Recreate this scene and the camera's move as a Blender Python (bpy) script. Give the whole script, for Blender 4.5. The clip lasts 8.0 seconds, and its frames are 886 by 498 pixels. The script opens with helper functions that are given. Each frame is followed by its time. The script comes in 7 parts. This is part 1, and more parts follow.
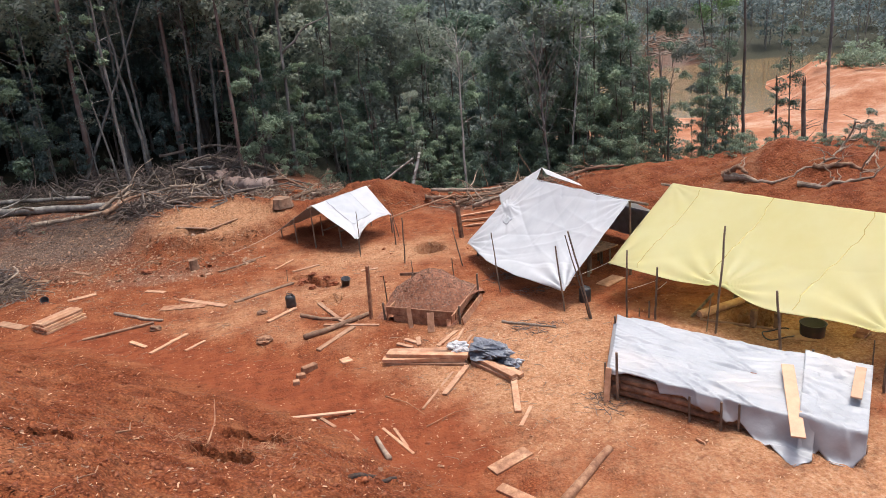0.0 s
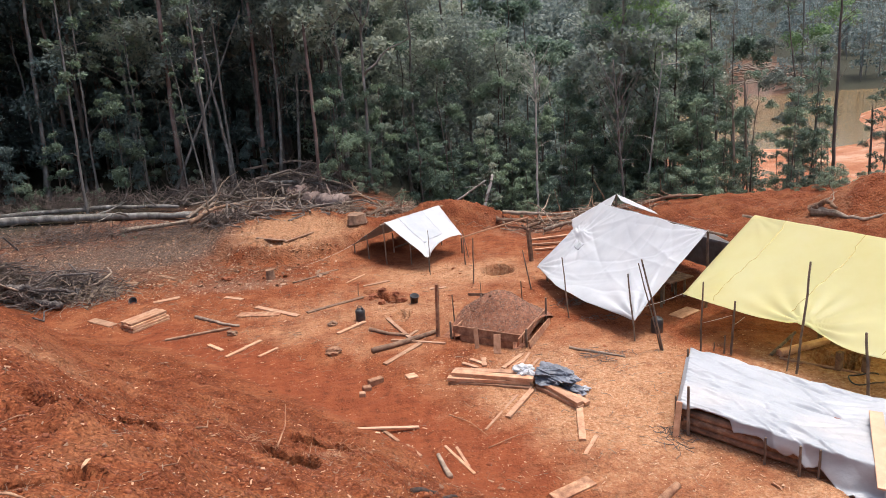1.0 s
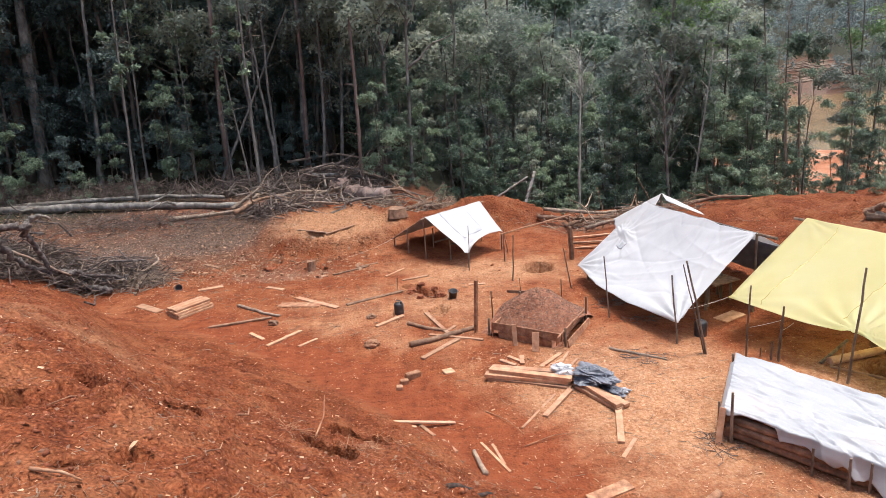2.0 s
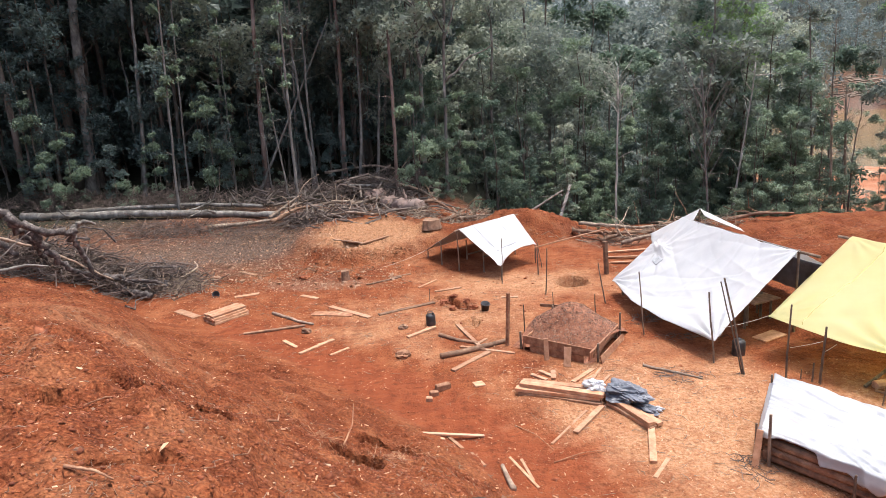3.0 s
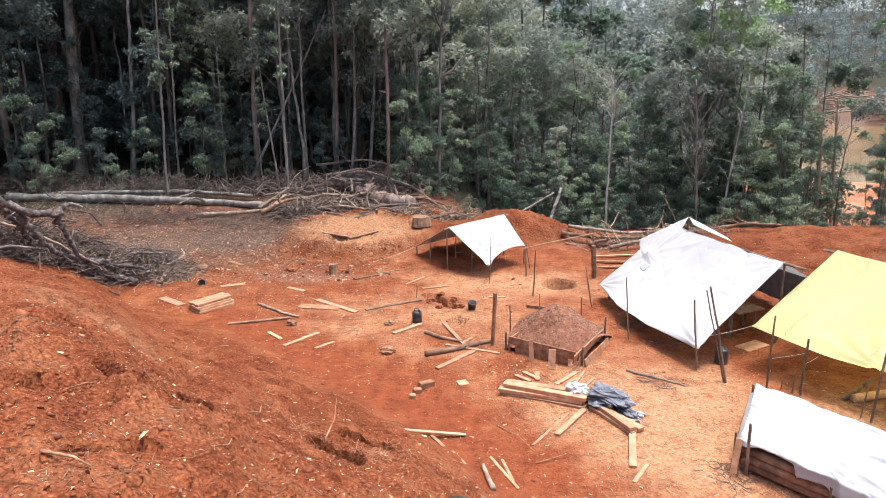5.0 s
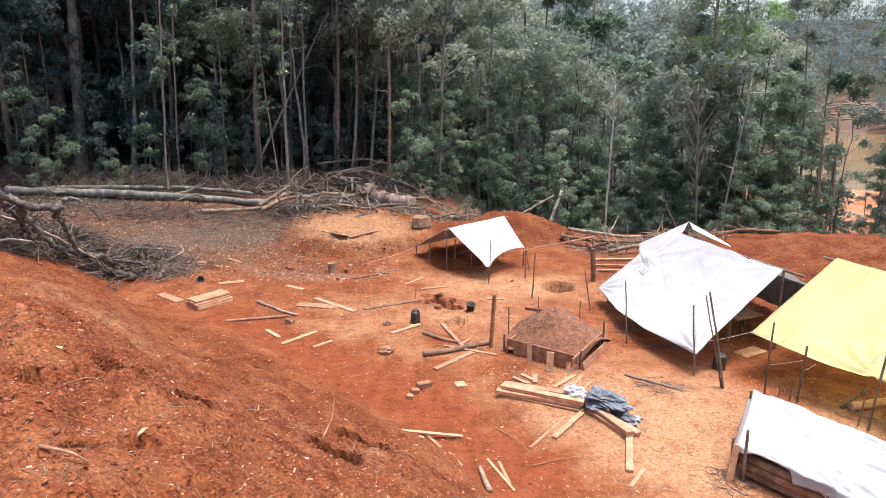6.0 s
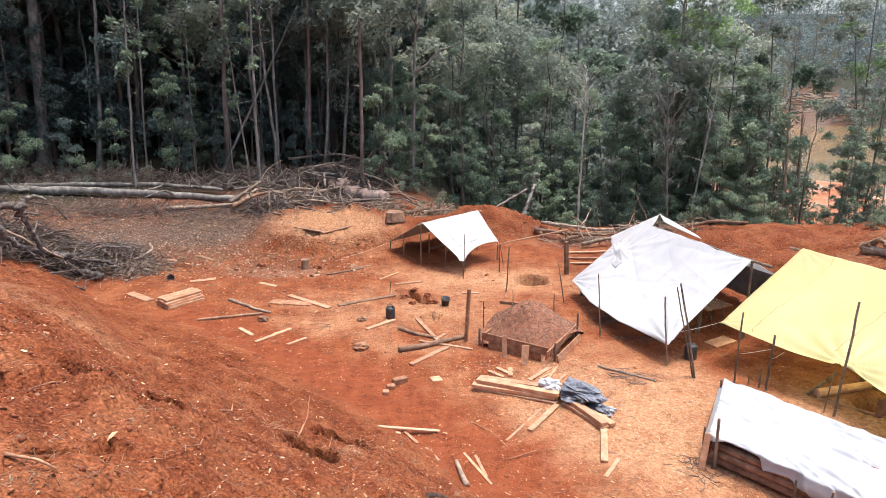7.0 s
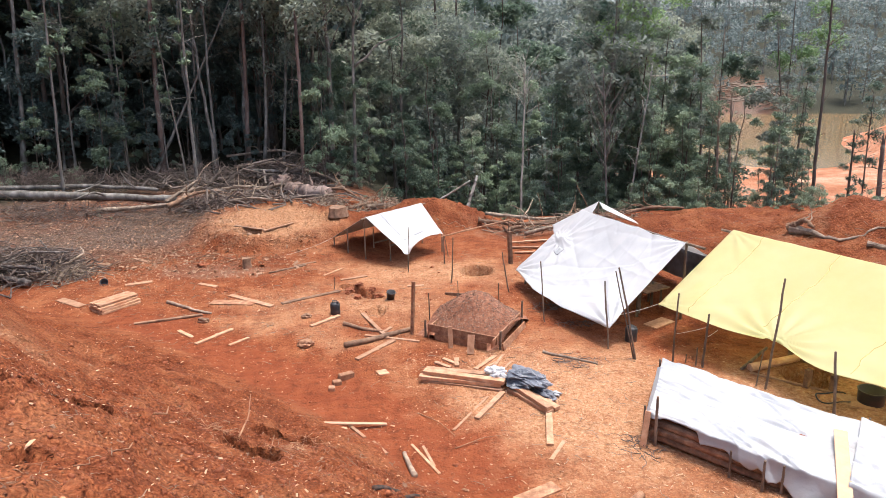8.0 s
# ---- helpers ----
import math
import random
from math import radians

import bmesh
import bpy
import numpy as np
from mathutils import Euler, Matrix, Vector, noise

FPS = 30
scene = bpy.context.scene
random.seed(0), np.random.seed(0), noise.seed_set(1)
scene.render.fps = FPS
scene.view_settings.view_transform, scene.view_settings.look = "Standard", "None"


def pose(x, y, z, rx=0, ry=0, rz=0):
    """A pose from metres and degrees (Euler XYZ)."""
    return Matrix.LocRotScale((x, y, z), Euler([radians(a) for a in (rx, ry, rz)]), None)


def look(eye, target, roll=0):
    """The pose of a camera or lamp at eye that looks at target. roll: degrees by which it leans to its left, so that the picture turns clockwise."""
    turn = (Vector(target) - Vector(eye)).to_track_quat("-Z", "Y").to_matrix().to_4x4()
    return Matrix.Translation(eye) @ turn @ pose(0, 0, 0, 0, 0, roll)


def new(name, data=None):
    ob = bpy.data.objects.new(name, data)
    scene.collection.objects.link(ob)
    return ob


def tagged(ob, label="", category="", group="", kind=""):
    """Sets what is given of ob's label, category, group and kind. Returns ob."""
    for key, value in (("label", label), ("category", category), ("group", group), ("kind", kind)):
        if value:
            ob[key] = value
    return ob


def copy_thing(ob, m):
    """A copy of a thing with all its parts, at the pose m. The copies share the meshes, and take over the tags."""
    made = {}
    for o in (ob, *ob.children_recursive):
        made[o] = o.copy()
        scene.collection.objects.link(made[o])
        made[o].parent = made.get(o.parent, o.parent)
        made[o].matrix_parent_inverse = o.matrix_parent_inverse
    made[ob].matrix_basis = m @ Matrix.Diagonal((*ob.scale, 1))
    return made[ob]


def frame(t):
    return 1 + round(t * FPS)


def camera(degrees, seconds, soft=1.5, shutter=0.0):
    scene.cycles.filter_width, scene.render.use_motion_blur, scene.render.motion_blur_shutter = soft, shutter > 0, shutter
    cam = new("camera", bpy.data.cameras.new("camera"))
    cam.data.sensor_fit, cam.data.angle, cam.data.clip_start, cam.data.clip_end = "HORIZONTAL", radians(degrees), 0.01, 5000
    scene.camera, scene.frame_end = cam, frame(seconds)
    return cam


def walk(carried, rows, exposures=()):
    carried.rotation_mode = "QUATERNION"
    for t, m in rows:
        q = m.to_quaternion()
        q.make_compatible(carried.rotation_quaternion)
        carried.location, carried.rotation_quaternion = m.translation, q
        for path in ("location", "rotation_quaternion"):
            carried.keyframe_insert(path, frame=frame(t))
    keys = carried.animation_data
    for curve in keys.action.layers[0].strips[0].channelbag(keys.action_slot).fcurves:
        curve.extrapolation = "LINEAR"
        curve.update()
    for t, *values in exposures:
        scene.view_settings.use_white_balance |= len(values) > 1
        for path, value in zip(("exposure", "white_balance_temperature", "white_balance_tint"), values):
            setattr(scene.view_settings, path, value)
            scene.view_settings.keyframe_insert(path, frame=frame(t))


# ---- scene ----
cam = camera(69.0, 8.0, soft=0.42)
PATH = [
    (0.0, 0.09, 0.036, 6.208, 72.241, 5.27, -12.337),
    (0.5, -0.024, -0.049, 6.169, 72.252, 5.573, -7.214),
    (1.0, 0.009, -0.058, 6.208, 74.735, 4.285, -5.767),
    (1.2, 0.01, -0.084, 6.209, 74.194, 5.076, -4.368),
    (2.3, -0.038, -0.007, 6.2, 75.07, 3.6, -1.311),
    (2.5, -0.02, -0.023, 6.22, 75.968, 4.989, 0.313),
    (3.0, 0.017, -0.029, 6.193, 75.88, 3.565, 1.169),
    (3.5, -0.07, -0.03, 6.276, 76.364, 2.722, 2.455),
    (4.0, -0.011, -0.054, 6.239, 76.593, 2.491, 3.245),
    (4.5, 0.008, -0.013, 6.188, 75.43, 1.521, 0.596),
    (5.8, -0.012, -0.03, 6.21, 76.1, 0.345, 1.268),
    (6.0, -0.024, -0.008, 6.198, 75.706, 0.075, 0.892),
    (6.5, 0.009, -0.023, 6.205, 76.014, 0.159, -0.07),
    (7.0, -0.027, 0.017, 6.21, 75.182, 0.161, -1.509),
    (7.5, -0.016, 0.024, 6.198, 75.179, 0.318, -2.406),
    (8.0, 0.101, 0.024, 6.138, 74.676, 0.848, -6.439),
]
walk(cam, [(t, pose(*p)) for t, *p in PATH], [(0.0, 0.95, 6200, 10), (1.0, 1.02, 6200, 10), (2.5, 1.22, 6200, 10), (3.5, 1.38, 6200, 10), (4.5, 1.48, 6200, 10), (7.0, 1.42, 6200, 10), (8.0, 1.32, 6200, 10)])

# ---- daylight: a bright, thinly clouded sky ----
world = bpy.data.worlds.new("sky")
scene.world = world
world.use_nodes = True
sky = world.node_tree.nodes.new("ShaderNodeTexSky")
sky.sky_type = "NISHITA"
sky.sun_disc = False
sky.sun_elevation, sky.sun_rotation = radians(76), radians(70)
sky.air_density, sky.dust_density, sky.ozone_density = 1.0, 6.0, 1.0
back = world.node_tree.nodes["Background"]
back.inputs["Strength"].default_value = 0.135
world.node_tree.links.new(sky.outputs[0], back.inputs["Color"])
sun_data = bpy.data.lights.new("sun", "SUN")
sun_data.energy, sun_data.angle, sun_data.color = 1.4, radians(14), (1.0, 0.95, 0.88)
sun = new("sun", sun_data)
sun.matrix_world = look((8, 3, 40), (0, 0, 0))


# ---- materials ----
def material(name, tones, scale=4.0, rough=0.85, bump=0.3, bump_scale=30.0, stretch=(1, 1, 1), leak=0.0, metal=0.0, spread=0.0, stain=None):
    """A surface whose colour wanders between the given tones, with fine relief. leak: how much light a thin sheet lets through.
    spread: how much pieces differ from one another. stain: colour and share of blotches."""
    m = bpy.data.materials.new(name)
    m.use_nodes = True
    n, l = m.node_tree.nodes, m.node_tree.links
    bsdf = n["Principled BSDF"]
    bsdf.inputs["Roughness"].default_value, bsdf.inputs["Metallic"].default_value = rough, metal
    co, mp = n.new("ShaderNodeTexCoord"), n.new("ShaderNodeMapping")
    mp.inputs["Scale"].default_value = stretch
    l.new(co.outputs["Object"], mp.inputs["Vector"])
    tex = n.new("ShaderNodeTexNoise")
    tex.inputs["Scale"].default_value, tex.inputs["Detail"].default_value, tex.inputs["Roughness"].default_value = scale, 8, 0.65
    l.new(mp.outputs[0], tex.inputs["Vector"])
    ramp = n.new("ShaderNodeValToRGB")
    while len(ramp.color_ramp.elements) < len(tones):
        ramp.color_ramp.elements.new(0.5)
    for i, (e, tone) in enumerate(zip(ramp.color_ramp.elements, tones)):
        e.position, e.color = 0.3 + 0.4 * i / max(1, len(tones) - 1), (*tone, 1)
    l.new(tex.outputs["Fac"], ramp.inputs["Fac"])
    colour = ramp.outputs["Color"]
    if stain:
        spots = n.new("ShaderNodeTexNoise")
        spots.inputs["Scale"].default_value, spots.inputs["Detail"].default_value = scale * 0.35, 5
        l.new(co.outputs["Object"], spots.inputs["Vector"])
        cut = n.new("ShaderNodeMapRange")
        cut.inputs[1].default_value, cut.inputs[2].default_value, cut.inputs[4].default_value = 0.52, 0.72, stain[1]
        l.new(spots.outputs["Fac"], cut.inputs[0])
        mix = n.new("ShaderNodeMix")
        mix.data_type = "RGBA"
        mix.inputs[7].default_value = (*stain[0], 1)
        l.new(cut.outputs[0], mix.inputs[0])
        l.new(colour, mix.inputs[6])
        colour = mix.outputs[2]
    if spread:
        info, hsv, val = n.new("ShaderNodeObjectInfo"), n.new("ShaderNodeHueSaturation"), n.new("ShaderNodeMapRange")
        val.inputs[3].default_value, val.inputs[4].default_value = 1 - spread, 1 + spread
        l.new(info.outputs["Random"], val.inputs[0])
        l.new(val.outputs[0], hsv.inputs["Value"])
        l.new(colour, hsv.inputs["Color"])
        colour = hsv.outputs["Color"]
    l.new(colour, bsdf.inputs["Base Color"])
    fine = n.new("ShaderNodeTexNoise")
    fine.inputs["Scale"].default_value, fine.inputs["Detail"].default_value = bump_scale, 6
    l.new(mp.outputs[0], fine.inputs["Vector"])
    bp = n.new("ShaderNodeBump")
    bp.inputs["Strength"].default_value, bp.inputs["Distance"].default_value = bump, 0.02
    l.new(fine.outputs["Fac"], bp.inputs["Height"])
    l.new(bp.outputs["Normal"], bsdf.inputs["Normal"])
    if leak:
        thin, both = n.new("ShaderNodeBsdfTranslucent"), n.new("ShaderNodeMixShader")
        l.new(colour, thin.inputs["Color"])
        both.inputs[0].default_value = leak
        l.new(bsdf.outputs[0], both.inputs[1])
        l.new(thin.outputs[0], both.inputs[2])
        l.new(both.outputs[0], n["Material Output"].inputs["Surface"])
    return m


def leaf_material(name, dark, light, leak=0.45):
    """Leaves: each one has a tone of its own, and each plant leans to one side of the range."""
    m = bpy.data.materials.new(name)
    m.use_nodes = True
    n, l = m.node_tree.nodes, m.node_tree.links
    bsdf = n["Principled BSDF"]
    bsdf.inputs["Roughness"].default_value = 0.5
    bsdf.inputs["Specular IOR Level"].default_value = 0.35
    geo, info = n.new("ShaderNodeNewGeometry"), n.new("ShaderNodeObjectInfo")
    add = n.new("ShaderNodeMath")
    add.operation = "MULTIPLY_ADD"
    add.inputs[1].default_value = 0.38
    half = n.new("ShaderNodeMath")
    half.operation = "MULTIPLY"
    half.inputs[1].default_value = 0.62
    l.new(info.outputs["Random"], half.inputs[0])
    l.new(geo.outputs["Random Per Island"], add.inputs[0])
    l.new(half.outputs[0], add.inputs[2])
    ramp = n.new("ShaderNodeValToRGB")
    ramp.color_ramp.elements[0].color, ramp.color_ramp.elements[1].color = (*dark, 1), (*light, 1)
    l.new(add.outputs[0], ramp.inputs["Fac"])
    l.new(ramp.outputs["Color"], bsdf.inputs["Base Color"])
    thin, both = n.new("ShaderNodeBsdfTranslucent"), n.new("ShaderNodeMixShader")
    l.new(ramp.outputs["Color"], thin.inputs["Color"])
    both.inputs[0].default_value = leak
    l.new(bsdf.outputs[0], both.inputs[1])
    l.new(thin.outputs[0], both.inputs[2])
    l.new(both.outputs[0], n["Material Output"].inputs["Surface"])
    return m


def soil_material():
    """Red earth, with pale trodden dust, sandy flats and grey leaf litter where the ground's own cover layers say so."""
    m = bpy.data.materials.new("red_earth")
    m.use_nodes = True
    n, l = m.node_tree.nodes, m.node_tree.links
    bsdf = n["Principled BSDF"]
    bsdf.inputs["Roughness"].default_value = 0.95
    bsdf.inputs["Specular IOR Level"].default_value = 0.135
    co = n.new("ShaderNodeTexCoord")

    def noise_at(scale, detail=8.0, rough=0.6):
        t = n.new("ShaderNodeTexNoise")
        t.inputs["Scale"].default_value, t.inputs["Detail"].default_value, t.inputs["Roughness"].default_value = scale, detail, rough
        l.new(co.outputs["Object"], t.inputs["Vector"])
        return t.outputs["Fac"]

    def ramp(fac, *stops):
        r = n.new("ShaderNodeValToRGB")
        while len(r.color_ramp.elements) < len(stops):
            r.color_ramp.elements.new(0.5)
        for e, (at, tone) in zip(r.color_ramp.elements, stops):
            e.position, e.color = at, (*tone, 1)
        l.new(fac, r.inputs["Fac"])
        return r.outputs["Color"]

    def blend(fac, a, b):
        x = n.new("ShaderNodeMix")
        x.data_type = "RGBA"
        l.new(fac, x.inputs[0])
        l.new(a, x.inputs[6])
        l.new(b, x.inputs[7])
        return x.outputs[2]

    def cover(name, scale, soft=0.35):
        a = n.new("ShaderNodeAttribute")
        a.attribute_name = name
        add, cut = n.new("ShaderNodeMath"), n.new("ShaderNodeMapRange")
        l.new(a.outputs["Fac"], add.inputs[0])
        l.new(noise_at(scale), add.inputs[1])
        cut.inputs[1].default_value, cut.inputs[2].default_value = 1.0 - soft, 1.0 + soft
        l.new(add.outputs[0], cut.inputs[0])
        return cut.outputs[0]

    red = ramp(noise_at(1.1), (0.36, (0.1101, 0.0247, 0.009)), (0.5, (0.2092, 0.0615, 0.0229)), (0.64, (0.3193, 0.1317, 0.0586)))
    crumbs = ramp(noise_at(30, 4, 0.6), (0.34, (0.0578, 0.0153, 0.0063)), (0.5, (0.1982, 0.0549, 0.0208)), (0.66, (0.3302, 0.1317, 0.056)))
    mixed = n.new("ShaderNodeMix")
    mixed.data_type = "RGBA"
    mixed.inputs[0].default_value = 0.5
    l.new(red, mixed.inputs[6])
    l.new(crumbs, mixed.inputs[7])
    dust = ramp(noise_at(16, 4, 0.65), (0.30, (0.2685, 0.119, 0.0571)), (0.5, (0.3819, 0.1955, 0.101)), (0.70, (0.4674, 0.3002, 0.1823)))
    litter = ramp(noise_at(17, 5, 0.75), (0.36, (0.036, 0.024, 0.0192)), (0.5, (0.132, 0.0896, 0.068)), (0.64, (0.296, 0.22, 0.168)))
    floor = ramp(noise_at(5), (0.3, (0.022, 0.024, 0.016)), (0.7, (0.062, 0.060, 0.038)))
    pale = ramp(noise_at(0.22, 10, 0.7), (0.36, (0.2664, 0.1008, 0.046)), (0.5, (0.37, 0.168, 0.092)), (0.64, (0.4736, 0.3024, 0.2024)))
    silt = ramp(noise_at(2.2, 5), (0.3, (0.1646, 0.0412, 0.0162)), (0.7, (0.2342, 0.0676, 0.0268)))
    c = blend(cover("silt", 1.2, 0.25), mixed.outputs[2], silt)
    c = blend(cover("dust", 1.3, 0.28), c, dust)
    c = blend(cover("litter", 2.2), c, litter)
    c = blend(cover("pale", 0.2), c, pale)
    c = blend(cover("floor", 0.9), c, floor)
    warp, moved = n.new("ShaderNodeTexNoise"), n.new("ShaderNodeMix")
    warp.inputs["Scale"].default_value, warp.inputs["Detail"].default_value = 7, 4
    l.new(co.outputs["Object"], warp.inputs["Vector"])
    moved.data_type, moved.blend_type = "RGBA", "LINEAR_LIGHT"
    moved.inputs[0].default_value = 0.06
    l.new(co.outputs["Object"], moved.inputs[6])
    l.new(warp.outputs["Color"], moved.inputs[7])
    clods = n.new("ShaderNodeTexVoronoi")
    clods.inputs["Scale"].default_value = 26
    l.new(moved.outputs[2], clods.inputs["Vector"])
    # Gaps between crumbs are darkened: crevice shade put into the soil's colour.
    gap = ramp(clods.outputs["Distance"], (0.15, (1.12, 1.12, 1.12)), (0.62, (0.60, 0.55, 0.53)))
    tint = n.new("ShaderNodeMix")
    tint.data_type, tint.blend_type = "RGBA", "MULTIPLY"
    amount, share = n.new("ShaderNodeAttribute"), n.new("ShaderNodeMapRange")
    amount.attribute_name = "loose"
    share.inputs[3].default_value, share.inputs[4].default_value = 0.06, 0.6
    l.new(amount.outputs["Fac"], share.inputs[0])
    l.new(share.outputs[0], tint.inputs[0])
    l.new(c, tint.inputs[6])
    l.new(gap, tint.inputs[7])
    # Random dark blotches put the shade of pits and crevices into the colour.
    pit_shade, pitted = ramp(noise_at(4.5, 10, 0.72), (0.37, (0.34, 0.30, 0.28)), (0.47, (0.92, 0.91, 0.90)), (0.62, (1.12, 1.12, 1.12))), n.new("ShaderNodeMix")
    pitted.data_type, pitted.blend_type = "RGBA", "MULTIPLY"
    pitted.inputs[0].default_value = 0.5
    l.new(tint.outputs[2], pitted.inputs[6])
    l.new(pit_shade, pitted.inputs[7])
    l.new(pitted.outputs[2], bsdf.inputs["Base Color"])
    b0 = n.new("ShaderNodeBump")
    b0.invert = True
    b0.inputs["Strength"].default_value, b0.inputs["Distance"].default_value = 0.8, 0.026
    l.new(clods.outputs["Distance"], b0.inputs["Height"])
    lumps, heap = n.new("ShaderNodeTexVoronoi"), n.new("ShaderNodeBump")
    lumps.inputs["Scale"].default_value = 11
    l.new(moved.outputs[2], lumps.inputs["Vector"])
    heap.invert = True
    heap.inputs["Distance"].default_value = 0.055
    l.new(share.outputs[0], heap.inputs["Strength"])
    l.new(lumps.outputs["Distance"], heap.inputs["Height"])
    l.new(heap.outputs["Normal"], b0.inputs["Normal"])
    b1, b2 = n.new("ShaderNodeBump"), n.new("ShaderNodeBump")
    b1.inputs["Strength"].default_value, b1.inputs["Distance"].default_value = 0.9, 0.05
    b2.inputs["Strength"].default_value, b2.inputs["Distance"].default_value = 0.5, 0.006
    l.new(noise_at(9, 4, 0.6), b1.inputs["Height"])
    l.new(noise_at(60, 2, 0.5), b2.inputs["Height"])
    l.new(b0.outputs["Normal"], b1.inputs["Normal"])
    l.new(b1.outputs["Normal"], b2.inputs["Normal"])
    l.new(b2.outputs["Normal"], bsdf.inputs["Normal"])
    return m


SOIL = soil_material()
CLOD = material("earth_clod", [(0.1232, 0.0304, 0.012), (0.2053, 0.0596, 0.023), (0.305, 0.1169, 0.0516)], 9, 0.95, 0.3, 60, spread=0.2)
GNARL = material("gnarled_dark_bark", [(0.022, 0.018, 0.016), (0.075, 0.062, 0.055), (0.27, 0.235, 0.205)], 7, 0.95, 0.9, 25)
GRAVEL = material("red_gravel", [(0.0936, 0.032, 0.016), (0.2106, 0.08, 0.04), (0.3432, 0.16, 0.088)], 9, 0.9, 0.8, 60)
SAWN = material("sawn_timber", [(0.24, 0.115, 0.058), (0.40, 0.22, 0.125), (0.52, 0.325, 0.205)], 5, 0.75, 0.25, 40, (1, 1, 1), spread=0.3, stain=((0.36, 0.15, 0.07), 0.6))
DIRTY = material("muddy_timber", [(0.13, 0.055, 0.028), (0.28, 0.14, 0.075), (0.44, 0.27, 0.155)], 7, 0.9, 0.4, 40, spread=0.15, stain=((0.24, 0.08, 0.035), 0.8))
CHAR = material("charred_wood", [(0.012, 0.010, 0.009), (0.035, 0.025, 0.02), (0.12, 0.06, 0.035)], 9, 0.9, 0.7, 40)
FRESH = material("fresh_timber", [(0.44, 0.25, 0.15), (0.54, 0.34, 0.21)], 4, 0.7, 0.2, 40, spread=0.08)
OLD = material("weathered_timber", [(0.085, 0.048, 0.03), (0.19, 0.11, 0.066), (0.32, 0.195, 0.12)], 6, 0.9, 0.5, 30, spread=0.2, stain=((0.26, 0.10, 0.05), 0.35))
DEAD = material("bare_dead_wood", [(0.0984, 0.0656, 0.0426), (0.2378, 0.1722, 0.123), (0.41, 0.328, 0.2378)], 5, 0.85, 0.5, 25, spread=0.2)
TWIG = material("dry_twigs", [(0.035, 0.026, 0.021), (0.11, 0.08, 0.064), (0.24, 0.18, 0.145)], 3, 0.9, 0.4, 25)
PEELED = material("peeled_dead_wood", [(0.16, 0.145, 0.12), (0.34, 0.315, 0.275), (0.54, 0.51, 0.46)], 4, 0.85, 0.4, 20, (1, 1, 0.5), spread=0.2)
PALE_BARK = material("pale_bark", [(0.0559, 0.0473, 0.0387), (0.172, 0.1531, 0.1307), (0.344, 0.3182, 0.2795)], 3.5, 0.85, 0.5, 18, (1, 1, 0.5), stain=((0.1204, 0.1032, 0.0774), 0.7))
DARK_BARK = material("dark_bark", [(0.06, 0.048, 0.038), (0.13, 0.10, 0.08), (0.23, 0.19, 0.155)], 3, 0.92, 0.7, 20, (1, 1, 0.35), spread=0.25)
RED_BARK = material("reddish_bark", [(0.085, 0.055, 0.044), (0.19, 0.125, 0.10), (0.32, 0.235, 0.19)], 3, 0.9, 0.6, 20, (1, 1, 0.35), stain=((0.36, 0.29, 0.25), 0.5))
STICK = material("stake_bark", [(0.07, 0.05, 0.036), (0.16, 0.115, 0.08), (0.28, 0.21, 0.15)], 8, 0.9, 0.5, 30, (1, 1, 0.4), spread=0.25)
WHITE = material("white_tarpaulin", [(0.60, 0.613, 0.625), (0.68, 0.688, 0.695), (0.725, 0.728, 0.73)], 0.9, 0.40, 0.12, 7, leak=0.42, stain=((0.62, 0.60, 0.58), 0.4))
SOILED = material("soiled_white_tarpaulin", [(0.305, 0.318, 0.332), (0.365, 0.375, 0.388), (0.41, 0.415, 0.425)], 2.0, 0.42, 0.25, 14, leak=0.12, stain=((0.52, 0.46, 0.42), 0.55))
GREY_SHEET = material("grey_tarpaulin", [(0.36, 0.37, 0.385), (0.46, 0.47, 0.48)], 2, 0.4, 0.2, 9, leak=0.1)
YELLOW = material("yellow_tarpaulin", [(0.82, 0.785, 0.42), (0.85, 0.825, 0.49), (0.87, 0.855, 0.55)], 0.8, 0.45, 0.06, 6, leak=0.68, stain=((0.74, 0.70, 0.38), 0.5))
YELLOW_SEAM = material("yellow_seam", [(0.50, 0.40, 0.10), (0.58, 0.48, 0.16)], 6, 0.6, 0.1, 20)
BLACK = material("black_plastic_sheet", [(0.055, 0.06, 0.07), (0.11, 0.12, 0.14), (0.17, 0.18, 0.21)], 3, 0.38, 0.4, 14)
PLASTIC = material("black_plastic", [(0.02, 0.02, 0.022), (0.045, 0.043, 0.042)], 4, 0.5, 0.15, 30, stain=((0.24, 0.09, 0.05), 0.5))
ROPE = material("pale_rope", [(0.45, 0.40, 0.33), (0.62, 0.57, 0.50)], 20, 0.85, 0.3, 60)
WATER = material("muddy_water", [(0.20, 0.13, 0.055), (0.25, 0.165, 0.075)], 0.03, 0.12, 0.08, 0.8)
# LEAF_DARK, LEAF_MID and LEAF_PALE lean blue in their dark tone for haze.
LEAF_DARK = leaf_material("dark_forest_leaf", (0.050, 0.076, 0.072), (0.185, 0.240, 0.212))
LEAF_MID = leaf_material("green_leaf", (0.062, 0.106, 0.090), (0.310, 0.385, 0.248))
LEAF_PALE = leaf_material("olive_leaf", (0.116, 0.150, 0.142), (0.385, 0.415, 0.315))
LEAF_FRESH = leaf_material("bright_green_leaf", (0.075, 0.150, 0.070), (0.330, 0.470, 0.190))
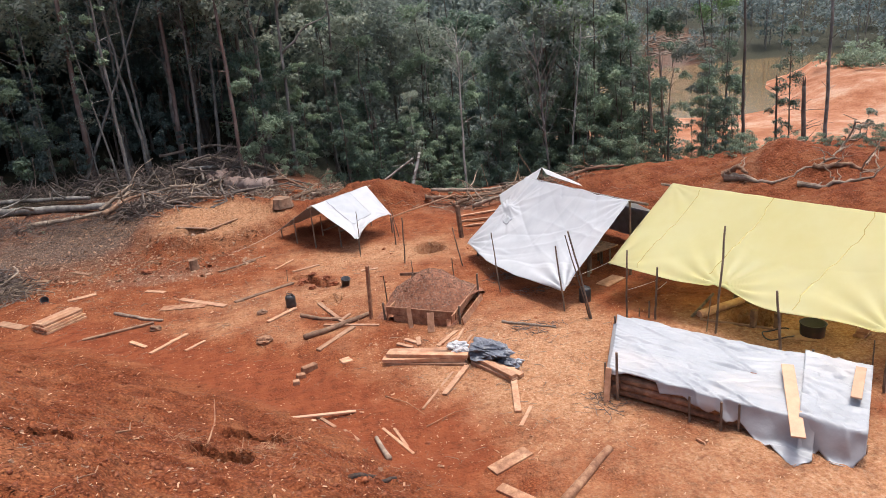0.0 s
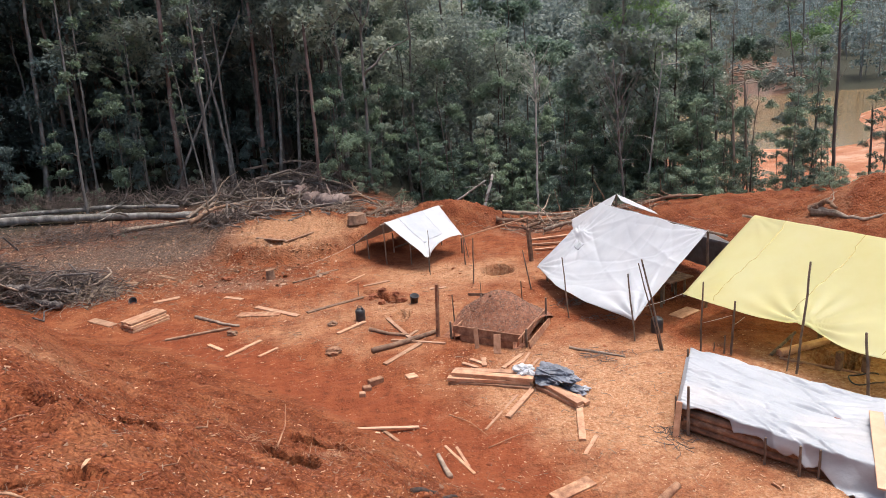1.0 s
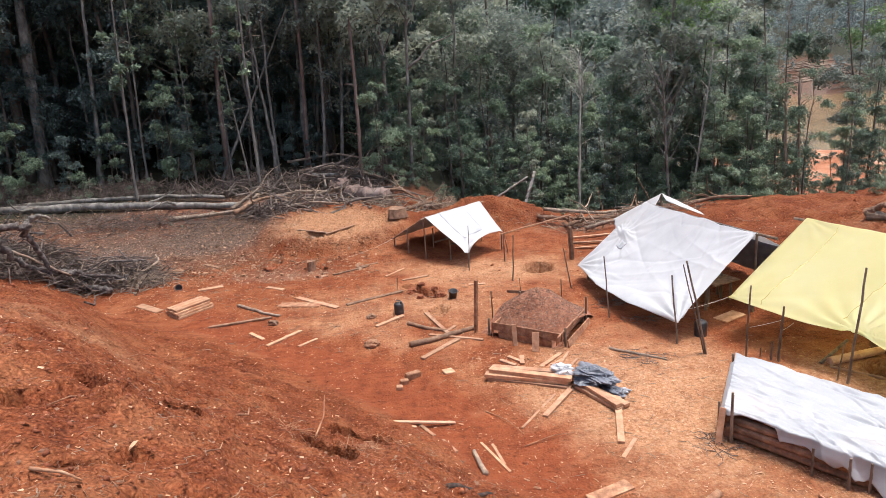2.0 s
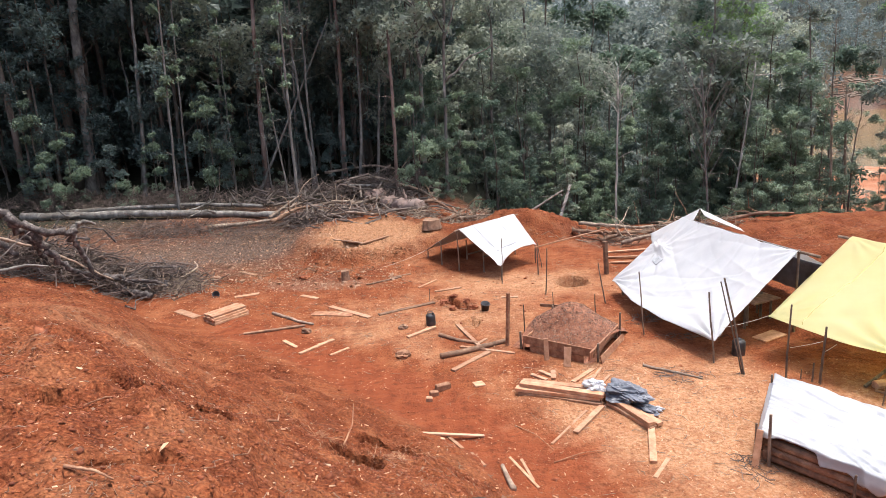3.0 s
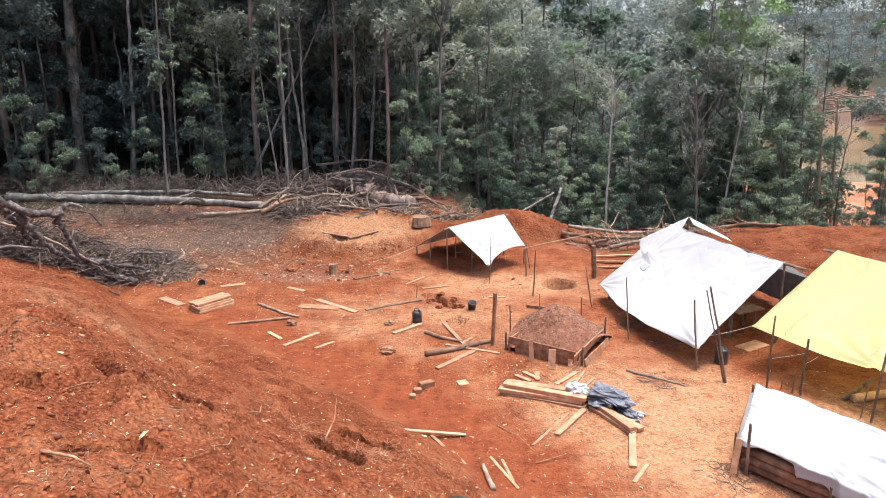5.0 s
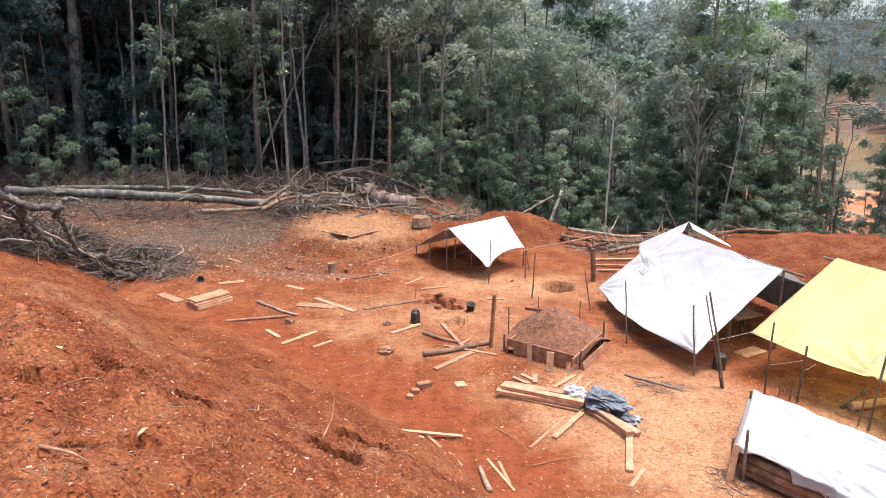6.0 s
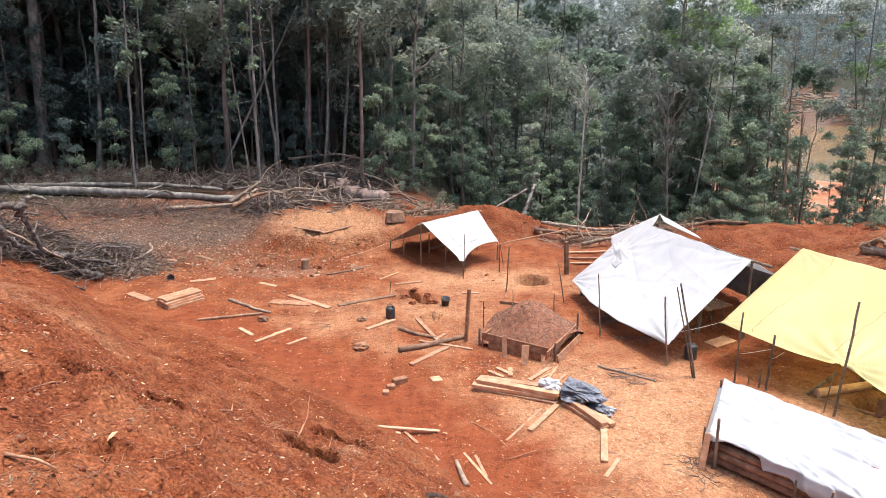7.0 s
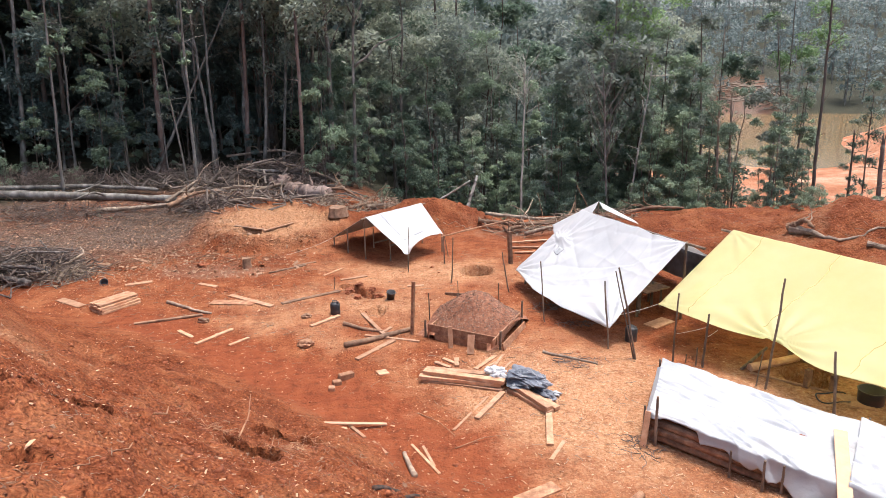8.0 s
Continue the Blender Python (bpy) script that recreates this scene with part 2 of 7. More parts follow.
# Paled and greyed: distance haze put into the far woods' leaf colour.
LEAF_FAR = leaf_material("hazy_far_leaf", (0.108, 0.142, 0.136), (0.222, 0.268, 0.250))
LEAF_DRY = leaf_material("dry_leaf", (0.13, 0.06, 0.032), (0.46, 0.28, 0.17), 0.1)
CHIP = leaf_material("wood_chip", (0.33, 0.14, 0.065), (0.68, 0.46, 0.29), 0.0)


# ---- lie of the land ----
def lattice(ix, iy, seed):
    """Repeatable noise values in -1..1 on whole-number places."""
    n = (ix.astype(np.int64) * 374761393 + iy.astype(np.int64) * 668265263 + seed * 974634777) & 0xFFFFFFFF
    n = ((n ^ (n >> 13)) * 1274126177) & 0xFFFFFFFF
    return ((n ^ (n >> 16)) & 0xFFFF) / 32767.5 - 1.0


def ripple(x, y, size, seed):
    """Smooth noise with lumps of about the given size."""
    u, v = x / size, y / size
    iu, iv = np.floor(u), np.floor(v)
    a, b = u - iu, v - iv
    a, b = a * a * (3 - 2 * a), b * b * (3 - 2 * b)
    top = lattice(iu, iv, seed) * (1 - a) + lattice(iu + 1, iv, seed) * a
    low = lattice(iu, iv + 1, seed) * (1 - a) + lattice(iu + 1, iv + 1, seed) * a
    return top * (1 - b) + low * b


def step(v, low, high):
    u = np.clip((v - low) / (high - low), 0, 1)
    return u * u * (3 - 2 * u)


def dome(x, y, cx, cy, rx, ry, turn=0.0):
    """A smooth hump of height 1 over an oval."""
    c, s = math.cos(radians(turn)), math.sin(radians(turn))
    u, v = ((x - cx) * c + (y - cy) * s) / rx, (-(x - cx) * s + (y - cy) * c) / ry
    return np.exp(-1.6 * (u * u + v * v) - 0.6 * (u * u + v * v) ** 2)


# The high bank in front: by bearing, where its brow lies, where its foot lies, and how high its top is.
BANK_BEARING = [-180, -60, -38, -31, -28, -24, -19, -14, -9, -3.5, 3, 15, 30, 60, 180]
BANK_BROW = [12, 10, 8.0, 6.5, 5.8, 5.0, 4.4, 4.2, 4.0, 4.0, 3.6, 3.0, 2.6, 2.6, 12]
BANK_FOOT = [30, 32, 32, 24.6, 20.6, 18.3, 16.2, 13.7, 12.0, 10.8, 9.0, 7.7, 6.5, 6.5, 30]
SPOIL_BEARING = [-180, 14, 23, 31, 36, 40, 43, 47, 60, 90, 180]
SPOIL_CREST = [0, 0, 0.45, 0.8, 1.0, 1.1, 1.25, 1.3, 1.5, 2.0, 0]
BANK_TOP = [4.3, 4.1, 3.95, 3.8, 3.65, 3.45, 3.2, 3.05, 2.95, 2.85, 2.8, 2.8, 2.9, 3.4, 4.3]


# hollows scooped in the bank: place, half width, half depth along the view from the brow, depth
SCOOPS = ((-2.96, 5.80, 0.46, 0.30, 0.72), (-1.62, 7.34, 0.30, 0.34, 0.85), (-1.38, 6.98, 0.30, 0.34, 0.75), (-1.33, 8.72, 0.44, 0.30, 0.75), (-0.80, 8.22, 0.26, 0.14, 0.16), (-0.48, 8.34, 0.22, 0.13, 0.18), (-2.45, 3.93, 0.24, 0.1, 0.2), (-2.33, 4.16, 0.12, 0.08, 0.12), (-3.57, 4.86, 0.09, 0.12, 0.2), (-3.07, 5.36, 0.08, 0.08, 0.1), (-4.85, 11.32, 0.3, 0.2, 0.12), (-0.85, 10.49, 0.32, 0.14, 0.16))


def height(x, y, rough=True):
    """Height of the ground at x, y."""
    x, y = np.asarray(x, float), np.asarray(y, float)
    r, az = np.hypot(x, y), np.degrees(np.arctan2(x, y))
    wob = ripple(x, y, 2.3, 3) * 0.35 + ripple(x, y, 0.9, 4) * 0.15
    brow, foot, top = (np.interp(az, BANK_BEARING, v) for v in (BANK_BROW, BANK_FOOT, BANK_TOP))
    foot = foot + wob
    edge = top + (4.65 - top) * (1 - step(r, 0.6, 3.6))
    u = np.clip((r - brow) / (foot - brow), 0, 1)
    hollow = step(az, -34, -26)
    bank = edge * (1 - u) ** (1.0 + 0.22 * hollow)
    # the wood's floor climbs behind the clearing; further round the land drops to the lake
    left = 1 - step(az, -4, 7)
    wood = left * (1.5 * step(r, 20, 33) + 0.10 * np.maximum(r - 34, 0))
    drop = (1 - left) * -6.2 * step(r, 24.3 + 3.2 * step(az, 30, 42), 56)
    # the spoil bank to the right, with heaps on its crest
    crest = np.interp(az, SPOIL_BEARING, SPOIL_CREST)
    spoil = crest * step(r, 15.5, 24.5) * (1 - step(r, 27, 42))
    spoil = spoil + 1.0 * np.clip(1.12 - np.hypot(x - 15.6, y - 18.8) / 2.3, 0, 1) ** 1.25 + 0.25 * dome(x, y, 11.0, 22.0, 2.5, 1.2, -30)
    spoil = spoil + 1.15 * dome(x, y, 2.7, 26.0, 2.9, 1.9) + 0.42 * step(dome(x, y, -3.7, 24.5, 3.3, 2.3) + 0.06 * ripple(x, y, 0.7, 59), 0.08, 0.30) + 0.3 * dome(x, y, -0.6, 25.2, 1.6, 1.1)
    far = 55 * step(r, 235, 600) + 6 * step(r, 210, 250) * (0.5 + 0.5 * ripple(x, y, 60, 8))
    far = far + 30 * step(r, 90, 260) * (1 - step(az, -2, 24))
    # the far shore's cut bank, on the right
    far = far + 4.0 * step(az, 38, 42) * step(r, 84, 102) * (1 - step(r, 128, 150)) * (0.8 + 0.3 * ripple(x, y, 9, 12) + 0.22 * np.abs(ripple(x, y, 3, 13)))
    # the lake's bed
    far = far - 2.5 * step(az, 8, 16) * step(r, 98 + 6 * ripple(x, y, 14, 51), 112) * (1 - step(r, 205, 225)) * (1 - step(az, 36.5, 40) * (1 - step(r, 150, 170)))
    far = far + 8 * step(az, 27.5, 29.5) * (1 - step(az, 33, 36)) * step(r, 196, 245) * (1 - step(r, 245, 420))
    flats = step(r, 58, 70) * (1 - step(r, 100, 112)) * step(az, 12, 20)
    far = far + flats * (0.35 * ripple(x, y, 11, 14) + 0.2 * ripple(x, y, 4, 15))
    z = bank + wood + drop + spoil + far
    # holes dug in the ground
    for cx, cy, rx, ry, deep, turn in ((-4.45, 23.25, 0.60, 0.28, 0.6, 0), (3.28, 19.45, 0.56, 0.58, 1.0, 10), (-0.62, 18.30, 0.62, 0.26, 0.34, -47), (-0.12, 17.70, 0.42, 0.24, 0.28, -60), (0.05, 16.4, 0.25, 0.5, 0.2, 0), (8.75, 11.12, 0.62, 0.50, 1.5, 0)):
        z = z - deep * step(dome(x + 0.08 * ripple(x, y, 0.3, 57), y + 0.08 * ripple(x, y, 0.3, 58), cx, cy, rx, ry, turn), 0.24, 0.40)
    # scooped hollows whose far rim stands as a low scarp
    for cx, cy, rx, ry, deep in SCOOPS:
        if np.min(np.hypot(x - cx, y - cy)) > 1.2:
            continue
        c = math.hypot(cx, cy)
        v = ((x - cx) * cx + (y - cy) * cy) / c / ry + 0.25 * ripple(x, y, 0.25, 56)
        w = ((x - cx) * cy - (y - cy) * cx) / c / rx + 0.25 * ripple(x, y, 0.21, 55)
        z = z - deep * (1 - step(np.hypot(v, w), 0.86, 1.0)) * step(v, -1.0, -0.3 if deep > 0.7 else 0.45)
    if rough:
        near = 1 - step(r, 45, 120)
        loose = np.clip(np.maximum(bank / 0.7, spoil / 0.8), 0, 1)
        z = z + near * (0.05 * ripple(x, y, 1.7, 21) + 0.035 * ripple(x, y, 0.6, 22) * step(ripple(x, y, 3.1, 24), -0.4, 0.5) + 0.018 * ripple(x, y, 0.23, 23) * step(ripple(x, y, 2.3, 25), -0.5, 0.5))
        z = z + near * np.clip(bank, 0, 1) * 0.05 * ripple(x * 0.9 + y * 0.5, (y - x * 0.5) * 0.25, 0.28, 34)
        z = z + near * loose * (0.11 * ripple(x, y, 0.8, 31) + 0.085 * np.abs(ripple(x, y, 0.33, 32)) + 0.05 * ripple(x, y, 0.17, 33) * step(ripple(x, y, 1.1, 35), -0.5, 0.4))
        # crumbs, clods and drying cracks on the loose bank
        crumb = near * np.clip(loose * 1.6, 0, 1)
        z = z + crumb * 0.11 * (np.abs(ripple(x, y, 0.17, 61)) - 0.3) * step(ripple(x, y, 0.9, 62), -0.35, 0.35)
        z = z + crumb * 0.036 * ripple(x, y, 0.10, 63) * step(ripple(x, y, 1.4, 64), -0.5, 0.3)
        z = z - crumb * 0.075 * np.exp(-((ripple(x, y, 0.8, 65) + 0.25 * ripple(x, y, 0.2, 67)) / 0.06) ** 2) * step(ripple(x, y, 2.1, 66), 0.1, 0.5)
        z = z + near * (1 - np.clip(loose, 0, 1)) * 0.02 * np.abs(ripple(x, y, 0.3, 68)) * step(ripple(x, y, 1.6, 69), -0.1, 0.4)
        z = z + (1 - near) * (0.8 * ripple(x, y, 22, 41))
    return z


# ---- building blocks ----
class Build:
    """Points and faces of one mesh."""

    def __init__(self):
        self.v, self.f = [], []

    def add(self, verts, faces):
        k = len(self.v)
        self.v.extend(tuple(map(float, p)) for p in verts)
        self.f.extend(tuple(i + k for i in face) for face in faces)
        return self

    def tube(self, path, radii, sides=6, closed=True):
        """A round bar along a path, with a radius at each point."""
        pts = np.array(path, float)
        along = np.gradient(pts, axis=0)
        along /= np.linalg.norm(along, axis=1)[:, None] + 1e-9
        side = np.cross(along, (0.31, 0.19, 0.93) if abs(along[0][2]) < 0.85 else (0.93, 0.31, 0.1))
        side /= np.linalg.norm(side, axis=1)[:, None] + 1e-9
        other = np.cross(along, side)
        ang = np.arange(sides) * 2 * np.pi / sides
        ring = np.cos(ang)[None, :, None] * side[:, None] + np.sin(ang)[None, :, None] * other[:, None]
        verts = (pts[:, None] + ring * np.broadcast_to(radii, len(pts))[:, None, None]).reshape(-1, 3)
        faces = []
        for i in range(len(pts) - 1):
            for j in range(sides):
                a, b = i * sides + j, i * sides + (j + 1) % sides
                faces.append((a, b, b + sides, a + sides))
        if closed:
            faces.append(tuple(range(sides))[::-1])
            faces.append(tuple((len(pts) - 1) * sides + j for j in range(sides)))
        return self.add(verts, faces)

    def box(self, m, sx, sy, sz, bevel=0.0):
        """A block centred on m, its edges worn by bevel."""
        bm = bmesh.new()
        bmesh.ops.create_cube(bm, size=1, matrix=Matrix.Diagonal((sx, sy, sz, 1)))
        if bevel:
            bmesh.ops.bevel(bm, geom=list(bm.edges), offset=bevel, segments=1, affect="EDGES")
        bm.verts.index_update()
        self.add([m @ v.co for v in bm.verts], [[v.index for v in f.verts] for f in bm.faces])
        bm.free()
        return self

    def grid(self, points):
        """A sheet over a grid of points, rows by columns."""
        rows, cols = points.shape[:2]
        faces = [(i * cols + j, i * cols + j + 1, (i + 1) * cols + j + 1, (i + 1) * cols + j) for i in range(rows - 1) for j in range(cols - 1)]
        return self.add(points.reshape(-1, 3), faces)

    def lathe(self, m, profile, sides=20):
        """A round body: profile of radius and height."""
        verts = [m @ Vector((r * math.cos(a), r * math.sin(a), z)) for r, z in profile for a in np.arange(sides) * 2 * math.pi / sides]
        faces = [(i * sides + j, i * sides + (j + 1) % sides, (i + 1) * sides + (j + 1) % sides, (i + 1) * sides + j) for i in range(len(profile) - 1) for j in range(sides)]
        return self.add(verts, faces)

    def mesh(self, name, mat, base=(0, 0, 0), smooth=False):
        data = bpy.data.meshes.new(name)
        v = np.array(self.v, float) - np.array(base, float)
        data.from_pydata(v.tolist(), [], self.f)
        data.materials.append(mat)
        if smooth:
            data.polygons.foreach_set("use_smooth", [True] * len(data.polygons))
        data.update()
        return data


def thing(name, base, label, category, group="", kind=""):
    """A thing made of parts: an empty at its base."""
    ob = new(name)
    ob.empty_display_size = 0.2
    ob.location = base
    return tagged(ob, label, category, group, kind)


def part(name, build, mat, parent, label="", smooth=False):
    """One mesh under a thing or a part; the build is in the world's places."""
    top = parent
    origin = Vector((0, 0, 0))
    while top is not None:
        origin = origin + top.location
        top = top.parent
    ob = new(name, build.mesh(name, mat, origin, smooth))
    ob.parent = parent
    return tagged(ob, label)


def solid(name, build, mat, base, label, category, group="", kind="", smooth=False):
    """A thing that is one mesh."""
    ob = new(name, build.mesh(name, mat, base, smooth))
    ob.location = base
    return tagged(ob, label, category, group, kind)


def ground_z(x, y):
    return float(height(x, y))


def wobble(a, b, n, amount, seed):
    """A crooked line from a to b."""
    rng = np.random.default_rng(seed)
    a, b = np.array(a, float), np.array(b, float)
    t = np.linspace(0, 1, n)[:, None]
    off = np.cumsum(rng.normal(0, 1, (n, 3)), 0)
    off = off - off[0] * (1 - t) - off[-1] * t
    return a + (b - a) * t + off * amount * np.linalg.norm(b - a) / n


# ---- the ground: one sheet out to the horizon ----
def spaced(fine, limit, grow=1.13):
    """Places along an axis: the given fine stretches, then ever wider steps out to the limit."""
    line = []
    for low, high, pitch in fine:
        line.extend(np.arange(low, high - 1e-6, pitch))
    line.append(fine[-1][1])
    up, down = [], []
    gap, at = fine[-1][2], line[-1]
    while at < limit:
        gap = min(gap * grow, 60)
        at += gap
        up.append(at)
    gap, at = fine[0][2], line[0]
    while at > -limit:
        gap = min(gap * grow, 60)
        at -= gap
        down.append(at)
    return np.array(down[::-1] + line + up)


def make_ground():
    xs = spaced([(-15, -7, 0.14), (-7, 2, 0.045), (2, 15, 0.12), (15, 24, 0.25)], 1500)
    ys = spaced([(2.2, 10, 0.045), (10, 21, 0.09), (21, 34, 0.2)], 1500)
    gx, gy = np.meshgrid(xs, ys)
    gz = height(gx, gy)
    # the far rims of the scooped hollows hang over
    px, py = gx.copy(), gy.copy()
    for cx, cy, rx, ry, deep in SCOOPS:
        c = math.hypot(cx, cy)
        v = ((px - cx) * cx + (py - cy) * cy) / c / ry
        w = ((px - cx) * cy - (py - cy) * cx) / c / rx
        over = 0.17 * deep * np.exp(-(((v - 1.3) / 0.35) ** 2)) * np.exp(-(w**4))
        gx, gy = gx - over * cx / c, gy - over * cy / c
    rows, cols = gx.shape
    data = bpy.data.meshes.new("ground")
    verts = np.stack([gx, gy, gz], -1).reshape(-1, 3)
    i, j = np.meshgrid(np.arange(rows - 1), np.arange(cols - 1), indexing="ij")
    a = (i * cols + j).ravel()
    quads = np.stack([a, a + 1, a + cols + 1, a + cols], 1)
    data.vertices.add(len(verts))
    data.vertices.foreach_set("co", verts.ravel())
    data.loops.add(quads.size)
    data.loops.foreach_set("vertex_index", quads.ravel())
    data.polygons.add(len(quads))
    data.polygons.foreach_set("loop_start", np.arange(len(quads)) * 4)
    data.polygons.foreach_set("use_smooth", [True] * len(quads))
    data.update(calc_edges=True)
    x, y = px.ravel(), py.ravel()
    r, az = np.hypot(x, y), np.degrees(np.arctan2(x, y))
    flat = 1 - step(height(x, y, False), 0.06, 0.4)
    dust = 0.75 * flat * dome(x, y, 4.0, 10.5, 6.0, 4.2) + 0.6 * flat * dome(x, y, 2.5, 19.5, 6, 2.2, -10) + 1.15 * dome(x, y, -3.7, 24.3, 3.5, 2.4) + 0.38 * flat * dome(x, y, -1.0, 16.4, 6, 3.2) + 0.08 * flat + 0.15 * ripple(x, y, 1.3, 71) * flat
    foot = np.interp(az, BANK_BEARING, BANK_FOOT)
    band = step(r - foot, -1.0, 0.2) * (1 - step(r - foot, 1.2, 3.4)) * (1 - step(az, 8, 22)) * step(az, -27, -20)
    dust = dust * (1 - 0.75 * band)
    silt = 0.85 * band + 0.3 * dome(x, y, 6.5, 13, 2.5, 2)
    # The dust at 9.3, 10.2 is added to brighten ground under the yellow sheet.
    dust = dust + 0.35 * dome(x, y, 14, 19, 5, 1.5, 30) + 0.6 * dome(x, y, 6.2, 6.2, 4.0, 2.4) + 0.7 * dome(x, y, 9.3, 10.2, 2.6, 2.6) + 0.4 * dome(x, y, -5.5, 9.5, 2.5, 4.0, 20)
    litter = 0.75 * dome(x, y, -10.5, 23.2, 6.0, 2.9, 8) + 0.8 * dome(x, y, -7.9, 25.2, 2.4, 2.6) + 0.75 * dome(x, y, -17, 27, 9, 5) + 0.75 * dome(x, y, -6, 29.5, 8, 3.4) + 0.45 * dome(x, y, -5, 20.6, 3.5, 1.0)
    litter = litter + 0.5 * dome(x, y, 6.3, 24.5, 3.5, 2.0) + 0.9 * step(r, 190, 200) * step(az, 28.5, 29.5) * (1 - step(az, 33, 34)) * (1 - step(r, 226, 236))
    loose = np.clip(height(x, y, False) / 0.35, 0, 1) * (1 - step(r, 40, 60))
    pale = step(r, 55, 75) * (1 - step(r, 165, 195)) * step(az, 12, 20) * 0.95
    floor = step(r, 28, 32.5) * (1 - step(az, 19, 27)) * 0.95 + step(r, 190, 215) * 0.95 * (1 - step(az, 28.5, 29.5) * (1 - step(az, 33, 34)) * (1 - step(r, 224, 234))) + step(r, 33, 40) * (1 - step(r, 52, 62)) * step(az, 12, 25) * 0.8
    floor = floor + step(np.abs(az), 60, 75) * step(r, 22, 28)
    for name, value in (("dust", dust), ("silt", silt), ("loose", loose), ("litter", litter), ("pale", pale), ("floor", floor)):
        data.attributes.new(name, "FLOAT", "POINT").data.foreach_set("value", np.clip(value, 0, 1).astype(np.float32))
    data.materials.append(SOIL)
    return tagged(new("ground", data), "bare red earth with trodden dust and grey litter", "ground", kind="structure")


make_ground()

lake = Build()
lake.add([(20, 60, -6.75), (420, 60, -6.75), (420, 420, -6.75), (20, 420, -6.75)], [(0, 1, 2, 3)])
tagged(new("water", lake.mesh("water", WATER)), "still brown muddy water of the flooded mine pit", "water", kind="structure")


# ---- tarpaulin sheets ----
def sheet(corners, rows, cols, sag, seed, pulls=(), wave=0.012, hem=0.05, ties=3, folds=14, lines=()):
    """A tarpaulin hung by four corners (ridge start, ridge end, low end, low start): it sags, creases run to its tied points, and its low hem scallops."""
    a, b, c, d = (np.array(p, float) for p in corners)
    v, u = np.meshgrid(np.linspace(0, 1, rows), np.linspace(0, 1, cols), indexing="ij")
    uu, vv = u[..., None], v[..., None]
    p = (a * (1 - uu) + b * uu) * (1 - vv) + (d * (1 - uu) + c * uu) * vv
    wide, deep = np.linalg.norm(b - a), np.linalg.norm(d - a)
    x, y = u * wide, v * deep
    p[..., 2] -= sag * np.sin(np.pi * u) * np.sin(np.pi * np.clip(v, 0, 1) * 0.9 + 0.15) * 1.0
    crease = wave * 0.7 * ripple(x * 1.6 + y * 0.5, y * 0.3, 0.7, seed) + wave * 0.25 * ripple(x * 2, y * 1.2, 0.5, seed + 1)
    # straight fold lines from how it was packed and pulled
    rng = np.random.default_rng(seed)
    for _ in range(folds):
        px, py, way = rng.uniform(0, wide), rng.uniform(0, deep), rng.choice([0.0, 1.57, 0.5, -0.5]) + rng.normal(0, 0.25)
        off, run = (x - px) * math.sin(way) - (y - py) * math.cos(way), (x - px) * math.cos(way) + (y - py) * math.sin(way)
        off = off + 0.05 * ripple(run, run * 0, 0.9, seed + 9)
        crease += rng.choice([-1, 1]) * wave * rng.uniform(0.5, 1.3) * np.exp(-np.abs(off) / 0.07) * np.exp(-((run / (wide * 0.28)) ** 2))
    for pu, pv, strength in pulls:
        dx, dy = (u - pu) * wide, (v - pv) * deep
        far = np.hypot(dx, dy)
        crease += strength * np.sin(np.arctan2(dy, dx) * 17 + seed) * np.exp(-far / 0.8) * np.clip(far / 0.12, 0, 1)
    # long sharp folds from one place on the sheet to another
    for u0, v0, u1, v1, amount, thin in lines:
        ax, ay, bx, by = u0 * wide, v0 * deep, u1 * wide, v1 * deep
        ln = math.hypot(bx - ax, by - ay)
        run = ((x - ax) * (bx - ax) + (y - ay) * (by - ay)) / ln**2
        off = ((x - ax) * (by - ay) - (y - ay) * (bx - ax)) / ln + 0.03 * ripple(run * ln, run * 0, 0.5, seed + 11)
        crease += 0.6 * amount * np.exp(-((off / thin) ** 2)) * step(run, -0.08, 0.1) * (1 - step(run, 0.75, 1.08))
    p[..., 2] += crease
    # the hem draws in between its ties
    pull = hem * (np.abs(np.sin(np.pi * u * ties)) ** 0.7) * v**6
    down = (d - a) / deep
    p -= pull[..., None] * down
    return p


def tarp_part(name, points, mat, parent, label=""):
    b = Build().grid(points)
    ob = part(name, b, mat, parent, label, smooth=True)
    thick = ob.modifiers.new("thickness", "SOLIDIFY")
    thick.thickness, thick.offset = 0.006, -1
    return ob


def pole(a, b, r0, r1, seed, crook=0.02, sides=7, n=8):
    return Build().tube(wobble(a, b, n, crook, seed), np.linspace(r0, r1, n), sides)


def rope(a, b, sag=0.05, r=0.0045):
    t = np.linspace(0, 1, 9)
    p = np.outer(1 - t, a) + np.outer(t, b)
    p[:, 2] -= sag * 4 * t * (1 - t)
    return Build().tube(p, r, 5)


def on_ground(x, y, deep=0.12):
    return (x, y, ground_z(x, y) - deep)


# small white shelter
tent = thing("tarp_shelter", (0.9, 22.0, ground_z(0.9, 22.0)), "small low shelter of white tarpaulin sheets over sticks", "shelter", "tarpaulin shelters")
A, B_, C, D = (-0.20, 21.32, 1.49), (1.85, 23.25, 1.52), (2.50, 21.95, 0.62), (1.15, 20.04, 0.42)
